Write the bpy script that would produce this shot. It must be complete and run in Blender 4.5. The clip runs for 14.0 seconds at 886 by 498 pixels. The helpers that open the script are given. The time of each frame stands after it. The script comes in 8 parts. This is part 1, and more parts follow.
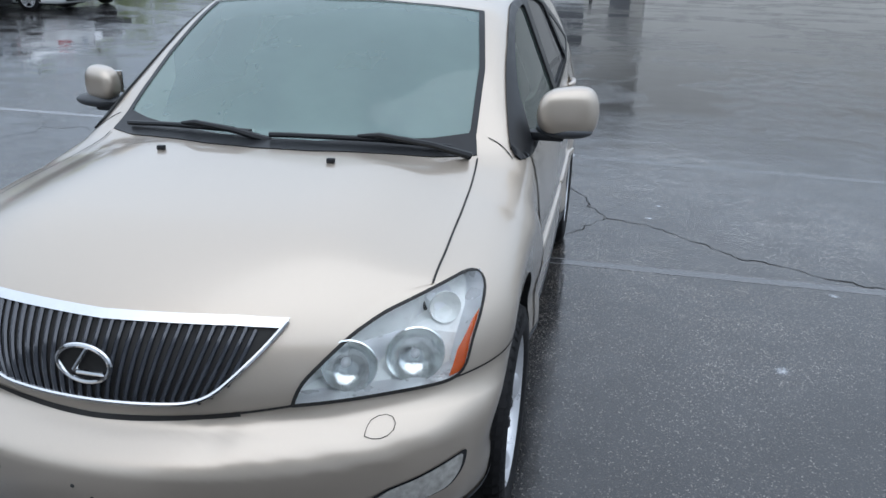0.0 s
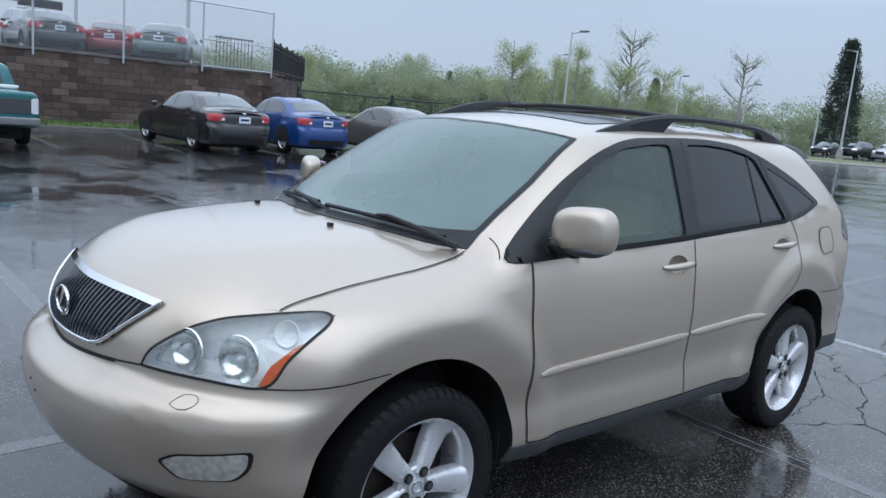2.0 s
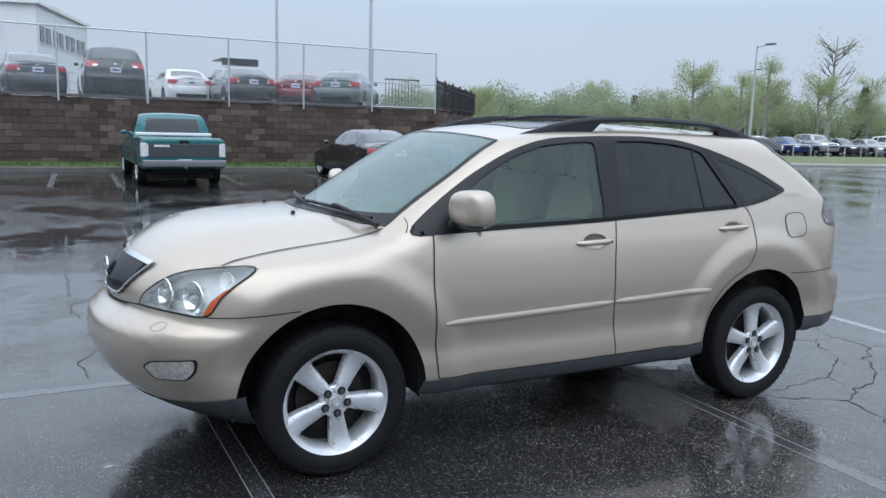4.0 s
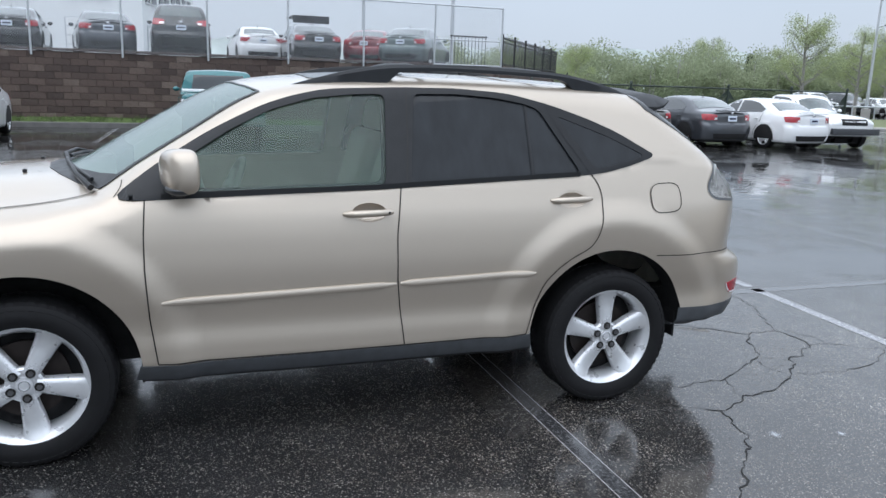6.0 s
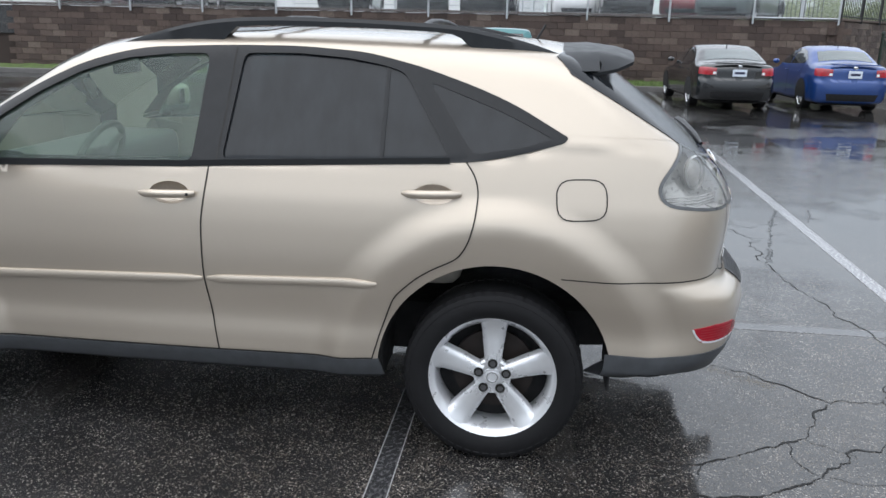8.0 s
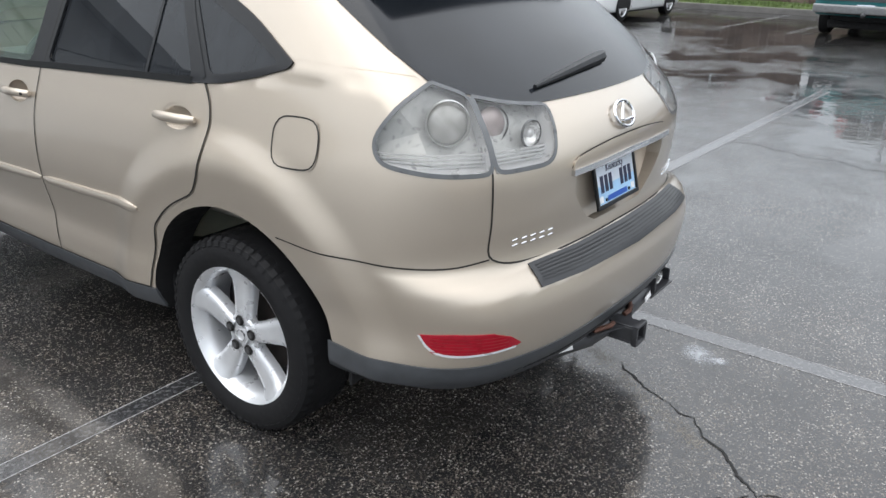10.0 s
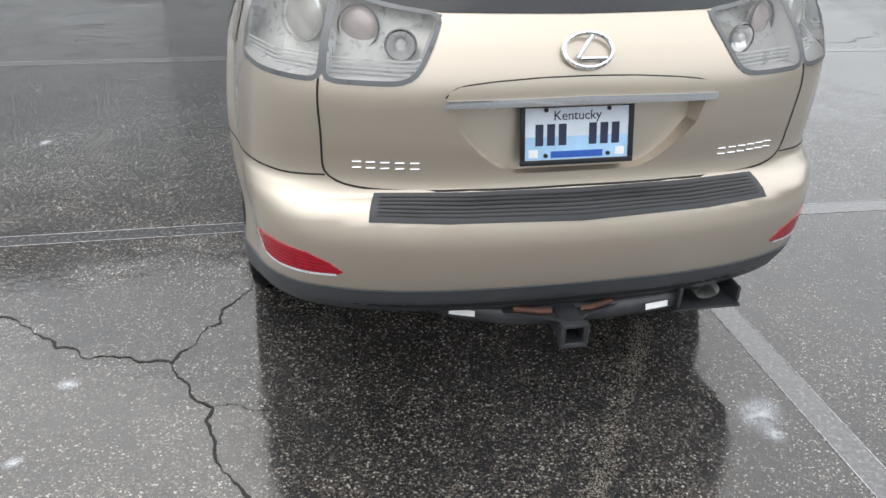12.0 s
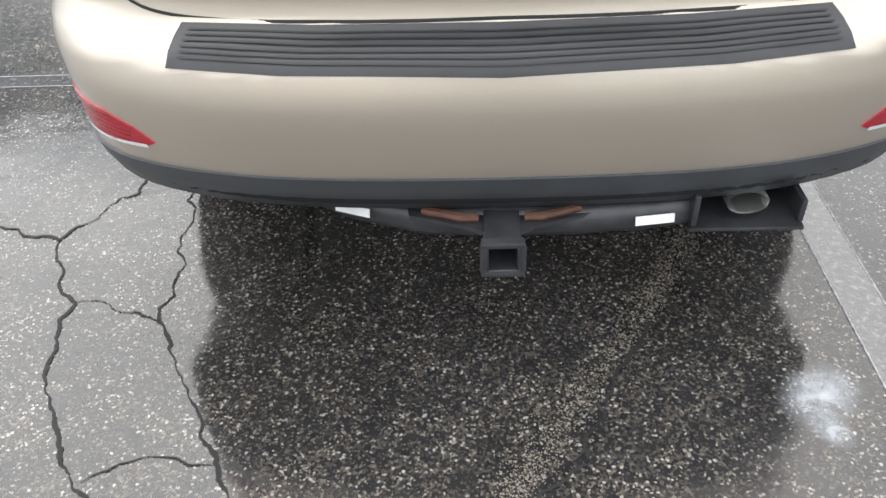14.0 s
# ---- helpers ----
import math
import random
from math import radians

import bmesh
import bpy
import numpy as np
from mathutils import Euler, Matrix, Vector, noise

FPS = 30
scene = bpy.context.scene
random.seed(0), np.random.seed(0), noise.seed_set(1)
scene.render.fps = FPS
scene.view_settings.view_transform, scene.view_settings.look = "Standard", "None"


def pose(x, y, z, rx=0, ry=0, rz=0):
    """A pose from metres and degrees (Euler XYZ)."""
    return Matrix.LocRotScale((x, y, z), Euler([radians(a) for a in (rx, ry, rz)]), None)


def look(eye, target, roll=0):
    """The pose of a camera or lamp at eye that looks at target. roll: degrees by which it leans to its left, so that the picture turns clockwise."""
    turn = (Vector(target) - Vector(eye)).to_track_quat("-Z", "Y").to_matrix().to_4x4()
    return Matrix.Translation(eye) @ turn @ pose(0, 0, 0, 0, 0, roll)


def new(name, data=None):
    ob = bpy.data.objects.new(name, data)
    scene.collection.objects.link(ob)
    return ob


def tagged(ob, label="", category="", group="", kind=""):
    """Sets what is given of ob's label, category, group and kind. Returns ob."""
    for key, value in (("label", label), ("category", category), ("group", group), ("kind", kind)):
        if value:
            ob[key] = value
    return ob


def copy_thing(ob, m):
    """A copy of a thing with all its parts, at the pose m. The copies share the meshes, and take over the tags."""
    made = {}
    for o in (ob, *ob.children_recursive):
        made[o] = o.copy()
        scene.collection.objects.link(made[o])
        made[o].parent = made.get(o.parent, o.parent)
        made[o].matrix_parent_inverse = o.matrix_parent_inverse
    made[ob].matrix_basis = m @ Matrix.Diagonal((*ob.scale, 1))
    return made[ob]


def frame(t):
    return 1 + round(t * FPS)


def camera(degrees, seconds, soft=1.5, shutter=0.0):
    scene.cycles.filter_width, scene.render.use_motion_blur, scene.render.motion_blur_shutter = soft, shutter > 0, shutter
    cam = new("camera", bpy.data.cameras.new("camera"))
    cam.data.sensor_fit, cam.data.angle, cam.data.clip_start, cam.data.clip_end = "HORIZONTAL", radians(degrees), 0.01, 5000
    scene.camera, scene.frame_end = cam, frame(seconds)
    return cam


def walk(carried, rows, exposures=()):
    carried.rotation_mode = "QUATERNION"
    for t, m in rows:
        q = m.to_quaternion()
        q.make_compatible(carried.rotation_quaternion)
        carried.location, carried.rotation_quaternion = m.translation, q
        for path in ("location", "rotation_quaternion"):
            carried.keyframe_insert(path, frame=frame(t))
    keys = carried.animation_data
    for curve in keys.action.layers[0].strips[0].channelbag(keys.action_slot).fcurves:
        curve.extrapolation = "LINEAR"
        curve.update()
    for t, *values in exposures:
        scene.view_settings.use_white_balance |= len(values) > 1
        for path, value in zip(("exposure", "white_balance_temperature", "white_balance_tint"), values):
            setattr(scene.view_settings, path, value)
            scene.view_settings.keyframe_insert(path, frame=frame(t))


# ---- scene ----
cam = camera(59.1, 14.0)
PATH = [
    (0, (1.103, -3.609, 1.778), (0.727, -1.778, 1.067), 1.4),
    (0.5, (1.671, -3.492, 1.739), (0.998, -1.71, 1.128), 0.1),
    (1, (2.023, -3.24, 1.704), (0.961, -1.626, 1.186), 1.7),
    (1.5, (2.367, -3.026, 1.679), (1.016, -1.61, 1.266), 3.9),
    (2, (2.742, -3.009, 1.65), (1.279, -1.695, 1.288), 5.2),
    (2.2, (2.907, -3.013, 1.621), (1.402, -1.748, 1.253), 5.0),
    (4.3, (4.32, -2.334, 1.637), (2.538, -1.481, 1.325), 2.0),
    (4.5, (4.39, -2.194, 1.661), (2.594, -1.37, 1.345), 2.2),
    (5, (4.391, -1.814, 1.654), (2.599, -0.992, 1.318), 1.4),
    (5.5, (4.395, -1.288, 1.637), (2.588, -0.516, 1.263), 1.3),
    (6, (4.266, -0.76, 1.629), (2.423, -0.108, 1.209), 1.9),
    (6.5, (4.19, -0.187, 1.651), (2.318, 0.372, 1.223), 3.0),
    (7, (4.059, 0.37, 1.651), (2.135, 0.698, 1.215), 4.1),
    (7.5, (3.918, 0.912, 1.659), (1.979, 0.971, 1.174), 2.7),
    (8, (3.713, 1.467, 1.675), (1.801, 1.254, 1.131), 1.3),
    (8.5, (3.453, 1.991, 1.654), (1.584, 1.558, 1.09), 0.8),
    (9, (3.154, 2.499, 1.652), (1.369, 1.829, 1.047), 0.8),
    (9.2, (3.011, 2.683, 1.632), (1.268, 1.93, 1.003), 0.7),
    (11.3, (1.312, 4.035, 1.635), (0.492, 2.428, 0.771), 3.1),
    (11.5, (1.143, 4.085, 1.64), (0.452, 2.426, 0.763), 3.3),
    (12, (0.756, 4.104, 1.628), (0.377, 2.402, 0.648), 2.1),
    (12.5, (0.41, 3.966, 1.518), (0.196, 2.24, 0.531), 1.0),
    (13, (0.173, 3.672, 1.315), (0.133, 1.974, 0.259), 1.0),
    (13.5, (0.103, 3.545, 1.206), (0.183, 1.959, -0.01), -2.2),
    (14, (0.049, 3.525, 1.278), (0.133, 1.98, 0.011), -3.0),
]
EXPOSURES = [(0, 0.33, 5850, 9), (1, 0.42, 5850, 9), (2, 0.37, 5700, 9), (4.5, 0.53, 5950, 9), (6.5, 0.64, 6150, 10), (8.5, 0.77, 6500, 10), (11.5, 1.07, 6800, 10), (12.5, 1.07, 6850, 10), (13, 1.06, 6850, 10), (13.5, 1.50, 6850, 10), (14, 1.45, 6850, 10)]
walk(cam, [(t, look(eye, target, roll)) for t, eye, target, roll in PATH], EXPOSURES)

# ---- sky and light ----
world = bpy.data.worlds.new("overcast")
scene.world = world
world.use_nodes = True
wn, wl = world.node_tree.nodes, world.node_tree.links
wn.clear()
w_out = wn.new("ShaderNodeOutputWorld")
w_bg = wn.new("ShaderNodeBackground")
w_sky = wn.new("ShaderNodeTexSky")
w_sky.sky_type, w_sky.sun_disc = "NISHITA", False
w_sky.sun_elevation, w_sky.sun_rotation = radians(50), radians(200)
w_sky.air_density, w_sky.dust_density = 1.6, 4.0
w_dim = wn.new("ShaderNodeMixRGB")
w_dim.blend_type = "MULTIPLY"
w_dim.inputs[0].default_value = 1.0
w_dim.inputs[2].default_value = (0.07, 0.07, 0.07, 1)
w_geo = wn.new("ShaderNodeTexCoord")
w_sep = wn.new("ShaderNodeSeparateXYZ")
w_ramp = wn.new("ShaderNodeValToRGB")
w_ramp.color_ramp.elements[0].position, w_ramp.color_ramp.elements[0].color = 0.0, (0.46, 0.505, 0.56, 1)
w_ramp.color_ramp.elements[1].position, w_ramp.color_ramp.elements[1].color = 1.0, (1.22, 1.28, 1.38, 1)
mid = w_ramp.color_ramp.elements.new(0.14)
mid.color = (0.455, 0.51, 0.585, 1)
mid = w_ramp.color_ramp.elements.new(0.26)
mid.color = (0.80, 0.865, 0.95, 1)
mid = w_ramp.color_ramp.elements.new(0.5)
mid.color = (1.02, 1.09, 1.18, 1)
w_noise = wn.new("ShaderNodeTexNoise")
w_noise.inputs["Scale"].default_value, w_noise.inputs["Detail"].default_value = 2.2, 4
w_cloud = wn.new("ShaderNodeMapRange")
w_cloud.inputs[3].default_value, w_cloud.inputs[4].default_value = 0.9, 1.1
w_mul = wn.new("ShaderNodeMixRGB")
w_mul.blend_type, w_mul.inputs[0].default_value = "MULTIPLY", 1.0
w_mix = wn.new("ShaderNodeMixRGB")
w_mix.inputs[0].default_value = 0.85
wl.new(w_geo.outputs["Generated"], w_sep.inputs[0])
wl.new(w_sep.outputs[2], w_ramp.inputs[0])
wl.new(w_geo.outputs["Generated"], w_noise.inputs["Vector"])
wl.new(w_noise.outputs[0], w_cloud.inputs[0])
wl.new(w_ramp.outputs[0], w_mul.inputs[1])
wl.new(w_cloud.outputs[0], w_mul.inputs[2])
wl.new(w_sky.outputs[0], w_dim.inputs[1])
wl.new(w_dim.outputs[0], w_mix.inputs[1])
wl.new(w_mul.outputs[0], w_mix.inputs[2])
wl.new(w_mix.outputs[0], w_bg.inputs[0])
w_bg.inputs[1].default_value = 1.0
wl.new(w_bg.outputs[0], w_out.inputs[0])

sun = new("sun", bpy.data.lights.new("sun", "SUN"))
sun.data.energy, sun.data.angle, sun.data.color = 0.7, radians(75), (1.0, 0.98, 0.95)
sun.matrix_world = look((6, -4, 14), (0, 0, 0))


# ---- materials ----
def material(name):
    m = bpy.data.materials.new(name)
    m.use_nodes = True
    return m, m.node_tree.nodes, m.node_tree.links, m.node_tree.nodes["Principled BSDF"]


def put(node, **values):
    for key, value in values.items():
        node.inputs[key.replace("_", " ")].default_value = value
    return node


def rgb(c):
    return (*c, 1.0)


def noise_node(n, l, scale, detail=4.0, rough=0.55, space="Object", stretch=None):
    coord = n.new("ShaderNodeTexCoord")
    tex = n.new("ShaderNodeTexNoise")
    put(tex, Scale=scale, Detail=detail, Roughness=rough)
    if stretch:
        mapping = n.new("ShaderNodeMapping")
        mapping.inputs["Scale"].default_value = stretch
        l.new(coord.outputs[space], mapping.inputs[0])
        l.new(mapping.outputs[0], tex.inputs["Vector"])
    else:
        l.new(coord.outputs[space], tex.inputs["Vector"])
    return tex


def ramp(n, l, source, stops):
    r = n.new("ShaderNodeValToRGB")
    while len(r.color_ramp.elements) < len(stops):
        r.color_ramp.elements.new(0.5)
    for e, (p, c) in zip(r.color_ramp.elements, stops):
        e.position, e.color = p, rgb(c) if isinstance(c, tuple) else (c, c, c, 1)
    l.new(source, r.inputs[0])
    return r.outputs[0]


def bump(n, l, height, bsdf, strength=0.2, distance=0.01):
    b = n.new("ShaderNodeBump")
    put(b, Strength=strength, Distance=distance)
    l.new(height, b.inputs["Height"])
    l.new(b.outputs[0], bsdf.inputs["Normal"])
    return b


def plain(name, color, rough=0.5, metal=0.0, vary=0.12, scale=18.0, bumps=0.0, coat=0.0, space="Object", spec=0.5):
    """A surface with slight variation of tone and gloss."""
    m, n, l, b = material(name)
    put(b, Metallic=metal)
    tex = noise_node(n, l, scale, space=space)
    lo, hi = tuple(c * (1 - vary) for c in color), tuple(min(1, c * (1 + vary)) for c in color)
    l.new(ramp(n, l, tex.outputs[0], [(0.3, lo), (0.7, hi)]), b.inputs["Base Color"])
    l.new(ramp(n, l, tex.outputs[0], [(0.3, rough * 0.85), (0.7, min(1, rough * 1.15))]), b.inputs["Roughness"])
    put(b, Coat_Weight=coat, Coat_Roughness=0.05, Specular_IOR_Level=spec)
    if bumps:
        bump(n, l, tex.outputs[0], b, bumps, 0.004)
    return m


def paint(name, color, metal=0.35, rough=0.32, flake=0.03, drops=0.0):
    """Car paint under clear coat, with fine flake and an uneven film of water."""
    m, n, l, b = material(name)
    fine = noise_node(n, l, 900, 2)
    lo, hi = tuple(c * (1 - flake) for c in color), tuple(min(1, c * (1 + flake)) for c in color)
    l.new(ramp(n, l, fine.outputs[0], [(0.3, lo), (0.7, hi)]), b.inputs["Base Color"])
    put(b, Metallic=metal, Roughness=rough, Coat_Weight=1.0, Coat_Roughness=0.06, Coat_IOR=1.5)
    if drops:
        wet = n.new("ShaderNodeTexVoronoi")
        coord = n.new("ShaderNodeTexCoord")
        l.new(coord.outputs["Object"], wet.inputs["Vector"])
        put(wet, Scale=75.0)
        bead = ramp(n, l, wet.outputs["Distance"], [(0.0, 1.0), (0.16, 0.6), (0.3, 0.0)])
        patch_tex = noise_node(n, l, 5.0, 3)
        where = ramp(n, l, patch_tex.outputs[0], [(0.5, 0.0), (0.66, 1.0)])
        both = n.new("ShaderNodeMath")
        both.operation = "MULTIPLY"
        l.new(bead, both.inputs[0])
        l.new(where, both.inputs[1])
        bp = n.new("ShaderNodeBump")
        put(bp, Strength=drops, Distance=0.001)
        l.new(both.outputs[0], bp.inputs["Height"])
        l.new(bp.outputs[0], b.inputs["Coat Normal"])
    return m


def pane(name, tint, ior=1.5, rough=0.0, film_tint=(0.62, 0.66, 0.66), mist=0.0, streaks=False):
    """A thin glass pane: clear or tinted, with the gloss of its two faces; mist: a diffuse film, for fine drops and for
    painted sheen.
    """
    m, n, l, b = material(name)
    n.remove(b)
    out = n["Material Output"]
    clear = n.new("ShaderNodeBsdfTransparent")
    clear.inputs[0].default_value = rgb(tint)
    gloss = n.new("ShaderNodeBsdfGlossy")
    put(gloss, Roughness=rough)
    body = clear
    if mist:
        film = n.new("ShaderNodeBsdfDiffuse")
        film.inputs[0].default_value = rgb(film_tint)
        tex = noise_node(n, l, 2.2, 5, stretch=(6.0, 6.0, 1.1) if streaks else None)
        amount = ramp(n, l, tex.outputs[0], [(0.35, mist * 0.6), (0.75, mist)] if streaks else [(0.25, mist * 0.8), (0.8, mist)])
        body = n.new("ShaderNodeMixShader")
        l.new(amount, body.inputs[0])
        l.new(clear.outputs[0], body.inputs[1])
        l.new(film.outputs[0], body.inputs[2])
    fres = n.new("ShaderNodeFresnel")
    put(fres, IOR=ior)
    mix = n.new("ShaderNodeMixShader")
    l.new(fres.outputs[0], mix.inputs[0])
    l.new(body.outputs[0], mix.inputs[1])
    l.new(gloss.outputs[0], mix.inputs[2])
    l.new(mix.outputs[0], out.inputs[0])
    return m


M = {}
M["champagne"] = paint("champagne paint", (0.49, 0.426, 0.352), 0.63, 0.36, 0.05, 0.5)
M["trim"] = plain("black trim", (0.013, 0.014, 0.016), 0.38, vary=0.2, spec=0.3)
M["cladding"] = plain("grey plastic", (0.05, 0.054, 0.060), 0.45, vary=0.2, bumps=0.05)
M["seal"] = plain("black rubber seal", (0.010, 0.011, 0.012), 0.6, vary=0.2, spec=0.2)
M["gap"] = plain("dark gap", (0.012, 0.011, 0.010), 0.7)
M["rubber"] = plain("tyre rubber", (0.010, 0.010, 0.011), 0.62, vary=0.25, scale=40, bumps=0.15, spec=0.22)
M["alloy"] = plain("alloy", (0.66, 0.67, 0.69), 0.30, 0.5, vary=0.05, coat=0.3)
M["chrome"] = plain("chrome", (0.70, 0.71, 0.73), 0.06, 1.0, vary=0.03)
M["nut_steel"] = plain("wheel nut steel", (0.16, 0.16, 0.165), 0.32, 0.8, vary=0.15, scale=60)
M["silver"] = plain("silver plastic", (0.80, 0.81, 0.83), 0.30, 0.35, vary=0.03)
M["glass_clear"] = pane("tinted glass", (0.60, 0.76, 0.67), 1.42, 0.0, (0.30, 0.40, 0.36), 0.16)
# the strong teal film also paints in part of the sky's reflection
M["glass_wind"] = pane("windscreen glass", (0.52, 0.66, 0.62), 1.55, 0.0, (0.33, 0.46, 0.44), 0.42)
M["glass_dark"] = pane("privacy glass", (0.014, 0.015, 0.018), 1.42, film_tint=(0.55, 0.62, 0.72), mist=0.042, streaks=True)
M["lens"] = pane("lamp lens", (0.93, 0.95, 0.96), 1.45)
M["red_lens"] = plain("red lens", (0.34, 0.004, 0.018), 0.2, vary=0.15, scale=60, coat=0.25)
M["amber_lens"] = plain("amber lens", (0.72, 0.13, 0.015), 0.15, vary=0.1, coat=1.0)
M["seat"] = plain("ivory leather", (0.52, 0.49, 0.42), 0.55, vary=0.08)
M["dash"] = plain("grey dashboard", (0.20, 0.20, 0.185), 0.6, vary=0.1)
M["dark"] = plain("underbody", (0.010, 0.010, 0.011), 0.8)
M["rust"] = plain("rusty disc", (0.10, 0.045, 0.03), 0.6, 0.3, vary=0.4, scale=30)


# ---- building helpers ----
def mesh_of(name, verts, faces, mat, smooth=False):
    me = bpy.data.meshes.new(name)
    me.from_pydata([tuple(map(float, v)) for v in verts], [], [tuple(map(int, q)) for q in faces])
    me.materials.append(mat)
    if smooth:
        me.polygons.foreach_set("use_smooth", [True] * len(me.polygons))
    me.update()
    return me


def hang(name, me, parent=None, label="", m=None):
    ob = new(name, me)
    if parent is not None:
        ob.parent = parent
    if m is not None:
        ob.matrix_basis = m
    if label:
        ob["label"] = label
    return ob


def part(name, bm, mat, parent=None, label="", smooth=False, m=None):
    me = bpy.data.meshes.new(name)
    bm.normal_update()
    bm.to_mesh(me)
    bm.free()
    me.materials.append(mat)
    if smooth:
        me.polygons.foreach_set("use_smooth", [True] * len(me.polygons))
        me.set_sharp_from_angle(angle=radians(38))
    return hang(name, me, parent, label, m)


def box_bm(size, centre=(0, 0, 0), bevel=0.0, seg=2, bm=None, m=None):
    own = bmesh.new()
    bmesh.ops.create_cube(own, size=1.0)
    bmesh.ops.scale(own, vec=size, verts=own.verts)
    if bevel:
        bmesh.ops.bevel(own, geom=own.edges[:], offset=bevel, segments=seg, profile=0.6, affect="EDGES")
    bmesh.ops.translate(own, vec=centre, verts=own.verts)
    if m is not None:
        bmesh.ops.transform(own, matrix=m, verts=own.verts)
    return own if bm is None else join(bm, own)


def join(bm, other):
    me = bpy.data.meshes.new("tmp")
    other.to_mesh(me)
    other.free()
    bm.from_mesh(me)
    bpy.data.meshes.remove(me)
    return bm


def cyl_bm(r1, r2, length, seg=24, m=None, caps=True, bm=None):
    own = bmesh.new()
    bmesh.ops.create_cone(own, cap_ends=caps, segments=seg, radius1=r1, radius2=r2, depth=length)
    if m is not None:
        bmesh.ops.transform(own, matrix=m, verts=own.verts)
    return own if bm is None else join(bm, own)


def lathe_bm(profile, seg=48, axis="X", closed=False):
    """Turns a profile of (along, radius) round an axis."""
    bm = bmesh.new()
    rings = []
    for a, r in profile:
        ring = []
        for i in range(seg):
            w = 2 * math.pi * i / seg
            c, s = r * math.cos(w), r * math.sin(w)
            ring.append(bm.verts.new((a, c, s) if axis == "X" else (c, s, a)))
        rings.append(ring)
    pairs = list(zip(rings, rings[1:])) + ([(rings[-1], rings[0])] if closed else [])
    for p, q in pairs:
        for i in range(seg):
            j = (i + 1) % seg
            bm.faces.new((p[i], p[j], q[j], q[i]))
    bmesh.ops.recalc_face_normals(bm, faces=bm.faces)
    return bm


def tube_bm(points, radius, seg=8, bm=None, caps=True, flat=1.0):
    """A round bar along points; radius may be a list; flat squeezes it in z."""
    own = bmesh.new() if bm is None else bm
    pts = [Vector(p) for p in points]
    radii = radius if isinstance(radius, (list, tuple)) else [radius] * len(pts)
    rings, side = [], None
    for i, p in enumerate(pts):
        d = (pts[min(i + 1, len(pts) - 1)] - pts[max(i - 1, 0)]).normalized()
        ref = side if side is not None else (Vector((0, 0, 1)) if abs(d.z) < 0.9 else Vector((1, 0, 0)))
        u = (ref - d * ref.dot(d)).normalized()
        side = u
        v = d.cross(u)
        rings.append([own.verts.new(p + radii[i] * (math.cos(w) * u * flat + math.sin(w) * v)) for w in [2 * math.pi * k / seg for k in range(seg)]])
    for a, b in zip(rings, rings[1:]):
        for k in range(seg):
            own.faces.new((a[k], a[(k + 1) % seg], b[(k + 1) % seg], b[k]))
    if caps:
        own.faces.new(rings[0][::-1])
        own.faces.new(rings[-1])
    return own


def prism_bm(poly, lo, hi, bevel=0.0):
    """A flat outline of (x, y) pairs pulled from z = lo to z = hi."""
    bm = bmesh.new()
    a = [bm.verts.new((x, y, lo)) for x, y in poly]
    b = [bm.verts.new((x, y, hi)) for x, y in poly]
    bm.faces.new(a[::-1])
    bm.faces.new(b)
    for i in range(len(poly)):
        j = (i + 1) % len(poly)
        bm.faces.new((a[i], a[j], b[j], b[i]))
    bmesh.ops.recalc_face_normals(bm, faces=bm.faces)
    if bevel:
        bmesh.ops.bevel(bm, geom=bm.edges[:], offset=bevel, segments=2, profile=0.6, affect="EDGES")
    return bm


# ---- car bodies: one smooth solid given by a few curves ----
from mathutils.geometry import delaunay_2d_cdt


def curve(points):
    """A smooth curve through (u, v) points, as a table for quick reading."""
    p = np.array(points, float)
    u, v = p[:, 0], p[:, 1]
    d = np.diff(v) / np.diff(u)
    t = np.empty_like(v)
    t[0], t[-1] = d[0], d[-1]
    for i in range(1, len(v) - 1):
        t[i] = 0 if d[i - 1] * d[i] <= 0 else 2 * d[i - 1] * d[i] / (d[i - 1] + d[i])
    s = np.linspace(u[0], u[-1], 3000)
    k = np.clip(np.searchsorted(u, s, side="right") - 1, 0, len(u) - 2)
    h = u[k + 1] - u[k]
    w = (s - u[k]) / h
    val = (2 * w**3 - 3 * w**2 + 1) * v[k] + (w**3 - 2 * w**2 + w) * h * t[k] + (3 * w**2 - 2 * w**3) * v[k + 1] + (w**3 - w**2) * h * t[k + 1]
    return lambda q: np.interp(q, s, val)


def smax(a, b, k):
    h = np.maximum(k - np.abs(a - b), 0) / k
    return np.maximum(a, b) + h * h * k * 0.25


def soft(q, k):
    return np.where(q > k, q - k * 0.5, np.where(q > 0, q * q / (2 * k), 0.0))


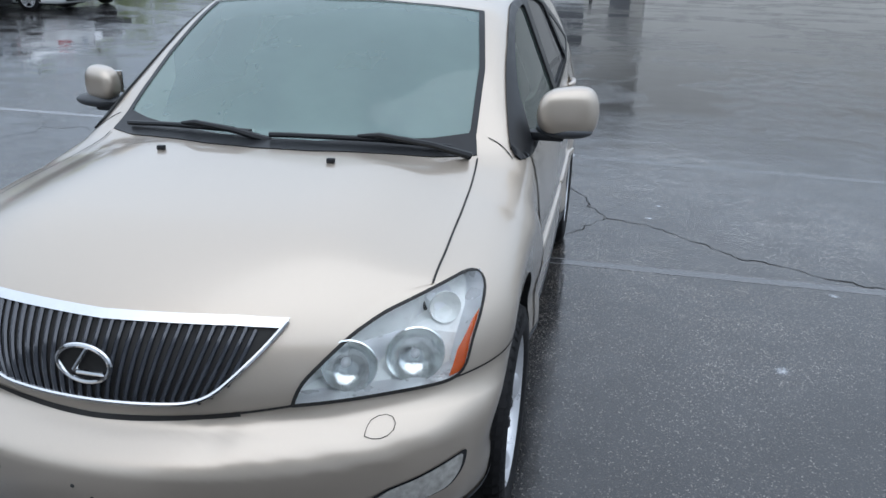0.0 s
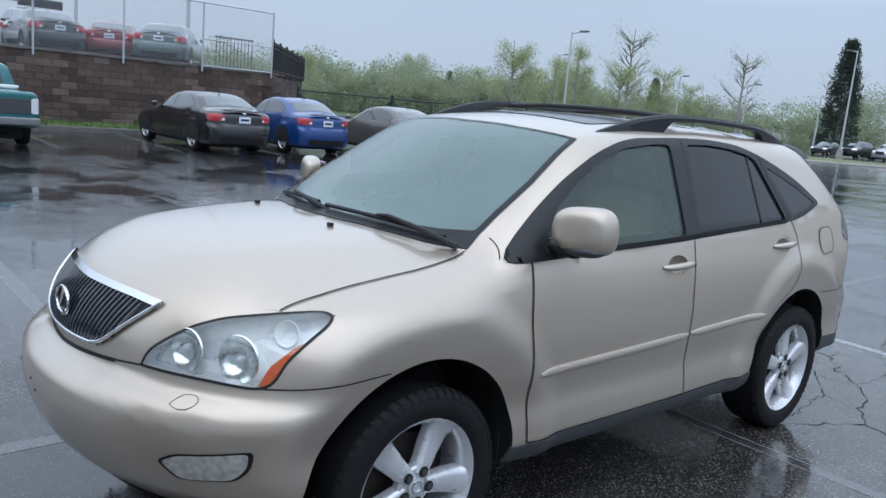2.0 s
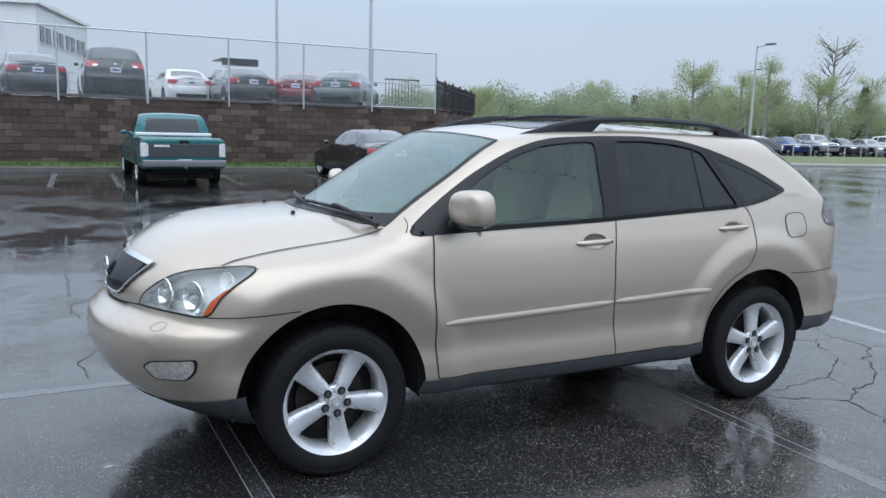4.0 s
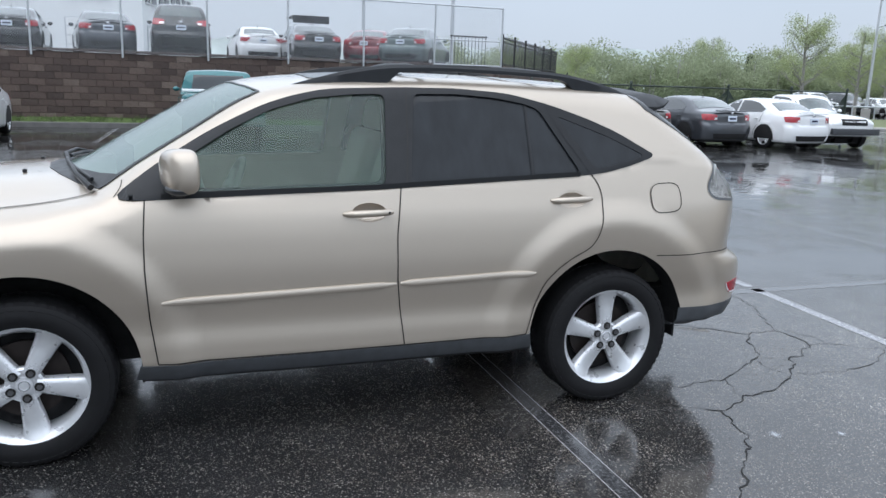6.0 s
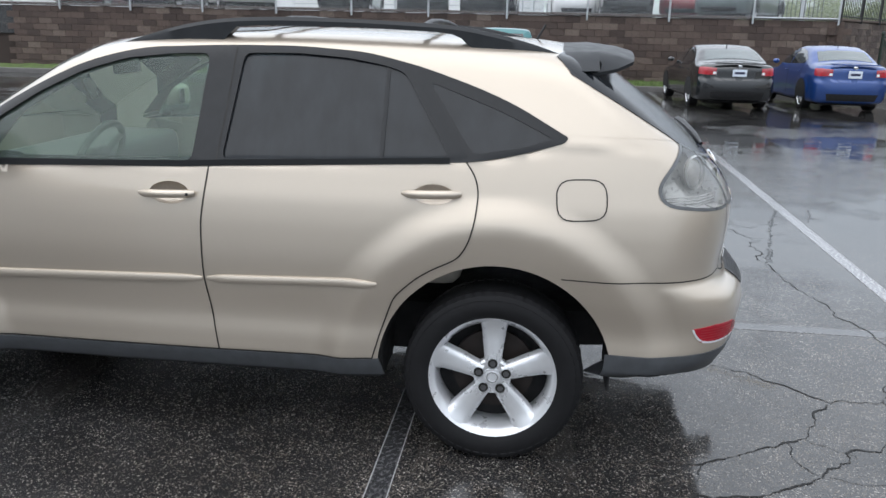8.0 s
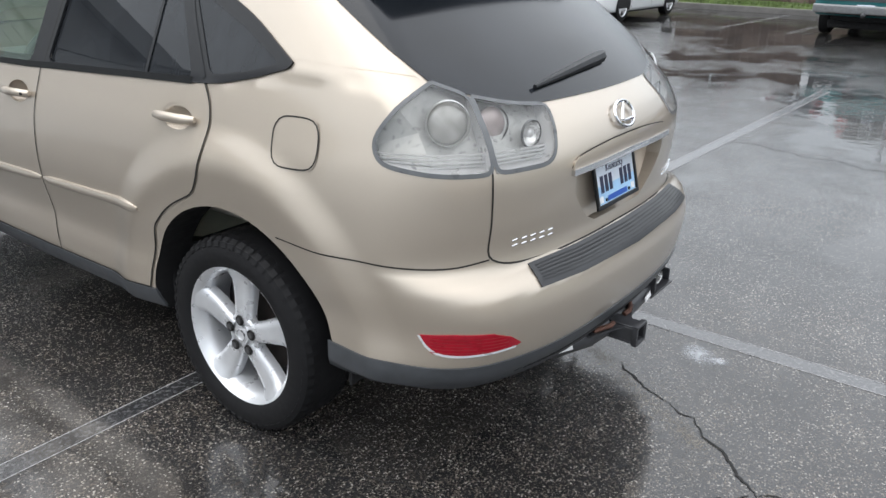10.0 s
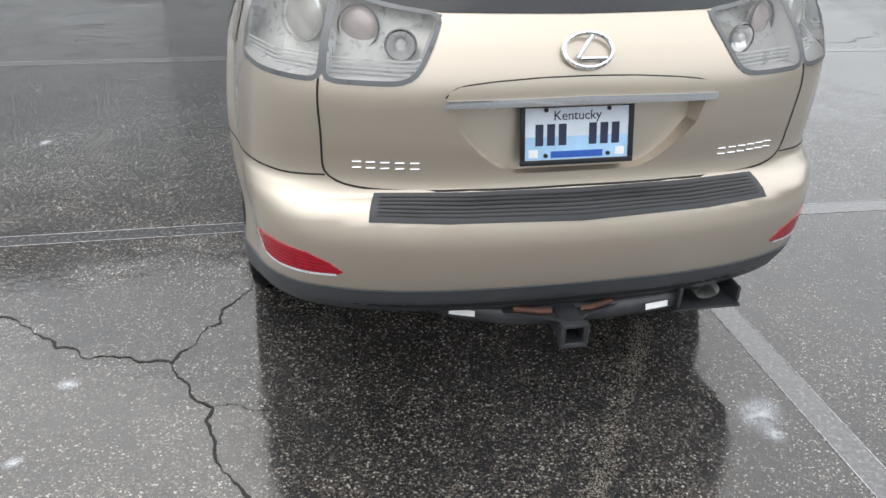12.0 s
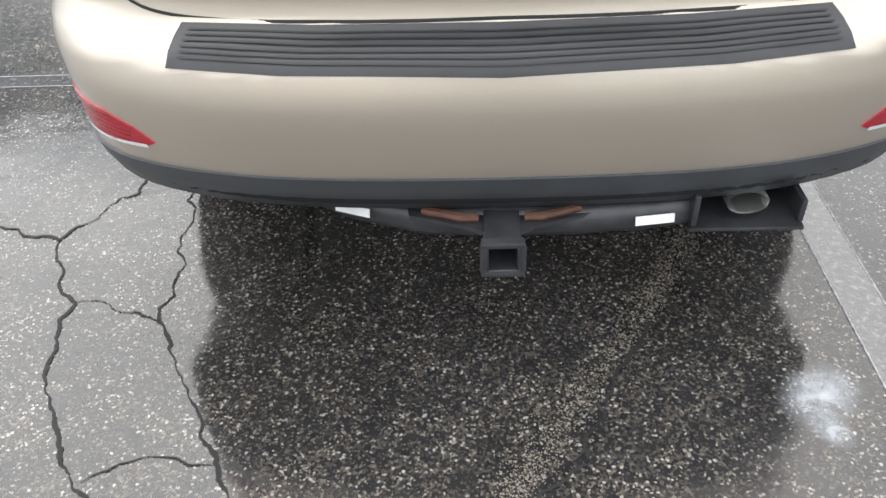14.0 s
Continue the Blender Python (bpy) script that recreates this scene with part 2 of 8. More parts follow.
class Form:
    """A car body: top line and crown, plan and section of the sides, nose and tail."""

    def __init__(self, top, crown, half, section, belt, lean, nose, nose_bow, tail, tail_bow, bottom, screen_bow=0.33, back_bow=0.1, middle=0.5, axles=(-1.36, 1.36), hub=0.355, flare=0.02, flare_r=0.56, k=(0.10, 0.12, 0.12, 0.05), bottom_line=None, tuck=0.0, flare_w=0.07, flat_bonnet=False, shelf=0.0):
        self.top, self.crown, self.half, self.section, self.belt = curve(top), curve(crown), curve(half), curve(section), curve(belt)
        self.lean, self.nose, self.tail, self.nb, self.tb, self.bottom = lean, curve(nose), curve(tail), nose_bow, tail_bow, bottom
        self.sb, self.bb, self.middle, self.axles, self.hub, self.flare, self.flare_r, self.k = screen_bow, back_bow, middle, axles, hub, flare, flare_r, k
        self.tuck, self.flare_w, self.flat_bonnet, self.shelf = tuck, flare_w, flat_bonnet, shelf
        self.low, self.high = min(top[0][0], -2.6), max(top[-1][0], 2.6)
        self.bottom_line = curve(bottom_line) if bottom_line else None

    def f(self, p):
        x, y, z = np.abs(p[:, 0]), p[:, 1], p[:, 2]
        zb = self.belt(y)
        side = self.half(y) + self.section(np.minimum(z, zb)) - self.lean * soft(z - zb + 0.02, 0.05)
        for a in self.axles:
            r = np.hypot(y - a, z - self.hub)
            w = np.clip((self.flare_r - r) / self.flare_w, 0, 1)
            side = side + self.flare * w * w * (3 - 2 * w)
            if self.tuck:
                side = side - self.tuck * soft(0.615 - r, 0.05)
        ys = np.where(y < self.middle, y - self.sb * x * x * np.clip((self.middle - y) / 0.9, 0, 1), y + self.bb * x * x * np.clip((y - self.middle) / 0.8, 0, 1))
        x2 = x * x
        fall = x2
        if self.flat_bonnet:
            w = np.clip((x - 0.30) / 0.35, 0, 1)
            fall = x2 * (1 + np.clip((-1.0 - y) / 0.3, 0, 1) * (-0.7 + 0.8 * w * w * (3 - 2 * w)))
        roof = self.top(ys) - self.crown(y) * fall
        g = smax(x - side, z - roof, self.k[0])
        front = self.nose(z) + self.nb[0] * x2 + self.nb[1] * x2 * x2
        if self.shelf:
            w, v = np.clip((0.38 - x) / 0.09, 0, 1), np.clip(1 - np.abs(z - 0.73) / 0.05, 0, 1)
            front = front + self.shelf * w * w * (3 - 2 * w) * v * v * (3 - 2 * v)
        g = smax(g, front - y, self.k[1])
        g = smax(g, y - self.tail(z) + self.tb[0] * x2 + self.tb[1] * x2 * x2, self.k[2])
        low = self.bottom if self.bottom_line is None else self.bottom_line(y)
        return smax(g, low - z, self.k[3])

    def normal(self, p, e=0.003):
        n = np.stack([self.f(p + e * d) - self.f(p - e * d) for d in np.eye(3)], 1)
        return n / np.maximum(np.linalg.norm(n, axis=1, keepdims=True), 1e-9)

    def cast(self, origin, way, far=3.0, inset=0.0):
        """Where rays from inside the body leave it."""
        lo, hi = np.zeros(len(way)), np.full(len(way), far)
        for _ in range(30):
            m = (lo + hi) / 2
            inside = self.f(origin + m[:, None] * way) < -inset
            lo, hi = np.where(inside, m, lo), np.where(inside, hi, m)
        return origin + ((lo + hi) / 2)[:, None] * way

    def shell(self, stations, around, cap, spine=(-1.7, 1.8, 0.78), inset=0.0):
        """The closed body: rings along the spine and a round cap at each end."""
        y0, y1, zc = spine
        rows = [(y0, -math.pi / 2 * (1 - i / cap)) for i in range(1, cap)] + [(y, 0.0) for y in np.linspace(y0, y1, stations)] + [(y1, math.pi / 2 * i / cap) for i in range(1, cap)]
        ang = np.linspace(0, 2 * math.pi, around, endpoint=False)
        org, way = [], []
        for y, tilt in rows:
            for a in ang:
                org.append((0, y, zc))
                way.append((math.sin(a) * math.cos(tilt), math.sin(tilt), math.cos(a) * math.cos(tilt)))
        org += [(0, y0, zc), (0, y1, zc)]
        way += [(0, -1, 0), (0, 1, 0)]
        pts = self.cast(np.array(org, float), np.array(way, float), inset=inset)
        n, faces = len(rows), []
        for i in range(n - 1):
            for j in range(around):
                k = (j + 1) % around
                faces.append((i * around + j, i * around + k, (i + 1) * around + k, (i + 1) * around + j))
        for j in range(around):
            k = (j + 1) % around
            faces.append((n * around, j, k)[::-1])
            faces.append((n * around + 1, (n - 1) * around + k, (n - 1) * around + j)[::-1])
        return pts, faces

    def skin(self, name, outline, mat, parent=None, label="", centre=None, axis=None, offset=0.002, step=0.04, holes=(), rim=0.0, mirror=False, sink=None):
        """A sheet on the body inside an outline of rough 3D points. The points are thrown on to the body from a centre, or along an axis."""
        poly = np.array(outline, float)
        if axis is not None:
            ahead = np.array(axis, float) / np.linalg.norm(axis)
        else:
            ahead = poly.mean(0) - centre
            ahead /= np.linalg.norm(ahead)
        up = np.array((0, 0, 1.0)) if abs(ahead[2]) < 0.9 else np.array((0, 1.0, 0))
        right = np.cross(ahead, up)
        right /= np.linalg.norm(right)
        up = np.cross(right, ahead)

        def flat(p):
            if axis is not None:
                return np.stack([p @ right, p @ up], 1)
            d = p - centre
            d = d / (d @ ahead)[:, None]
            return np.stack([d @ right, d @ up], 1)

        scale = 1.0 if axis is not None else 1.0 / np.linalg.norm(poly.mean(0) - centre)
        loops = [refine(flat(poly), step * scale)] + [refine(flat(np.array(h, float)), step * scale) for h in holes]
        lo, hi = loops[0].min(0), loops[0].max(0)
        gx, gy = np.meshgrid(np.arange(lo[0], hi[0], step * scale), np.arange(lo[1], hi[1], step * scale))
        grid = np.stack([gx.ravel(), gy.ravel()], 1)
        keep = inside(grid, loops[0]) & (near(grid, loops[0]) > 0.45 * step * scale)
        for h in loops[1:]:
            keep &= ~inside(grid, h) & (near(grid, h) > 0.45 * step * scale)
        allp, edges = [], []
        for loop in loops:
            b = len(allp)
            allp += [tuple(q) for q in loop]
            edges += [(b + i, b + (i + 1) % len(loop)) for i in range(len(loop))]
        allp += [tuple(q) for q in grid[keep]]
        v2, _, tris, *_ = delaunay_2d_cdt([Vector(q) for q in allp], edges, [], 1 if not holes else 0, 1e-7)
        v2 = np.array([tuple(v) for v in v2])
        tris = [t for t in tris]
        mid2 = np.array([v2[list(t)].mean(0) for t in tris])
        good = inside(mid2, loops[0])
        for h in loops[1:]:
            good &= ~inside(mid2, h)
        tris = [t for t, g in zip(tris, good) if g]
        if axis is not None:
            base = v2[:, :1] * right + v2[:, 1:] * up + ahead * (poly @ ahead).mean()
            org, way = base - ahead * 0.45, np.repeat(ahead[None], len(v2), 0)
            pts = self.cast(org, way, 1.5)
        else:
            way = ahead + v2[:, :1] * right + v2[:, 1:] * up
            way /= np.linalg.norm(way, axis=1, keepdims=True)
            pts = self.cast(np.repeat(np.array(centre, float)[None], len(v2), 0), way)
        nor = self.normal(pts)
        lift = np.full((len(pts), 1), offset)
        if sink:
            lift -= 0.004 * np.clip((sink[0] - pts[:, 1:2]) / sink[1], 0, 1)
        pts = pts + lift * nor
        faces = []
        for t in tris:
            a, b, c = (pts[i] for i in t)
            faces.append(tuple(t) if np.cross(b - a, c - a) @ nor[t[0]] > 0 else tuple(t)[::-1])
        used = sorted({i for t in faces for i in t})
        at = {o: i for i, o in enumerate(used)}
        pts, nor = pts[used], nor[used]
        faces = [tuple(at[i] for i in t) for t in faces]
        if rim:
            count = {}
            for t in faces:
                for i in range(3):
                    count.setdefault((t[i], t[(i + 1) % 3]), 0)
            border = [e for e in count if (e[1], e[0]) not in count]
            b = len(pts)
            idx = sorted({i for e in border for i in e})
            low = {o: b + i for i, o in enumerate(idx)}
            pts = np.concatenate([pts, pts[idx] - rim * nor[idx]])
            nor = np.concatenate([nor, nor[idx]])
            faces += [(e[1], e[0], low[e[0]], low[e[1]]) for e in border]
        if mirror:
            pts, nor = pts * (-1, 1, 1), nor * (-1, 1, 1)
            faces = [q[::-1] for q in faces]
        me = mesh_of(name, pts, faces, mat, True)
        normals = np.zeros((len(me.loops), 3))
        for poly_ in me.polygons:
            for li in poly_.loop_indices:
                normals[li] = nor[me.loops[li].vertex_index] if len(poly_.vertices) == 3 else poly_.normal
        me.normals_split_custom_set([tuple(q) for q in normals])
        return hang(name, me, parent, label)

    def line(self, name, path, mat, parent=None, width=0.006, centre=None, axis=None, offset=0.001, mirror=False, closed=False):
        """A narrow band on the body along rough 3D points: a gap between panels."""
        pts = np.array(path, float)
        if closed:
            pts = np.concatenate([pts, pts[:1]])
        pts = smooth_path(pts, 0.02)
        if axis is not None:
            ahead = np.array(axis, float)
            org, way = pts - 0.45 * ahead, np.repeat(ahead[None], len(pts), 0)
        else:
            way = pts - np.array(centre, float)
            way /= np.linalg.norm(way, axis=1, keepdims=True)
            org = np.repeat(np.array(centre, float)[None], len(pts), 0)
        q = self.cast(org, way, 2.0)
        nor = self.normal(q)
        along = np.gradient(q, axis=0)
        side = np.cross(nor, along)
        side /= np.maximum(np.linalg.norm(side, axis=1, keepdims=True), 1e-9)
        a, b = q + side * width / 2 + offset * nor, q - side * width / 2 + offset * nor
        n = len(q)
        verts = np.concatenate([a, b])
        if mirror:
            verts = verts * (-1, 1, 1)
        return hang(name, mesh_of(name, verts, [(i, i + 1, n + i + 1, n + i) for i in range(n - 1)], mat, True), parent)


def refine(loop, step):
    out = []
    for a, b in zip(loop, np.roll(loop, -1, 0)):
        k = max(1, int(np.ceil(np.linalg.norm(b - a) / step)))
        out += [a + (b - a) * i / k for i in range(k)]
    return np.array(out)


def smooth_path(p, step):
    """Points at even steps on a rounded path through p."""
    d = np.r_[0, np.cumsum(np.linalg.norm(np.diff(p, axis=0), axis=1))]
    s = np.linspace(0, d[-1], max(3, int(d[-1] / step) + 1))
    q = np.stack([np.interp(s, d, p[:, i]) for i in range(3)], 1)
    for _ in range(2):
        q[1:-1] = (q[:-2] + 2 * q[1:-1] + q[2:]) / 4
    return q


def rounded(points, r=0.03, n=4):
    """An outline with its corners rounded; a third number in a point is not touched."""
    p = np.array(points, float)
    out = []
    for i in range(len(p)):
        a, b, c = p[i - 1], p[i], p[(i + 1) % len(p)]
        la, lc = np.linalg.norm(a - b), np.linalg.norm(c - b)
        t = min(r, 0.45 * la, 0.45 * lc)
        s, e = b + (a - b) / la * t, b + (c - b) / lc * t
        for k in range(n + 1):
            w = k / n
            out.append((1 - w) ** 2 * s + 2 * w * (1 - w) * b + w * w * e)
    return np.array(out)


def inside(p, loop):
    hit = np.zeros(len(p), bool)
    for a, b in zip(loop, np.roll(loop, -1, 0)):
        cross = (a[1] > p[:, 1]) != (b[1] > p[:, 1])
        with np.errstate(divide="ignore", invalid="ignore"):
            xx = (b[0] - a[0]) * (p[:, 1] - a[1]) / (b[1] - a[1]) + a[0]
        hit ^= cross & (p[:, 0] < xx)
    return hit


def near(p, loop):
    best = np.full(len(p), 1e9)
    for a, b in zip(loop, np.roll(loop, -1, 0)):
        d = b - a
        t = np.clip(((p - a) @ d) / max(d @ d, 1e-12), 0, 1)
        best = np.minimum(best, np.linalg.norm(p - a - t[:, None] * d, axis=1))
    return best


def carve(me, cutters, form):
    """Takes solids out of a closed mesh, then lets the outer face keep the form's own smooth normals."""
    ob = new("carving", me)
    for c in cutters:
        cut = new("cutter", c)
        mod = ob.modifiers.new("cut", "BOOLEAN")
        mod.operation, mod.object, mod.solver = "DIFFERENCE", cut, "EXACT"
    bpy.context.view_layer.update()
    done = bpy.data.meshes.new_from_object(ob.evaluated_get(bpy.context.evaluated_depsgraph_get()))
    for mod in ob.modifiers:
        bpy.data.objects.remove(mod.object)
    bpy.data.objects.remove(ob)
    own_normals(done, form)
    return done


def own_normals(me, form):
    co = np.empty(len(me.vertices) * 3)
    me.vertices.foreach_get("co", co)
    co = co.reshape(-1, 3)
    on = np.abs(form.f(co)) < 0.002
    nor = form.normal(co)
    me.polygons.foreach_set("use_smooth", [True] * len(me.polygons))
    n, m = len(me.loops), len(me.polygons)
    vi, start, total, pn = np.empty(n, np.int32), np.empty(m, np.int32), np.empty(m, np.int32), np.empty(m * 3)
    me.loops.foreach_get("vertex_index", vi)
    me.polygons.foreach_get("loop_start", start)
    me.polygons.foreach_get("loop_total", total)
    me.polygons.foreach_get("normal", pn)
    face = np.repeat(np.arange(m), total)[np.argsort(np.repeat(start, total), kind="stable")]
    fn = pn.reshape(-1, 3)[face]
    vn = nor[vi]
    use = on[vi] & ((vn * fn).sum(1) > 0.55)
    me.normals_split_custom_set([tuple(q) for q in np.where(use[:, None], vn, fn)])


# ---- the place: ground, walls, buildings ----
def asphalt(name):
    """Wet car-park asphalt: small stones, dark binder, patches of standing water."""
    m, n, l, b = material(name)
    coord = n.new("ShaderNodeTexCoord")
    stone = n.new("ShaderNodeTexVoronoi")
    l.new(coord.outputs["Object"], stone.inputs["Vector"])
    put(stone, Scale=190.0, Randomness=1.0)
    fleck = n.new("ShaderNodeSeparateXYZ")
    l.new(stone.outputs["Color"], fleck.inputs[0])
    tone = ramp(n, l, fleck.outputs[0], [(0.0, (0.010, 0.0102, 0.011)), (0.60, (0.018, 0.0183, 0.0195)), (0.84, (0.028, 0.026, 0.025)), (0.95, (0.065, 0.060, 0.054)), (1.0, (0.19, 0.18, 0.16))])
    # pale stone chips, browned and brightened also for the car doors' reflection
    chips = ramp(n, l, fleck.outputs[0], [(0.0, (0.012, 0.012, 0.013)), (0.50, (0.022, 0.022, 0.023)), (0.80, (0.058, 0.049, 0.041)), (0.93, (0.115, 0.100, 0.083)), (1.0, (0.34, 0.32, 0.29))])
    bare_map = n.new("ShaderNodeMapping")
    bare_map.inputs["Location"].default_value, bare_map.inputs["Scale"].default_value = (-0.29, -0.74, 0), (0.32, 0.32, 0.32)
    l.new(coord.outputs["Object"], bare_map.inputs[0])
    bare_ball = n.new("ShaderNodeTexGradient")
    bare_ball.gradient_type = "SPHERICAL"
    l.new(bare_map.outputs[0], bare_ball.inputs[0])
    patchy = noise_node(n, l, 5.0, 5, 0.65)
    spread = n.new("ShaderNodeMath")
    spread.operation = "MULTIPLY"
    l.new(ramp(n, l, bare_ball.outputs[1], [(0.05, 0.0), (0.4, 1.0)]), spread.inputs[0])
    l.new(ramp(n, l, patchy.outputs[0], [(0.36, 0.15), (0.60, 1.0)]), spread.inputs[1])
    bare = n.new("ShaderNodeMixRGB")
    l.new(spread.outputs[0], bare.inputs[0])
    l.new(tone, bare.inputs[1])
    l.new(chips, bare.inputs[2])
    tone = bare.outputs[0]
    big = noise_node(n, l, 0.8, 7, 0.62)
    stain = ramp(n, l, big.outputs[0], [(0.3, 0.6), (0.5, 1.1), (0.7, 1.85)])
    mul = n.new("ShaderNodeMixRGB")
    mul.blend_type, mul.inputs[0].default_value = "MULTIPLY", 1.0
    l.new(tone, mul.inputs[1])
    l.new(stain, mul.inputs[2])
    l.new(mul.outputs[0], b.inputs["Base Color"])
    pool = noise_node(n, l, 0.38, 7, 0.6)
    wet = ramp(n, l, pool.outputs[0], [(0.47, 0.0), (0.53, 1.0)])
    grit = noise_node(n, l, 3.0, 5, 0.6)
    # a coarse worn area round the middle of the lot holds no standing water
    near_map = n.new("ShaderNodeMapping")
    near_map.inputs["Location"].default_value, near_map.inputs["Scale"].default_value = (-0.42, -0.62, 0), (0.24, 0.24, 0.24)
    l.new(coord.outputs["Object"], near_map.inputs[0])
    ball = n.new("ShaderNodeTexGradient")
    ball.gradient_type = "SPHERICAL"
    l.new(near_map.outputs[0], ball.inputs[0])
    worn = n.new("ShaderNodeMath")
    worn.operation = "MULTIPLY_ADD"
    l.new(ball.outputs[1], worn.inputs[0])
    worn.inputs[1].default_value = 2.2
    l.new(wet, worn.inputs[2])
    worn.use_clamp = True
    dry = n.new("ShaderNodeMath")
    dry.operation = "MULTIPLY"
    l.new(worn.outputs[0], dry.inputs[0])
    l.new(ramp(n, l, grit.outputs[0], [(0.35, 0.35), (0.65, 1.0)]), dry.inputs[1])
    rough = n.new("ShaderNodeMapRange")
    l.new(dry.outputs[0], rough.inputs[0])
    rough.inputs[3].default_value, rough.inputs[4].default_value = 0.025, 0.23
    coarse = n.new("ShaderNodeMath")
    coarse.operation = "MULTIPLY_ADD"
    l.new(ramp(n, l, bare_ball.outputs[1], [(0.05, 0.0), (0.45, 1.0)]), coarse.inputs[0])
    coarse.inputs[1].default_value = -0.05
    l.new(rough.outputs[0], coarse.inputs[2])
    least = n.new("ShaderNodeMath")
    least.operation = "MAXIMUM"
    l.new(coarse.outputs[0], least.inputs[0])
    least.inputs[1].default_value = 0.03
    l.new(least.outputs[0], b.inputs["Roughness"])
    put(b, IOR=1.66, Specular_IOR_Level=0.5)
    height = n.new("ShaderNodeMath")
    height.operation = "MULTIPLY"
    l.new(fleck.outputs[1], height.inputs[0])
    l.new(dry.outputs[0], height.inputs[1])
    bp = n.new("ShaderNodeBump")
    put(bp, Strength=0.34, Distance=0.002)
    l.new(height.outputs[0], bp.inputs["Height"])
    swell = noise_node(n, l, 1.1, 5, 0.55)
    b2 = n.new("ShaderNodeBump")
    put(b2, Strength=0.30, Distance=0.03)
    l.new(swell.outputs[0], b2.inputs["Height"])
    l.new(bp.outputs[0], b2.inputs["Normal"])
    l.new(b2.outputs[0], b.inputs["Normal"])
    return m


def worn_line(name, gain=1.0):
    """Road paint worn through to the asphalt, whole only along its edges."""
    m, n, l, b = material(name)
    tex = noise_node(n, l, 55, 4)
    l.new(ramp(n, l, tex.outputs[0], [(0.38, (0.04 * gain, 0.042 * gain, 0.045 * gain)), (0.54, (0.09 * gain, 0.09 * gain, 0.095 * gain)), (0.7, (0.22 * gain, 0.22 * gain, 0.22 * gain))]), b.inputs["Base Color"])
    put(b, Roughness=0.12, IOR=1.92)
    bump(n, l, tex.outputs[0], b, 0.2, 0.002)
    return m


def block_stone(name):
    m, n, l, b = material(name)
    info = n.new("ShaderNodeObjectInfo")
    geo = n.new("ShaderNodeNewGeometry")
    add = n.new("ShaderNodeMath")
    add.operation = "ADD"
    l.new(info.outputs["Random"], add.inputs[0])
    l.new(geo.outputs["Random Per Island"], add.inputs[1])
    fr = n.new("ShaderNodeMath")
    fr.operation = "FRACT"
    l.new(add.outputs[0], fr.inputs[0])
    tone = ramp(n, l, fr.outputs[0], [(0.0, (0.046, 0.031, 0.026)), (0.45, (0.078, 0.053, 0.044)), (0.8, (0.10, 0.071, 0.058)), (1.0, (0.15, 0.115, 0.095))])
    tex = noise_node(n, l, 9, 6, 0.65, space="Generated")
    grain = noise_node(n, l, 22, 6, 0.7)
    mul = n.new("ShaderNodeMixRGB")
    mul.blend_type, mul.inputs[0].default_value = "MULTIPLY", 1.0
    l.new(tone, mul.inputs[1])
    l.new(ramp(n, l, grain.outputs[0], [(0.3, 0.6), (0.7, 1.35)]), mul.inputs[2])
    l.new(mul.outputs[0], b.inputs["Base Color"])
    put(b, Roughness=0.75)
    bump(n, l, grain.outputs[0], b, 0.6, 0.02)
    return m


M["asphalt"] = asphalt("wet asphalt")
M["line"] = worn_line("worn white line", 0.6)
M["line_fresh"] = worn_line("white line", 2.4)
M["line_edge"] = plain("white line edge", (0.30, 0.30, 0.305), 0.9, vary=0.4, scale=60, spec=0.05)
M["crack"] = plain("crack", (0.006, 0.006, 0.006), 0.75, vary=0.5, scale=60)
M["sand"] = plain("washed grit", (0.20, 0.175, 0.14), 0.55, vary=0.5, scale=240, bumps=0.5)


def faded_spot(name, color):
    """A pale spot that thins out towards its ragged edge."""
    m, n, l, b = material(name)
    put(b, Base_Color=rgb(color), Roughness=0.35)
    coord = n.new("ShaderNodeTexCoord")
    ball = n.new("ShaderNodeTexGradient")
    ball.gradient_type = "SPHERICAL"
    l.new(coord.outputs["Object"], ball.inputs[0])
    tex = noise_node(n, l, 2.5, 6, 0.6)
    mul = n.new("ShaderNodeMath")
    mul.operation = "MULTIPLY"
    l.new(ball.outputs[1], mul.inputs[0])
    l.new(tex.outputs[0], mul.inputs[1])
    l.new(ramp(n, l, mul.outputs[0], [(0.06, 0.0), (0.55, 0.6)]), b.inputs["Alpha"])
    return m


M["pale_spot"] = faded_spot("white ground spot", (0.60, 0.63, 0.67))
M["grass"] = plain("wet grass", (0.075, 0.115, 0.030), 0.8, vary=0.5, scale=5, bumps=0.6)
M["grass_dry"] = plain("pale grass", (0.12, 0.14, 0.055), 0.8, vary=0.4, scale=3, bumps=0.6)
M["block"] = block_stone("wall block")
M["joint"] = plain("wall joint", (0.042, 0.030, 0.025), 0.9)
M["concrete"] = plain("concrete", (0.33, 0.32, 0.30), 0.6, vary=0.15, scale=4, bumps=0.2)
M["kerb"] = plain("wet kerb", (0.13, 0.125, 0.12), 0.5, vary=0.2, scale=4, bumps=0.2)
M["steel"] = plain("galvanised steel", (0.50, 0.52, 0.54), 0.4, 0.6)
M["black_metal"] = plain("black fence metal", (0.014, 0.014, 0.015), 0.45)
M["green_metal"] = plain("dark green fence", (0.018, 0.030, 0.022), 0.5)
M["render_grey"] = plain("grey rendered wall", (0.46, 0.47, 0.47), 0.7, vary=0.05, scale=2, bumps=0.1)
M["render_cream"] = plain("cream wall panels", (0.60, 0.585, 0.55), 0.7, vary=0.05, scale=1.5, bumps=0.1)
M["white_wall"] = plain("white building panels", (0.76, 0.78, 0.79), 0.6, vary=0.05, scale=0.6)
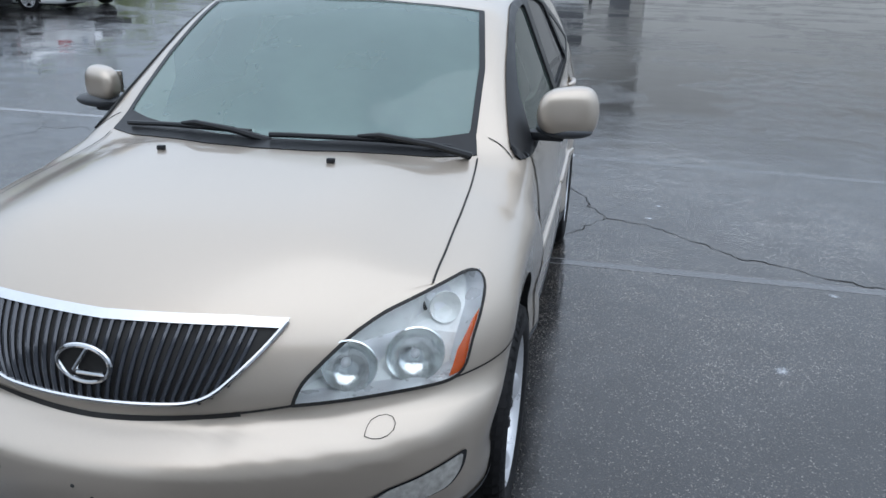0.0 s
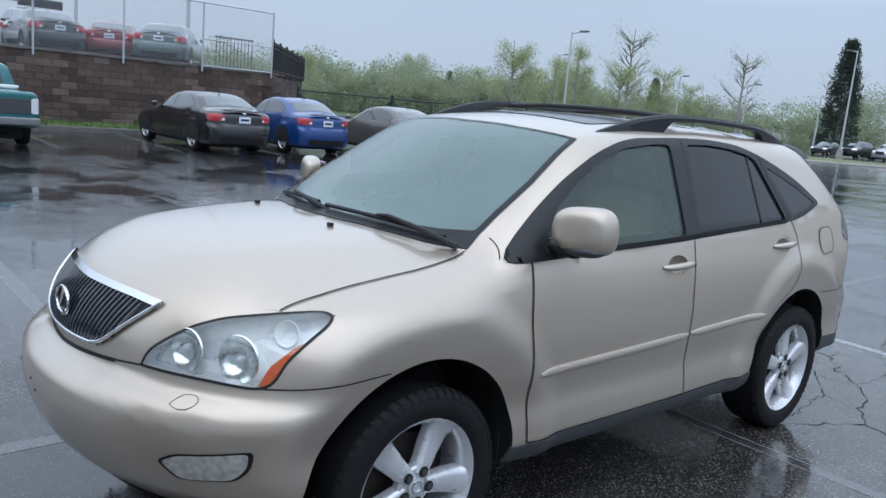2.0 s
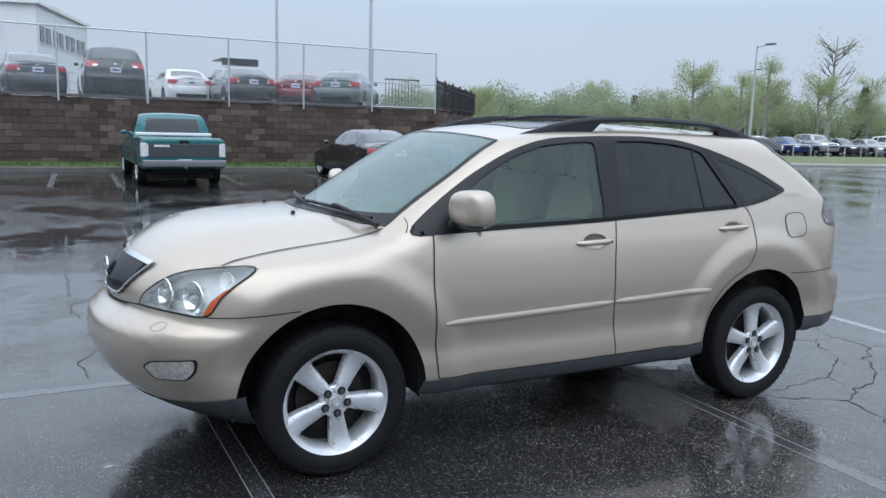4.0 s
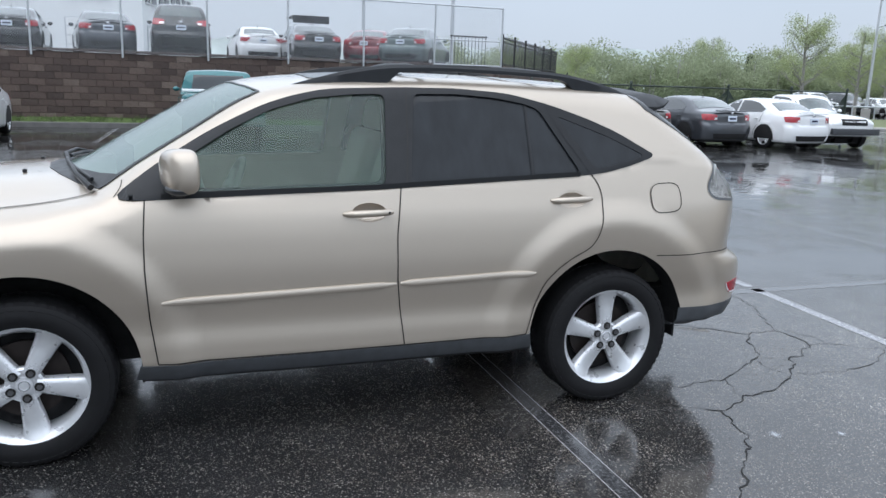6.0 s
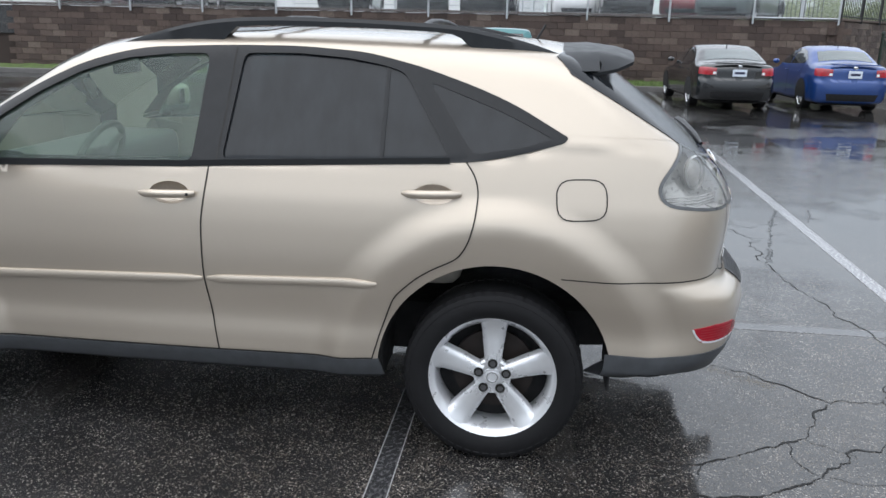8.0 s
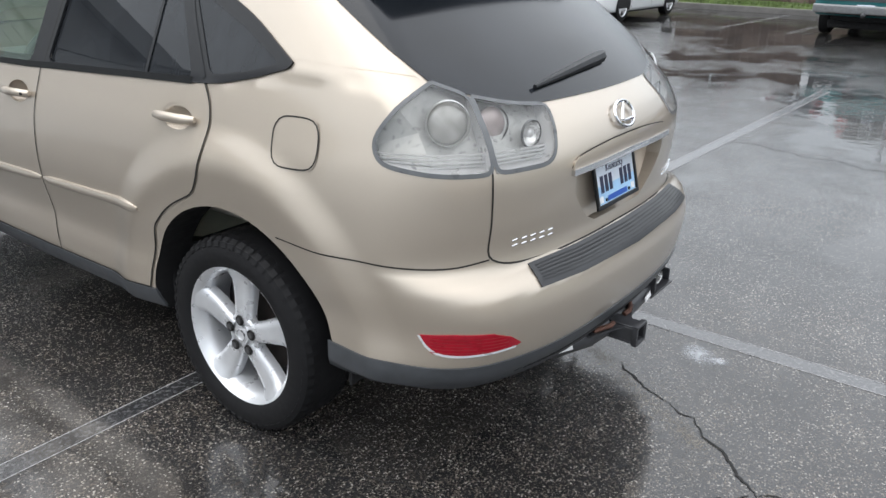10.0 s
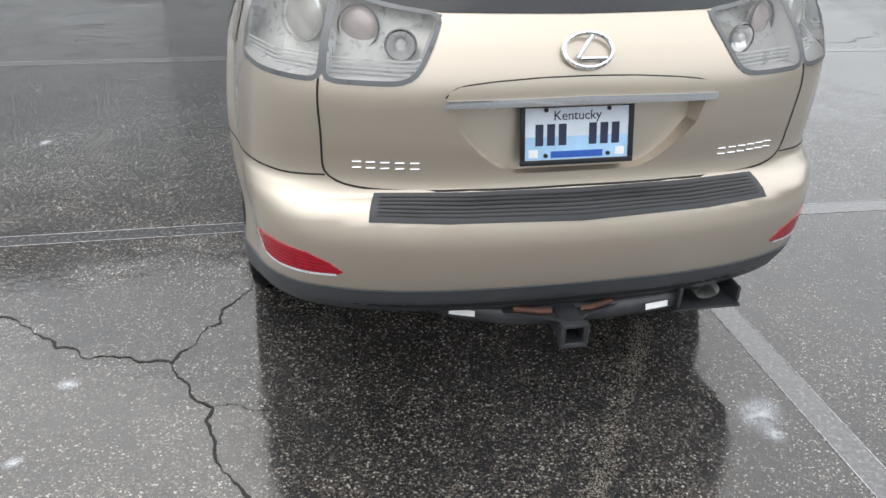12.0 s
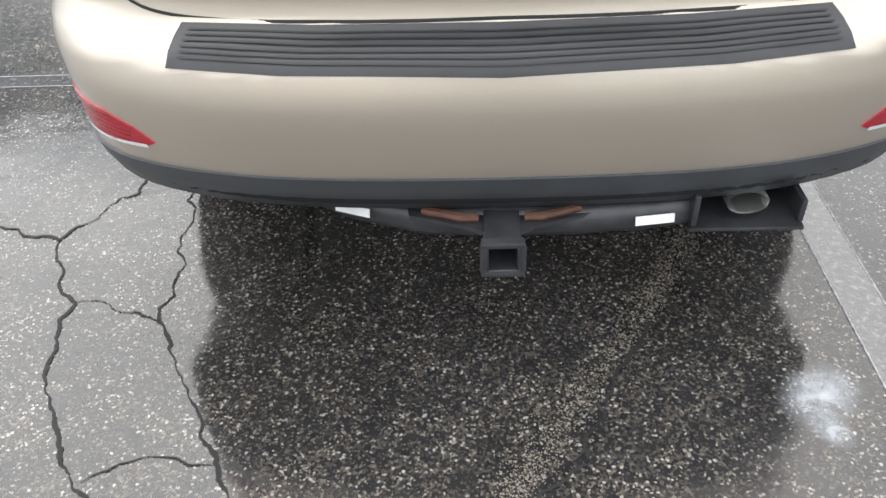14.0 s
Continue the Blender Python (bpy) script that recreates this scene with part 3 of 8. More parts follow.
M["white_metal"] = plain("white door slats", (0.78, 0.79, 0.79), 0.45, vary=0.04)
M["grey_metal"] = plain("grey door slats", (0.13, 0.135, 0.145), 0.45, vary=0.08)
M["far_window"] = plain("far window glass", (0.05, 0.06, 0.07), 0.1, vary=0.2)

bm = bmesh.new()
bmesh.ops.create_grid(bm, x_segments=60, y_segments=60, size=1500)
tagged(part("ground", bm, M["asphalt"]), "wet dark asphalt car park with puddles", "ground", kind="structure")


def ribbon(points, width, z, mat, name, rough=0.0, seed=1, vary=0.35, ends=0.4, parent=None):
    """A flat band on the ground; rough makes its run and width uneven."""
    rnd = random.Random(seed)
    p = np.array([(x, y, 0) for x, y in points], float)
    d = np.r_[0, np.cumsum(np.linalg.norm(np.diff(p, axis=0), axis=1))]
    s = np.linspace(0, d[-1], max(2, int(d[-1] / (0.03 if rough else 0.5)) + 1))
    q = np.stack([np.interp(s, d, p[:, i]) for i in range(2)], 1)
    t = np.gradient(q, axis=0)
    t /= np.maximum(np.linalg.norm(t, axis=1, keepdims=True), 1e-9)
    side = np.stack([-t[:, 1], t[:, 0]], 1)
    wander, w = 0.0, []
    for i in range(len(q)):
        wander = 0.72 * wander + rough * rnd.uniform(-1, 1)
        q[i] += side[i] * wander
        k = 1 + vary * rnd.uniform(-1, 1) if rough else 1
        if rough and (i == 0 or i == len(q) - 1):
            k *= ends
        w.append(width * k / 2)
    w = np.array(w)[:, None]
    a, b = q + side * w, q - side * w
    n = len(q)
    verts = [(x, y, z) for x, y in a] + [(x, y, z) for x, y in b]
    return hang(name, mesh_of(name, verts, [(n + i, n + i + 1, i + 1, i) for i in range(n - 1)], mat), parent)


# worn parking lines: a faded middle between two brighter edges
def parking_line(a, b, width=0.10, fresh=0.0):
    ob = ribbon([a, b], width, 0.0008, M["line_fresh"] if fresh else M["line"], "parking_line")
    tagged(ob, "worn white painted parking line on wet asphalt", "road marking", kind="structure")
    d = Vector((b[0] - a[0], b[1] - a[1])).normalized()
    s = Vector((-d.y, d.x)) * (width / 2)
    for k in (1, -1):
        ribbon([(a[0] + k * s.x, a[1] + k * s.y), (b[0] + k * s.x, b[1] + k * s.y)], 0.0048, 0.0014, M["line_edge"], "line_edge", parent=ob)


parking_line((-0.75, 0.965), (5.6, 0.94), 0.085)
parking_line((-0.86, -4.6), (-0.82, 9.0), 0.10)
parking_line((-0.89, 3.86), (0.85, 3.74), 0.095, 1)
parking_line((0.9, 3.70), (5.6, 3.45), 0.085)
parking_line((-0.75, -1.73), (5.6, -1.70), 0.085)
for y in (-9.6, -6.9, -4.25, -1.60, 1.15, 3.90, 6.65):
    parking_line((-0.95, y - 0.03), (-8.2, y + 0.18), 0.10, 1 if y == 3.90 else 0)
for y in (-7.9, -5.1, -2.35, -0.9, 1.95, 4.6, 7.2, 9.9, 12.6, 15.2, 17.9, 20.5):
    parking_line((-15.2, y), (-20.2, y + 0.2), 0.10, 1)

cracks = [
    [(-0.38, 2.23), (-0.24, 2.41), (-0.18, 2.54), (-0.1, 2.67), (0.01, 2.8), (0.1, 2.88), (0.15, 2.94)],
    [(0.07, 3.2), (0.23, 3.21), (0.38, 3.21), (0.47, 3.15), (0.59, 2.99), (0.75, 2.76), (0.85, 2.64)],
    [(0.16, 2.92), (0.33, 2.81), (0.43, 2.75), (0.52, 2.7)],
    [(-1.25, 3.41), (-0.97, 3.47), (-0.79, 3.5), (-0.57, 3.49), (-0.32, 3.4), (-0.12, 3.32), (0.05, 3.22)],
    [(0.15, 2.94), (0.12, 3.08), (0.06, 3.21)],
    [(0.83, 2.7), (0.86, 2.86), (0.85, 3.09), (0.8, 3.34), (0.7, 3.51), (0.59, 3.66)],
    [(1.9, 1.42), (1.65, 1.66), (1.56, 1.76), (1.5, 1.77), (1.44, 1.84), (1.28, 1.88), (1.17, 1.9), (1.14, 1.84), (1.09, 1.75), (1.02, 1.6), (0.91, 1.43), (0.6, 1.2)],
    [(1.17, 1.9), (1.16, 1.95), (1.1, 2.08), (1.03, 2.15), (1.03, 2.27), (1.0, 2.4), (0.93, 2.52), (0.85, 2.64)],
    [(0.52, 2.7), (0.57, 2.6), (0.63, 2.5), (0.69, 2.41), (0.75, 2.31), (0.8, 2.22), (0.79, 2.13), (0.84, 1.9), (0.87, 1.73), (0.86, 1.61)],
    [(1.03, 2.15), (0.92, 2.18), (0.8, 2.22)],
    [(1.9, 1.42), (2.18, 1.25), (2.45, 1.11), (2.79, 1.01), (3.4, 0.8), (4.3, 0.72)],
    [(-4.5, 1.0), (-4.59, 2.07), (-4.57, 2.78), (-4.59, 3.36), (-4.62, 3.81), (-4.9, 5.0), (-5.6, 5.9)],
    [(-4.54, 3.33), (-3.79, 3.28), (-3.33, 3.23), (-2.52, 3.33), (-2.13, 3.3), (-1.85, 3.29), (-1.49, 3.39), (-1.25, 3.41)],
    [(0.59, 3.7), (0.58, 4.4), (0.58, 5.0), (0.55, 5.43), (0.7, 6.13)],
    [(-6.8, -2.2), (-5.2, -2.0), (-3.1, -2.35), (-1.6, -2.25), (-1.0, -2.3)],
    [(0.05, 3.22), (0.17, 3.3), (0.3, 3.36), (0.45, 3.37), (0.52, 3.47), (0.59, 3.68)],
    [(0.46, 3.14), (0.41, 3.29), (0.46, 3.36)],
    [(0.52, 2.7), (0.57, 2.77), (0.63, 2.87), (0.68, 2.86)],
    [(0.57, 2.62), (0.70, 2.60), (0.82, 2.66)]]


def jagged(path, rnd, swing=0.22, least=0.013):
    """Breaks a path into ever finer crooked steps."""
    p = [Vector(q) for q in path]
    while max((b - a).length for a, b in zip(p, p[1:])) > least:
        q = [p[0]]
        for a, b in zip(p, p[1:]):
            d = b - a
            if d.length > least:
                q.append((a + b) / 2 + Vector((-d.y, d.x)) * rnd.uniform(-swing, swing) * (1.0 if d.length > 0.07 else 0.55))
            q.append(b)
        p = q
    return p


def crack(path, width, seed):
    rnd = random.Random(seed)
    p = jagged(path, rnd)
    n, w, verts = len(p), 1.0, []
    for i in range(n):
        d = (p[min(i + 2, n - 1)] - p[max(i - 2, 0)]).normalized()
        w = min(1.5, max(0.35, w + rnd.uniform(-0.3, 0.3)))
        k = width * w / 2 * min(1.0, 0.3 + 0.12 * i, 0.3 + 0.12 * (n - 1 - i))
        verts += [(p[i].x - d.y * k, p[i].y + d.x * k, 0.002), (p[i].x + d.y * k, p[i].y - d.x * k, 0.002)]
    ob = hang("crack", mesh_of("crack", verts, [(2 * i + 1, 2 * i + 3, 2 * i + 2, 2 * i) for i in range(n - 1)], M["crack"]))
    tagged(ob, "dark jagged crack in the wet asphalt", "crack", "cracks in the asphalt", kind="structure")


for i, path in enumerate(cracks):
    crack(path, 0.011 if i == 10 else 0.0035 if i > 15 else 0.0075 if i in (0, 1, 2, 3, 6, 7, 8, 12) else 0.0052, i + 11)


def grit(path, count, spread, name, label, seed, size=0.0022):
    """Loose chips of stone strewn along a path."""
    rnd = random.Random(seed)
    verts, faces = [], []
    for _ in range(count):
        w = rnd.uniform(0, len(path) - 1.001)
        i = int(w)
        x = path[i][0] + (path[i + 1][0] - path[i][0]) * (w - i) + rnd.gauss(0, spread)
        y = path[i][1] + (path[i + 1][1] - path[i][1]) * (w - i) + rnd.gauss(0, spread)
        r, a, k = size * rnd.uniform(0.5, 1.6), rnd.uniform(0, 6.28), len(verts)
        for j in range(4):
            c = a + j * 1.57 + rnd.uniform(-0.5, 0.5)
            verts.append((x + r * math.cos(c), y + r * math.sin(c), 0.0))
        verts.append((x, y, r * rnd.uniform(0.5, 1.0)))
        faces += [(k + j, k + (j + 1) % 4, k + 4) for j in range(4)]
    tagged(hang(name, mesh_of(name, verts, faces, M["sand"])), label, "grit", kind="stuff")


grit([(-0.50, 1.90), (-0.41, 2.08), (-0.34, 2.2), (-0.18, 2.43), (-0.06, 2.61), (0.0, 2.72)], 2600, 0.024, "grit_trail", "trail of pale washed grit on asphalt", 5, 0.0015)
grit([(1.05, 2.05), (0.95, 2.5), (0.75, 2.8), (0.3, 2.9), (-0.2, 2.9)], 4200, 0.28, "loose_grit", "pale stone chips strewn over wet asphalt", 6, 0.0016)


def splash(x, y, size, seed):
    n = 20
    pts = [(math.cos(2 * math.pi * k / n), math.sin(2 * math.pi * k / n), 0.0) for k in range(n)]
    ob = hang("splash", mesh_of("splash", pts, [tuple(range(n))], M["pale_spot"]), m=pose(x, y, 0.0026, 0, 0, 70 * seed) @ Matrix.Diagonal((size, size * 0.75, 1, 1)))
    tagged(ob, "small soft-edged white spot on the wet asphalt", "stain", "splashes on the asphalt", kind="structure")


for k, (x, y, s) in enumerate(((-0.65, 2.46, 0.12), (-0.64, 2.54, 0.07), (1.48, 1.97, 0.05), (2.01, -0.17, 0.06), (2.46, 0.82, 0.05), (1.56, 2.3, 0.04), (0.38, -2.3, 0.05), (-0.77, 3.8, 0.05), (2.9, -1.5, 0.04))):
    splash(x, y, s, k + 70)

# kerb, grass and retaining wall
WALL_X, BEND = -21.3, (-21.3, 10.3)
FAR_END = (-31.0, 17.3)
kerb = tagged(part("kerb", box_bm((0.18, 62, 0.17), (-20.35, -19.5, 0.065), 0.025), M["kerb"]), "concrete kerb along the grass strip", "kerb", kind="structure")
bm = bmesh.new()
bmesh.ops.create_grid(bm, x_segments=6, y_segments=160, size=0.5)
rnd = random.Random(3)
for v in bm.verts:
    v.co = (-20.85 + v.co.x * 0.95, -19.5 + v.co.y * 62, 0.13 + 0.10 * (0.5 - v.co.x) + rnd.uniform(-0.02, 0.03))
tagged(part("grass_strip", bm, M["grass"]), "narrow strip of wet green grass under the wall", "grass", kind="structure")
bm = bmesh.new()
for k in range(5200):
    x, y = rnd.uniform(-21.25, -20.45), rnd.uniform(-13, 11)
    h, a = rnd.uniform(0.05, 0.13), rnd.uniform(0, math.pi)
    dx, dy = 0.012 * math.cos(a), 0.012 * math.sin(a)
    z = 0.13 + 0.10 * (-20.37 - x) / 0.95
    bm.faces.new([bm.verts.new(q) for q in ((x - dx, y - dy, z - 0.02), (x + dx, y + dy, z - 0.02), (x + rnd.uniform(-0.04, 0.04), y + rnd.uniform(-0.04, 0.04), z + h))])
tagged(part("grass_blades", bm, M["grass"]), "tufts of wet green grass blades", "grass", kind="stuff")


def wall_piece(name, a, b, height, label):
    """A block wall from a to b: a dark core with courses of blocks before it."""
    a, b = Vector(a), Vector(b)
    d = (b - a).normalized()
    out = Vector((d.y, -d.x))
    if out.x < 0:
        out = -out
    length = (b - a).length
    mid = (a + b) / 2 - out * 0.52
    ang = math.degrees(math.atan2(d.y, d.x))
    core = tagged(part(name, box_bm((length, 0.5, height + 0.1), (0, 0, 0), 0, m=pose(mid.x, mid.y, (height - 0.1) / 2, 0, 0, ang)), M["joint"]), label, "wall", kind="structure")
    return core, a, d, out, length, ang


wall_a = wall_piece("wall_west", (-21.3, -47.0), BEND, 2.06, "brown split-face block retaining wall")
wall_b = wall_piece("wall_northwest", BEND, FAR_END, 2.06, "brown split-face block retaining wall")
upper = prism_bm([(-21.5, -47), (-21.5, 10.25), (-31.0, 17.1), (-90, 17.1), (-90, -47)], 1.2, 2.10)
tagged(part("upper_ground", upper, M["asphalt"]), "wet asphalt of the upper car park", "ground", kind="structure")
BLOCKS = (wall_a, wall_b)


# building behind, with a white roller door
def slat_door(name, width, height, slat, mat, m, label, frame_mat, split=None):
    door = tagged(hang(name, None, m=m), label, "door", kind="structure")
    n = int(height / slat)
    me = bm_box_mesh((width, 0.05, slat * 0.90), 0.012)
    me.materials.append(mat)
    alt = me
    if split:
        alt = me.copy()
        alt.materials[0] = split[1]
    for k in range(n):
        hang("slat", alt if split and (k < split[0]) else me, door, m=Matrix.Translation((0, 0, slat * (k + 0.5))))
    part("backing", box_bm((width, 0.02, height), (0, 0.03, height / 2)), frame_mat, door)
    for s in (-1, 1):
        part("door_jamb", box_bm((0.12, 0.12, height + 0.1), (s * (width / 2 + 0.06), 0.0, (height + 0.1) / 2), 0.01), frame_mat, door)
    return door


def bm_box_mesh(size, bevel=0.0):
    bm = box_bm(size, (0, 0, 0), bevel, 1)
    me = bpy.data.meshes.new("piece")
    bm.to_mesh(me)
    bm.free()
    return me


def wall_with_hole(name, x0, x1, y, thick, height, hole, mat, label):
    """A wall along x with one opening (x from, x to, height)."""
    h0, h1, hz = hole
    bm = bmesh.new()
    for a, b, lo, hi in ((x0, h0, 0, height), (h1, x1, 0, height), (h0, h1, hz, height)):
        if b - a > 0.01:
            box_bm((b - a, thick, hi - lo), ((a + b) / 2, y, (lo + hi) / 2), 0, bm=bm)
    return tagged(part(name, bm, mat), label, "wall", kind="structure")


wall_with_hole("wall_south", -0.6, 11.0, -5.7, 0.4, 3.5, (2.0, 5.6, 2.9), M["render_grey"], "smooth grey building wall")
slat_door("door_1", 3.6, 2.9, 0.13, M["white_metal"], pose(3.8, -5.62, 0, 0, 0, 180), "closed white slatted roller door", M["white_metal"])
tagged(part("wall_south_side", box_bm((0.4, 14, 3.5), (-0.4, -12.9, 1.75)), M["render_grey"]), "smooth grey building wall", "wall", kind="structure")
tagged(part("roof_south", box_bm((12.0, 14.6, 0.25), (5.2, -12.6, 3.625)), M["render_grey"]), "flat roof edge of the grey building", "roof", kind="structure")

wall_with_hole("wall_north", -6.4, 2.6, 46.0, 0.5, 8.0, (-4.9, -0.8, 3.75), M["render_cream"], "cream panel wall of a far building")
slat_door("door_2", 4.1, 3.6, 0.3, M["grey_metal"], pose(-2.85, 46.12, 0.15), "closed grey sectional door with a pale lower panel", M["grey_metal"], (3, M["white_metal"]))
tagged(part("wall_north_front", box_bm((40, 0.5, 8.0), (22.6, 43.0, 4.0)), M["render_cream"]), "cream panel wall of a far building", "wall", kind="structure")
tagged(part("wall_north_side", box_bm((0.5, 30, 8.0), (-6.15, 61.2, 4.0)), M["render_cream"]), "cream panel wall of a far building", "wall", kind="structure")
tagged(part("wall_north_return", box_bm((0.4, 3.0, 8.0), (2.8, 44.6, 4.0)), M["render_cream"]), "cream panel wall of a far building", "wall", kind="structure")
tagged(part("roof_north", box_bm((49, 33, 0.4), (18.1, 59.4, 8.2)), M["render_cream"]), "flat roof of the cream building", "roof", kind="structure")
part_door = tagged(part("door_3", box_bm((1.2, 0.08, 2.3), (1.25, 45.72, 1.15), 0.02), M["grey_metal"]), "dark grey metal door in a cream wall", "door", kind="structure")
part("door_handle", box_bm((0.15, 0.04, 0.03), (0.8, 45.66, 1.05), 0.01), M["steel"], part_door)


def bollard(x, y, mat, label):
    b = thing_at("bollard", label, "bollard", "bollards by the building", (x, y, 0))
    part("post", lathe_bm([(0.0, 0.10), (0.02, 0.11), (1.05, 0.11), (1.13, 0.085), (1.16, 0.002)], 20, "Z"), mat, b, "", True)


def thing_at(name, label, category, group="", at=(0, 0, 0), turn=0.0):
    return tagged(hang(name, None, m=pose(*at, 0, 0, turn)), label, category, group)


bollard(-5.25, 45.2, M["black_metal"], "dark steel bollard beside a far loading door")
bollard(-0.45, 45.2, M["black_metal"], "dark steel bollard beside a far loading door")
bollard(-7.2, 46.5, plain("faded red paint", (0.22, 0.05, 0.045), 0.5), "faded red bollard beside the cream building")

# white building on the upper level
wb = thing_at("warehouse", "long white warehouse with roller doors, far off", "building", at=(-61.8, -2.3, 2.1), turn=-106.0)
part("wall", box_bm((70, 15, 7.4), (35, -7.6, 3.7)), M["white_wall"], wb)
part("roof", box_bm((70.6, 15.6, 0.35), (35, -7.6, 7.5), 0.05), M["white_metal"], wb)
for k in range(9):
    x = 4.0 + 6.4 * k
    d = part("door", box_bm((3.6, 0.12, 3.4), (x, 0.0, 1.7), 0.02), M["steel"], wb)
    for j in range(5):
        part("panel", box_bm((3.4, 0.06, 0.6), (x, 0.07, 0.36 + 0.67 * j), 0.015), M["white_metal"], d)
    for q in (-1.1, 0.0, 1.1):
        wdw = part("window", box_bm((0.75, 0.08, 1.0), (x + q, 0.03, 5.4)), M["far_window"], wb)
        part("sill", box_bm((0.85, 0.14, 0.06), (x + q, 0.05, 4.87)), M["white_metal"], wdw)
for k in range(4):
    y = -2.2 - 3.5 * k
    d = part("door", box_bm((0.12, 2.4, 3.0), (-0.01, y, 1.5), 0.02), M["steel"], wb)
    for j in range(4):
        part("panel", box_bm((0.06, 2.2, 0.62), (-0.08, y, 0.42 + 0.70 * j), 0.015), M["white_metal"], d)
    for q in (-0.8, 0.8):
        wdw = part("window", box_bm((0.08, 1.1, 1.2), (-0.03, y + q, 5.3)), M["far_window"], wb)
        part("sill", box_bm((0.14, 1.2, 0.06), (-0.05, y + q, 4.66)), M["white_metal"], wdw)


# ---- the champagne sport utility vehicle ----
def thing(name, label, category, group="", m=None):
    return tagged(hang(name, None, m=m), label, category, group)


suv_form = Form(
    top=[(-2.6, 0.80), (-2.3, 0.90), (-2.2, 0.972), (-2.1, 1.047), (-1.95, 1.102), (-1.7, 1.143), (-1.4, 1.166), (-1.27, 1.172), (-1.2, 1.190), (-1.0, 1.305), (-0.75, 1.45), (-0.55, 1.555), (-0.42, 1.60), (-0.2, 1.632), (0.1, 1.655), (0.5, 1.668), (1.0, 1.660), (1.45, 1.638), (1.62, 1.615), (1.75, 1.545), (2.0, 1.375), (2.2, 1.225), (2.3, 1.15), (2.6, 0.95)],
    crown=[(-2.4, 0.16), (-1.9, 0.17), (-1.3, 0.16), (-0.9, 0.10), (-0.3, 0.09), (0.6, 0.085), (1.5, 0.10), (2.2, 0.12)],
    half=[(-2.4, 0.86), (-2.0, 0.875), (-1.7, 0.893), (-1.36, 0.900), (-0.9, 0.898), (0.0, 0.908), (0.9, 0.905), (1.36, 0.902), (1.7, 0.895), (2.0, 0.872), (2.4, 0.83)],
    section=[(0.2, -0.055), (0.33, -0.03), (0.42, -0.008), (0.47, -0.008), (0.56, -0.016), (0.70, 0.0), (0.80, 0.004), (0.92, -0.004), (1.02, -0.020), (1.10, -0.042), (1.18, -0.066), (1.30, -0.105)],
    belt=[(-2.4, 1.09), (-1.0, 1.10), (0.2, 1.150), (1.27, 1.20), (1.6, 1.25), (2.3, 1.26)],
    lean=0.44,
    nose=[(0.20, -1.85), (0.28, -2.06), (0.36, -2.215), (0.45, -2.297), (0.55, -2.338), (0.62, -2.348), (0.66, -2.346), (0.69, -2.333), (0.72, -2.300), (0.745, -2.256), (0.765, -2.242), (0.79, -2.239), (0.84, -2.235), (0.90, -2.222), (0.97, -2.185), (1.03, -2.13), (1.2, -1.9)],
    nose_bow=(0.42, 0.10),
    tail=[(0.20, 2.19), (0.36, 2.31), (0.45, 2.362), (0.55, 2.392), (0.64, 2.402), (0.70, 2.389), (0.73, 2.360), (0.76, 2.310), (0.80, 2.302), (0.90, 2.312), (1.02, 2.318), (1.12, 2.308), (1.19, 2.276), (1.3, 2.205), (1.5, 2.1)],
    tail_bow=(0.075, 0.29), bottom=0.30, k=(0.09, 0.16, 0.14, 0.05),
    bottom_line=[(-2.4, 0.27), (-1.9, 0.235), (-1.0, 0.31), (1.0, 0.305), (1.8, 0.375), (2.1, 0.39), (2.4, 0.385)], flare=0.022, flare_r=0.73, flare_w=0.13, tuck=0.17, flat_bonnet=True, shelf=0.012)

SIDE = (1.0, 0.0, 0.0)


def side_points(*yz):
    return [(0.8, y, z) for y, z in yz]


def both(make):
    """Builds a part on the driver's side and its mirror image on the other."""
    make(False)
    make(True)


def window_prism(yz, x0, x1, sign=1):
    bm = bmesh.new()
    a = [bm.verts.new((sign * x0, y, z)) for y, z in yz]
    b = [bm.verts.new((sign * x1, y, z)) for y, z in yz]
    bm.faces.new(a)
    bm.faces.new(b[::-1])
    for i in range(len(yz)):
        j = (i + 1) % len(yz)
        bm.faces.new((a[i], b[i], b[j], a[j]))
    bmesh.ops.recalc_face_normals(bm, faces=bm.faces)
    me = bpy.data.meshes.new("cutter")
    bm.to_mesh(me)
    bm.free()
    return me


def bm_mesh(bm):
    me = bpy.data.meshes.new("cutter")
    bmesh.ops.recalc_face_normals(bm, faces=bm.faces)
    bm.to_mesh(me)
    bm.free()
    return me


FRONT_GLASS = [(-0.80, 1.135), (-0.665, 1.292), (-0.50, 1.395), (-0.33, 1.478), (-0.15, 1.531), (0.05, 1.553), (0.195, 1.558), (0.165, 1.160)]
REAR_GLASS = [(0.285, 1.172), (0.335, 1.562), (0.55, 1.566), (0.75, 1.553), (0.895, 1.530), (0.975, 1.505), (1.165, 1.205)]
QUARTER_GLASS = [(1.070, 1.475), (1.20, 1.430), (1.36, 1.372), (1.545, 1.286), (1.42, 1.250), (1.250, 1.222)]
SURROUND = [(-1.0, 1.102), (-0.845, 1.222), (-0.72, 1.305), (-0.595, 1.382), (-0.46, 1.452), (-0.34, 1.507), (-0.2, 1.549), (-0.063, 1.574), (0.26, 1.589), (0.55, 1.592), (0.82, 1.576), (1.04, 1.528), (1.245, 1.463), (1.40, 1.402), (1.60, 1.293), (1.585, 1.275), (1.44, 1.232), (1.26, 1.195), (0.24, 1.145), (-0.83, 1.107)]
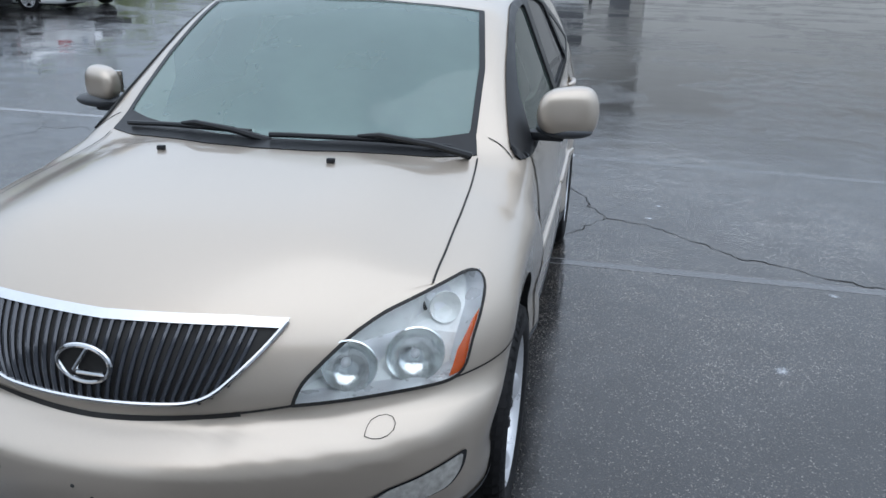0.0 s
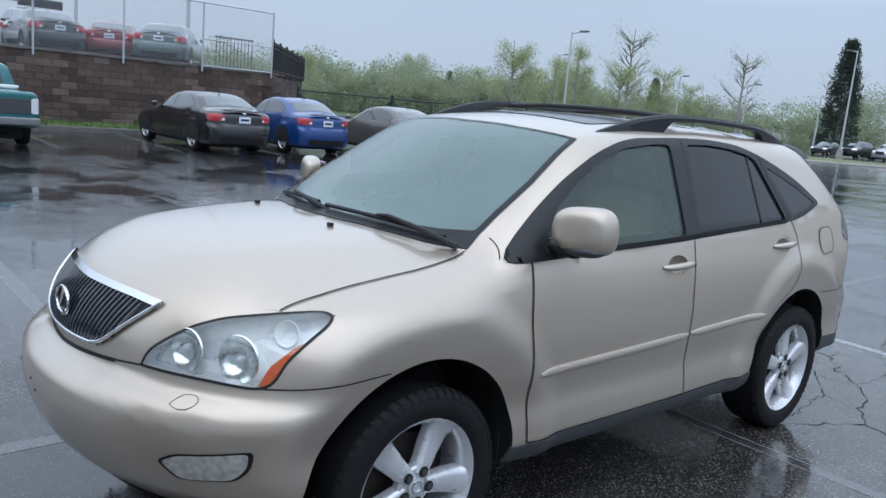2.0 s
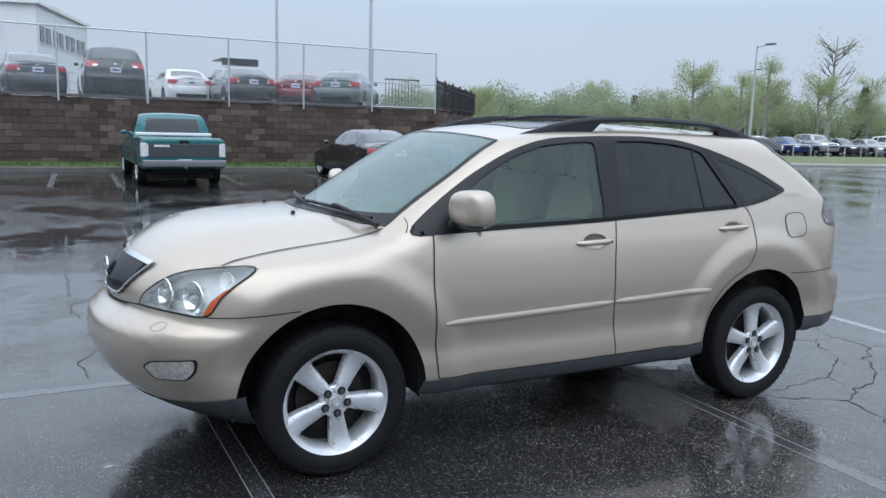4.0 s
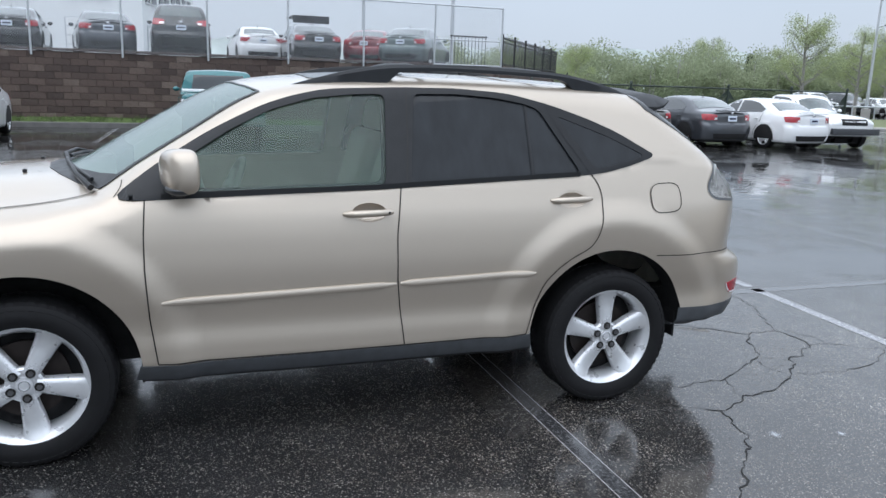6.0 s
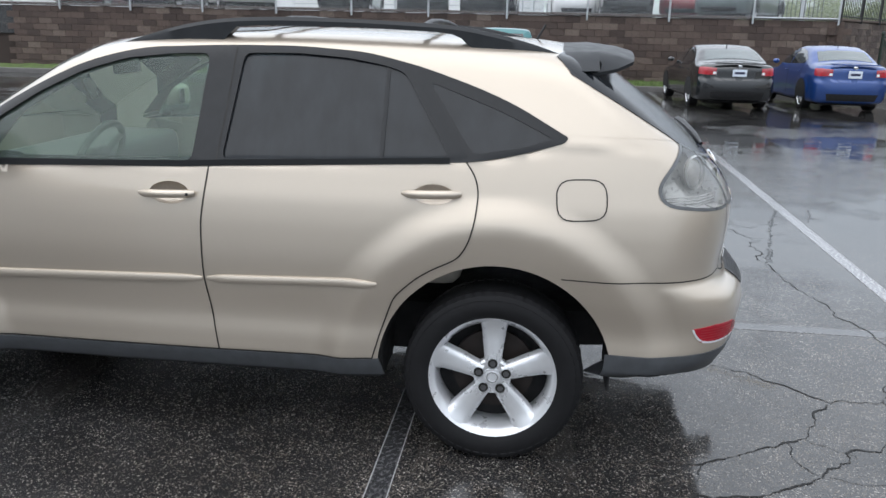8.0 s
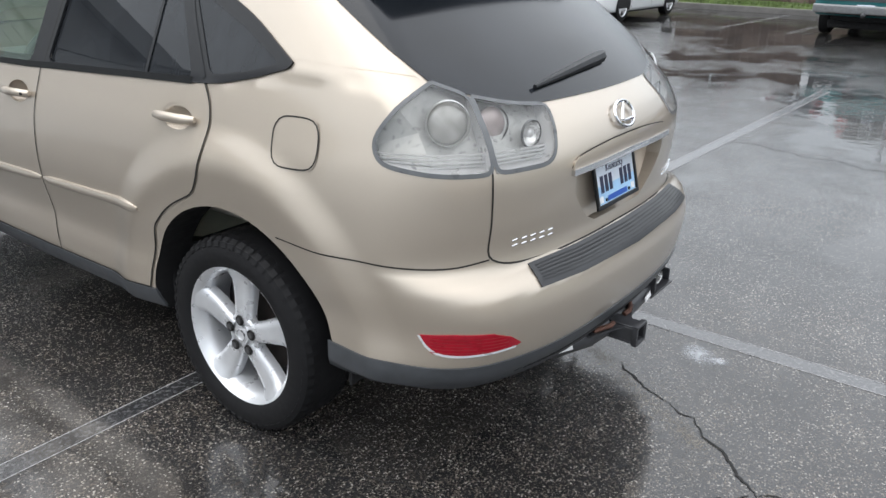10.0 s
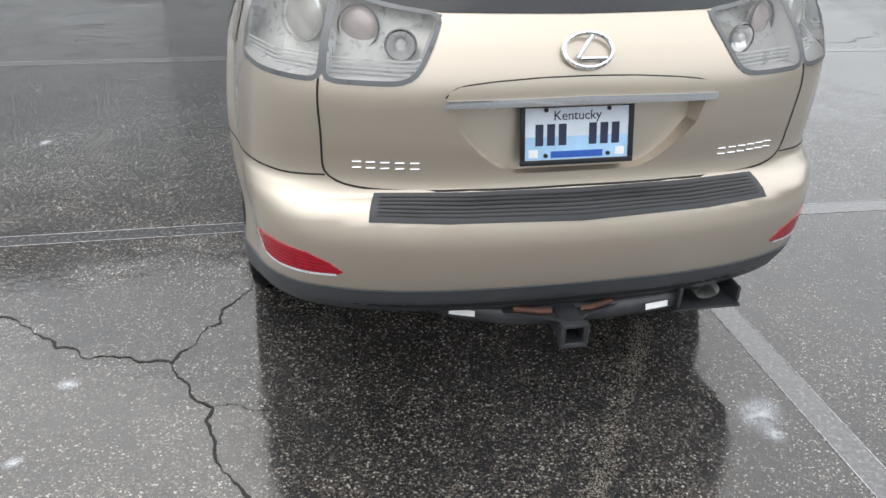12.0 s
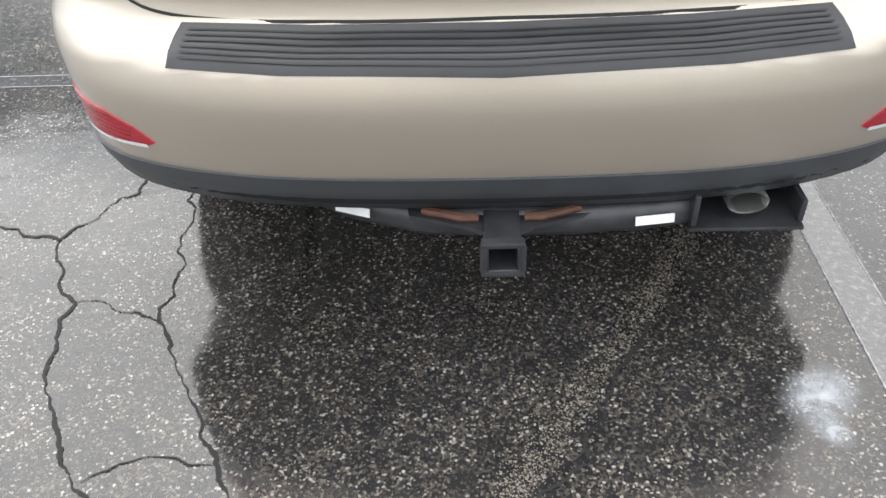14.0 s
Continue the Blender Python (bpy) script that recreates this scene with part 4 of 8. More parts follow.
SCREEN = [(-0.655, -1.062), (-0.45, -1.175), (-0.2, -1.228), (0.0, -1.238), (0.2, -1.228), (0.45, -1.175), (0.655, -1.062), (0.668, -0.96), (0.645, -0.68), (0.583, -0.362), (0.3, -0.430), (0.0, -0.465), (-0.3, -0.430), (-0.583, -0.362), (-0.645, -0.68), (-0.668, -0.96)]

FRONT_GLASS, REAR_GLASS, QUARTER_GLASS, SURROUND = ([tuple(q) for q in rounded(p, r, 3)] for p, r in ((FRONT_GLASS, 0.035), (REAR_GLASS, 0.03), (QUARTER_GLASS, 0.03), (SURROUND, 0.07)))

HEAD_C = (0.35, -1.5, 0.80)
HEADLAMP = [(0.455, -2.149, 0.787), (0.467, -2.128, 0.834), (0.52, -2.077, 0.888), (0.565, -2.02, 0.928), (0.618, -1.953, 0.956), (0.713, -1.831, 0.980), (0.775, -1.715, 0.990), (0.808, -1.690, 0.986), (0.822, -1.72, 0.962), (0.832, -1.79, 0.925), (0.822, -1.86, 0.865), (0.812, -1.897, 0.795), (0.785, -1.930, 0.781), (0.672, -2.028, 0.786)]
TAIL_C = (0.42, 1.75, 1.10)
TAIL_OUT = [(0.680, 2.014, 1.268), (0.775, 1.975, 1.205), (0.822, 1.938, 1.138), (0.833, 1.935, 1.105), (0.838, 1.965, 1.066), (0.775, 2.10, 1.052), (0.647, 2.194, 1.047), (0.604, 2.088, 1.232)]
TAIL_IN = [(0.598, 2.090, 1.230), (0.641, 2.200, 1.047), (0.465, 2.259, 1.046), (0.432, 2.262, 1.058), (0.401, 2.245, 1.108), (0.356, 2.184, 1.188), (0.44, 2.165, 1.196), (0.521, 2.13, 1.209)]
RECESS = [(0.352, 0.990), (0.341, 0.926), (0.285, 0.862), (0.233, 0.820), (0.179, 0.797), (-0.179, 0.797), (-0.233, 0.820), (-0.285, 0.862), (-0.341, 0.926), (-0.352, 0.990)]


def grown(poly, by=1.012):
    p = np.array(poly, float)
    c = (p.min(0) + p.max(0)) / 2
    return [tuple(q) for q in c + (p - c) * by]


def lamp_cutter(poly, centre, inner, sign):
    c = np.array(centre, float)
    p = np.array(poly, float)
    bm = bmesh.new()
    a = [bm.verts.new((c + (q - c) * inner) * (sign, 1, 1)) for q in p]
    b = [bm.verts.new((c + (q - c) * 1.25) * (sign, 1, 1)) for q in p]
    n = len(p)
    fa, fb = bm.faces.new(a), bm.faces.new(b[::-1])
    for i in range(n):
        j = (i + 1) % n
        bm.faces.new((a[i], b[i], b[j], a[j]))
    bmesh.ops.triangulate(bm, faces=[fa, fb])
    return bm_mesh(bm)


def egg_bm(centre, radii):
    bm = bmesh.new()
    bmesh.ops.create_uvsphere(bm, u_segments=28, v_segments=16, radius=1.0)
    bmesh.ops.scale(bm, vec=radii, verts=bm.verts)
    bmesh.ops.translate(bm, vec=centre, verts=bm.verts)
    return bm


def recess_bm():
    """The hollow for the number plate, shallow at its foot."""
    bm = bmesh.new()
    inner = [bm.verts.new((x * 0.93, 2.246 + (0.990 - z) * 0.13, 0.9 + (z - 0.9) * 0.95)) for x, z in RECESS]
    outer = [bm.verts.new((x, 2.40, z)) for x, z in RECESS]
    bm.faces.new(inner)
    bm.faces.new(outer[::-1])
    for i in range(len(RECESS)):
        j = (i + 1) % len(RECESS)
        bm.faces.new((inner[i], outer[i], outer[j], inner[j]))
    bmesh.ops.triangulate(bm, faces=bm.faces)
    return bm


def dress(me, form):
    """Paint outside, dark wheel wells and floor, cloth in the cabin, silver in the lamps."""
    me.materials.clear()
    for key in ("champagne", "dark", "seat", "silver"):
        me.materials.append(M[key])
    n = len(me.polygons)
    c, pn = np.empty(n * 3), np.empty(n * 3)
    me.polygons.foreach_get("center", c)
    me.polygons.foreach_get("normal", pn)
    c, pn = c.reshape(-1, 3), pn.reshape(-1, 3)
    along = (form.normal(c) * pn).sum(1)
    depth = form.f(c)
    cut = ((depth < -0.006) & (along < 0.9)) | (depth < -0.025) | (c[:, 2] < 0.30)
    ax, y, z = np.abs(c[:, 0]), c[:, 1], c[:, 2]
    well = ((z < 0.86) & (np.abs(np.abs(y) - 1.3575) < 0.5)) | ((depth > -0.06) & (y > -1.1) & (y < 1.6) & (z > 1.13))
    cabin = (ax < 0.78) & (y > -1.15) & (y < 1.96) & (z > 0.5)
    lamp = (z > 0.74) & ((y < -1.6) | ((y > 1.9) & (z > 1.04) & (ax > 0.36)))
    index = np.where(cut, np.where(well, 1, np.where(cabin, 2, np.where(lamp, 3, np.where(z < 0.5, 1, 0)))), np.where(((z < 0.345) & (np.abs(y) < 1.0)) | ((z < 0.45) & (y > 1.75)) | ((z < 0.33) & (y < -1.75)), 1, 0))
    me.polygons.foreach_set("material_index", index.astype(np.int32))


def make_suv():
    car = thing("sport_utility_vehicle", "champagne metallic sport utility vehicle, wet, parked on the asphalt", "car")
    F = suv_form
    pts, faces = F.shell(240, 200, 100)
    outer = mesh_of("body", pts, faces, M["champagne"], True)
    # the cabin is hollow
    cabin = Form(
        top=[(-2.6, 0.9), (-1.05, 1.02), (-0.95, 1.10), (-0.6, 1.44), (-0.40, 1.545), (-0.1, 1.59), (0.5, 1.615), (1.3, 1.595), (1.55, 1.53), (1.95, 1.2), (2.05, 1.1), (2.6, 0.9)],
        crown=[(-2.4, 0.1), (2.2, 0.1)], half=[(-2.4, 0.76), (2.4, 0.76)], section=[(0.2, 0), (1.3, -0.02)], belt=[(-2.4, 1.10), (1.27, 1.18), (2.3, 1.2)], lean=0.42,
        nose=[(0.2, -0.92), (1.5, -0.88)], nose_bow=(0.2, 0), tail=[(0.2, 1.95), (1.5, 1.9)], tail_bow=(0.1, 0), bottom=0.52, flare=0.0, k=(0.05, 0.05, 0.05, 0.05))
    cp, cf = cabin.shell(40, 48, 8, spine=(-0.6, 1.4, 1.0))
    cut = [mesh_of("cutter", cp, cf, M["seat"])]
    for y in (-1.3575, 1.3575):
        for s in (-1, 1):
            cut.append(bm_mesh(cyl_bm(0.458, 0.458, 0.62, 72, pose(s * 0.83, y, 0.362, 0, 90, 0))))
            cut.append(bm_mesh(box_bm((0.62, 0.74, 0.3), (s * 0.83, y, 0.20))))
    for s in (-1, 1):
        cut.append(window_prism(grown(FRONT_GLASS), 0.45, 1.0, s))
        cut.append(window_prism(grown(REAR_GLASS), 0.45, 1.0, s))
    cut.append(bm_mesh(prism_bm(grown(SCREEN, 0.97), 1.02, 1.75)))
    for s in (1, -1):
        cut += [lamp_cutter(HEADLAMP, HEAD_C, 0.88, s), lamp_cutter(TAIL_OUT, TAIL_C, 0.84, s), lamp_cutter(TAIL_IN, TAIL_C, 0.87, s)]
        for y, z in ((0.075, 1.035), (1.105, 1.075)):
            cut.append(bm_mesh(egg_bm((s * 0.885, y + 0.005, z + 0.004), (0.040, 0.088, 0.048))))
    cut.append(bm_mesh(recess_bm()))
    me = carve(outer, cut, F)
    dress(me, F)
    hang("body", me, car)

    # glass and its black surround
    both(lambda r: F.skin("window_surround", side_points(*SURROUND), M["trim"], car, "gloss black window surround", axis=SIDE, offset=0.0075, step=0.025, holes=[side_points(*FRONT_GLASS), side_points(*REAR_GLASS), side_points(*QUARTER_GLASS)], rim=0.007, mirror=r))

    def side_glass(r):
        F.skin("front_side_window", side_points(*grown(FRONT_GLASS, 1.03)), M["glass_clear"], car, "green-tinted side glass", axis=SIDE, offset=-0.003, step=0.04, mirror=r).visible_shadow = False
        F.skin("rear_side_window", side_points(*grown(REAR_GLASS, 1.03)), M["glass_dark"], car, "dark privacy glass", axis=SIDE, offset=-0.003, step=0.06, mirror=r)

    both(side_glass)
    both(lambda r: F.skin("quarter_window", side_points(*QUARTER_GLASS), M["glass_dark"], car, "dark quarter glass", axis=SIDE, offset=0.0045, step=0.03, mirror=r))
    F.skin("windscreen", [(x, y, 1.4) for x, y in SCREEN], M["glass_wind"], car, "misty wet windscreen, its film paled as sky sheen", axis=(0, 0, 1), offset=0.001, step=0.06).visible_shadow = False
    return car


M["disc"] = plain("dull brake disc", (0.022, 0.016, 0.014), 0.6, 0.3, vary=0.4, scale=30)
suv = make_suv()


def wheel_parts(parent, y, side, z=0.355):
    """Tyre, rim with five spokes, hub cap, nuts and disc, at one corner."""
    hub = hang("wheel", None, parent, m=Matrix.Translation((side * 0.79, y, z)) @ Matrix.Diagonal((side, 1, 1, 1)))
    tyre = lathe_bm([(-0.10, 0.246), (-0.115, 0.268), (-0.118, 0.31), (-0.105, 0.343), (-0.085, 0.353), (0.0, 0.355), (0.085, 0.353), (0.105, 0.343), (0.118, 0.31), (0.115, 0.268), (0.10, 0.246)], 64)
    part("tyre", tyre, M["rubber"], hub, smooth=True)
    # shoulder blocks of the tread, both sides
    for way in (1, -1):
        verts, faces = [], []
        for k in range(56):
            n = len(verts)
            for x, r in ((0.060, 0.3525), (0.062, 0.3565), (0.088, 0.3555), (0.108, 0.3450), (0.1145, 0.3270), (0.112, 0.3240)):
                for a in (0.0, 0.62):
                    w = 2 * math.pi * (k + a + (0.08 if r < 0.35 else 0.0)) / 56
                    verts.append((way * x, r * math.sin(w), r * math.cos(w)))
            faces += [(n + 2 * i, n + 2 * i + 1, n + 2 * i + 3, n + 2 * i + 2)[::way] for i in range(5)]
        hang("tread_shoulder", mesh_of("tread_shoulder", verts, faces, M["rubber"]), hub)
    rim = lathe_bm([(-0.09, 0.238), (0.02, 0.216), (0.07, 0.223), (0.092, 0.236), (0.105, 0.252), (0.096, 0.255), (0.0, 0.250), (-0.09, 0.250)], 64, closed=True)
    part("rim", rim, M["alloy"], hub, smooth=True)
    part("wheel_well_disc", lathe_bm([(0.0, 0.02), (0.0, 0.165), (-0.02, 0.165), (-0.02, 0.02)], 40, closed=True), M["disc"], hub, "brown brake disc")
    part("barrel", lathe_bm([(-0.05, 0.01), (-0.05, 0.24)], 40), M["dark"], hub)
    spoke = bmesh.new()
    rows = [(0.045, 0.034, 0.088), (0.09, 0.036, 0.084), (0.15, 0.044, 0.078), (0.195, 0.049, 0.078), (0.222, 0.055, 0.088), (0.243, 0.068, 0.098)]
    tops, lows = [], []
    for r, w, x in rows:
        tops.append([spoke.verts.new((x, a * w, r)) for a in (-1, -0.82, -0.4, 0.4, 0.82, 1)])
        lows.append([spoke.verts.new((x - 0.045, a * w, r)) for a in (-1, 1)])
        for k, drop in ((0, 0.016), (1, 0.004), (4, 0.004), (5, 0.016)):
            tops[-1][k].co.x -= drop
    for i in range(len(rows) - 1):
        for k in range(5):
            spoke.faces.new((tops[i][k], tops[i][k + 1], tops[i + 1][k + 1], tops[i + 1][k]))
        spoke.faces.new((tops[i][0], tops[i + 1][0], lows[i + 1][0], lows[i][0]))
        spoke.faces.new((tops[i][5], lows[i][1], lows[i + 1][1], tops[i + 1][5]))
    low_verts = {v for pair in lows for v in pair}
    bmesh.ops.recalc_face_normals(spoke, faces=spoke.faces)
    for f in spoke.faces:
        f.smooth = True
    for e in spoke.edges:
        e.smooth = not (e.verts[0] in low_verts or e.verts[1] in low_verts)
    me = bpy.data.meshes.new("spoke")
    spoke.to_mesh(me)
    spoke.free()
    me.materials.append(M["alloy"])
    turn = -28 if y < 0 else 0
    nut_me = bm_mesh(cyl_bm(0.0105, 0.012, 0.024, 6))
    nut_me.materials.append(M["nut_steel"])
    socket_me = bm_mesh(lathe_bm([(0.0, 0.0005), (0.0, 0.0175), (0.003, 0.0185), (0.0, 0.0195)], 20))
    socket_me.materials.append(M["gap"])
    for k in range(5):
        hang("spoke", me, hub, m=pose(0, 0, 0, 72 * k + turn, 0, 0))
        w = radians(-72 * k - turn)
        hang("nut_socket", socket_me, hub, "dark nut recess", m=pose(0.0885, 0.057 * math.sin(w), 0.057 * math.cos(w)))
        hang("wheel_nut", nut_me, hub, "dark steel wheel nut", m=pose(0.083, 0.057 * math.sin(w), 0.057 * math.cos(w), 0, 90, 0))
    part("hub", lathe_bm([(0.05, 0.075), (0.075, 0.075), (0.082, 0.066), (0.080, 0.036), (0.088, 0.034), (0.090, 0.0005)], 40), M["alloy"], hub, smooth=True)
    part("hub_badge", lathe_bm([(0.0885, 0.024), (0.0925, 0.023), (0.0925, 0.019), (0.0885, 0.018)], 24), M["chrome"], hub, smooth=True)
    for k in (-1, 1):
        flap = box_bm((0.24, 0.012, 0.22), (-0.09, k * 0.455, 0.055), 0.003, 1)
        part("wheel_liner", flap, M["dark"], parent, m=Matrix.Translation((side * 0.79, y, z)) @ Matrix.Diagonal((side, 1, 1, 1)))
    return hub


for y in (-1.3575, 1.3575):
    for s in (1, -1):
        wheel_parts(suv, y, s)


def ring_points(form, pts, centre):
    c = np.array(centre, float)
    w = np.array(pts, float) - c
    w /= np.linalg.norm(w, axis=1, keepdims=True)
    return form.cast(np.repeat(c[None], len(w), 0), w)


def dome(name, at, way, r, depth, mat, parent, label="", seg=28, side=1):
    """A round lamp bowl that faces along way."""
    prof = [(-depth, 0.002), (-depth * 0.9, r * 0.45), (-depth * 0.5, r * 0.8), (0.0, r), (0.004, r * 1.04), (0.0, r * 1.08)]
    turn = Vector((way[0] * side, way[1], way[2])).to_track_quat("X", "Z").to_matrix().to_4x4()
    return part(name, lathe_bm(prof, seg), mat, parent, label, True, Matrix.Translation((at[0] * side, at[1], at[2])) @ turn)


def text_mesh(text, size, mat, m, parent, name="lettering", label=""):
    cu = bpy.data.curves.new("text", "FONT")
    cu.body, cu.size, cu.align_x, cu.align_y, cu.extrude = text, size, "CENTER", "CENTER", 0.0006
    ob = new("text", cu)
    bpy.context.view_layer.update()
    me = bpy.data.meshes.new_from_object(ob.evaluated_get(bpy.context.evaluated_depsgraph_get()))
    bpy.data.objects.remove(ob)
    me.materials.clear()
    me.materials.append(mat)
    return hang(name, me, parent, label, m)


def suv_panels(car):
    F, paint_m, gap = suv_form, M["champagne"], M["gap"]
    door_f = [(-0.865, 1.108), (-0.875, 0.96), (-0.876, 0.817), (-0.862, 0.596), (-0.837, 0.408), (0.253, 0.408), (0.232, 0.56), (0.211, 0.72), (0.208, 0.935), (0.234, 1.146), (-0.3, 1.13)]
    door_r = [(0.234, 1.146), (0.208, 0.935), (0.211, 0.72), (0.232, 0.56), (0.253, 0.408), (0.880, 0.412), (0.916, 0.534), (0.966, 0.676), (1.045, 0.752), (1.107, 0.793), (1.214, 0.845), (1.25, 0.91), (1.270, 0.985), (1.279, 1.09), (1.262, 1.15), (1.225, 1.196)]

    def scoop(y, z):
        return side_points(*[(y + 0.080 * math.cos(w), z + 0.042 * math.sin(w)) for w in [2 * math.pi * k / 28 for k in range(28)]])

    def side_panels(r):
        front = F.skin("front_door", side_points(*door_f), paint_m, car, axis=SIDE, offset=0.0022, step=0.025, holes=[scoop(0.08, 1.040)], mirror=r)
        rear = F.skin("rear_door", side_points(*door_r), paint_m, car, axis=SIDE, offset=0.0022, step=0.025, holes=[scoop(1.11, 1.080)], mirror=r)
        for path in (door_f[:5], door_f[5:10], door_r[5:], [(-0.837, 0.408), (0.253, 0.408), (0.88, 0.412)]):
            F.line("panel_gap", side_points(*path), gap, car, 0.0055, axis=SIDE, offset=0.0042, mirror=r)
        F.skin("sill_cladding", side_points((-0.93, 0.335), (-0.91, 0.40), (0.25, 0.404), (0.905, 0.408), (0.925, 0.335), (0.0, 0.335)), M["cladding"], car, "dark grey sill cladding", axis=SIDE, offset=0.006, step=0.06, rim=0.01, mirror=r)
        for y0, y1, z0, z1, door in ((-0.815, 0.205, 0.694, 0.724, front), (0.224, 0.905, 0.725, 0.745, rear)):
            w = np.linspace(0, 1, 16)
            p = F.cast(np.array([(0.4, y0 + (y1 - y0) * k, z0 - 0.016 + (z1 - z0) * k) for k in w]), np.repeat(np.array([SIDE]), 16, 0)) + (0.001, 0, 0)
            bar = bmesh.new()
            rows = []
            for k in range(16):
                e = 0.45 if k in (0, 15) else 0.9 if k in (1, 14) else 1.0
                rows.append([bar.verts.new(((-1 if r else 1) * (p[k][0] + dx * e), p[k][1], p[k][2] + dz * e)) for dx, dz in ((-0.006, -0.018), (0.010, -0.017), (0.015, -0.010), (0.016, 0.004), (0.011, 0.014), (-0.006, 0.019))])
            for g, h in zip(rows, rows[1:]):
                for k in range(6):
                    bar.faces.new((g[k], g[(k + 1) % 6], h[(k + 1) % 6], h[k]))
            bar.faces.new(rows[0])
            bar.faces.new(rows[-1])
            bmesh.ops.recalc_face_normals(bar, faces=bar.faces)
            part("door_moulding", bar, paint_m, door, "", True)
        for y, z, door in ((0.075, 1.036, front), (1.105, 1.076, rear)):
            s = -1 if r else 1
            pts = ring_points(F, [(0.88, y + d, z + 0.03 * (d + 0.11)) for d in (-0.115, -0.09, -0.04, 0.03, 0.085, 0.110)], (0.2, y, z))
            pts = pts + np.array([[0.002, 0, 0], [0.018, 0, 0], [0.026, 0, 0], [0.027, 0, 0], [0.022, 0, 0], [0.012, 0, 0]])
            part("door_handle", tube_bm(pts * (s, 1, 1), [0.007, 0.014, 0.0165, 0.0165, 0.0155, 0.010], 12), paint_m, door, "body-coloured pull handle", True)
            if y < 0.5:
                part("key_lock", cyl_bm(0.006, 0.006, 0.004, 14, pose(s * (pts[4][0] + 0.014), y + 0.09, pts[4][2], 0, 90, 0)), M["trim"], door)
        F.line("panel_gap", [(0.80, -1.925, 0.783), (0.86, -1.84, 0.787), (0.9, -1.74, 0.795), (0.9, -1.53, 0.802)], gap, car, 0.005, centre=(0.2, -1.5, 0.79), mirror=r)
        F.line("panel_gap", [(0.918, 1.602, 0.782), (0.894, 1.781, 0.781), (0.83, 2.03, 0.781), (0.735, 2.135, 0.781), (0.641, 2.190, 0.790)], gap, car, 0.005, centre=(0.2, 1.5, 0.79), mirror=r)
        F.line("panel_gap", [(0.645, 2.198, 1.045), (0.640, 2.197, 0.90), (0.643, 2.188, 0.800), (0.60, 2.213, 0.776), (0.54, 2.243, 0.767), (0.31, 2.285, 0.765), (0.0, 2.298, 0.765)], gap, car, 0.006, centre=(0.0, 1.5, 0.95), mirror=r)
        F.line("panel_gap", [(0.712, -1.828, 0.981), (0.716, -1.69, 1.015), (0.712, -1.45, 1.048), (0.702, -1.22, 1.08), (0.690, -1.06, 1.12)], gap, car, 0.006, axis=(0, 0, 1), offset=0.0042, mirror=r)
        F.line("panel_gap", [(0.712, -0.955, 1.178), (0.76, -0.955, 1.15), (0.80, -0.985, 1.115)], gap, car, 0.005, centre=(0.1, -0.95, 0.9), mirror=r)
        F.line("panel_gap", [(0.72, 1.60, 1.288), (0.72, 1.8, 1.285), (0.69, 1.98, 1.283)], paint_m, car, 0.004, centre=(0.0, 1.7, 1.1), mirror=r)
        fuel = rounded([(0.86, 1.563, 1.146), (0.86, 1.745, 1.152), (0.86, 1.755, 1.008), (0.86, 1.571, 0.998)], 0.045, 6)
        if not r:
            F.skin("fuel_flap", fuel, paint_m, car, axis=SIDE, offset=0.0025, step=0.02)
            F.line("panel_gap", fuel, gap, car, 0.005, axis=SIDE, offset=0.0036, closed=True)
        F.line("panel_gap", side_points((0.905, 1.173), (0.908, 1.54)), M["trim"], car, 0.014, axis=SIDE, offset=0.001, mirror=r)
        F.line("belt_strip", side_points((-0.80, 1.120), (0.165, 1.151), (0.285, 1.158), (1.165, 1.198)), M["seal"], car, 0.023, axis=SIDE, offset=0.0095, mirror=r)
        # a ridge parts the quarter glass from the door glass
        F.line("window_bar", side_points((1.022, 1.525), (1.10, 1.38), (1.222, 1.21)), M["trim"], car, 0.02, axis=SIDE, offset=0.009, mirror=r)
        F.line("panel_gap", side_points((0.262, 1.160), (0.285, 1.35), (0.300, 1.58)), gap, car, 0.006, axis=SIDE, offset=0.0078, mirror=r)

    both(side_panels)
    hood = [(0.71, -1.83), (0.715, -1.69), (0.710, -1.45), (0.70, -1.2), (0.686, -1.045), (0.55, -1.135), (0.366, -1.235), (0.18, -1.295), (0.0, -1.312)]
    nose = [(0.0, -2.12), (0.2, -2.10), (0.38, -2.05), (0.52, -1.99), (0.62, -1.92)]
    full = hood + [(-x, y) for x, y in hood[-2::-1]] + [(-x, y) for x, y in nose[::-1]] + nose[1:]
    F.skin("bonnet", [(x, y, 1.0) for x, y in full], paint_m, car, "wide clamshell bonnet beaded with rain", axis=(0, 0, 1), offset=0.0010, step=0.02, sink=(-1.86, 0.10))
    edge = [(-0.686, -1.045), (-0.55, -1.135), (-0.366, -1.235), (-0.18, -1.295), (0.0, -1.312), (0.18, -1.295), (0.366, -1.235), (0.55, -1.135), (0.686, -1.045)]
    F.skin("cowl", [(x, y, 1.1) for x, y in edge] + [(x * 0.97, y + 0.085, 1.1) for x, y in edge[::-1]], M["trim"], car, "black plastic cowl", axis=(0, 0, 1), offset=0.0045, step=0.04, rim=0.004)
    F.skin("windscreen_border", [(x, y, 1.4) for x, y in SCREEN], M["trim"], car, axis=(0, 0, 1), offset=0.004, step=0.03, holes=[[(x, y, 1.4) for x, y in grown(SCREEN, 0.966)]])
    for s in (-1, 1):
        part("washer_jet", box_bm((0.026, 0.018, 0.016), (s * 0.287, -1.385, 1.169), 0.005), M["trim"], car)
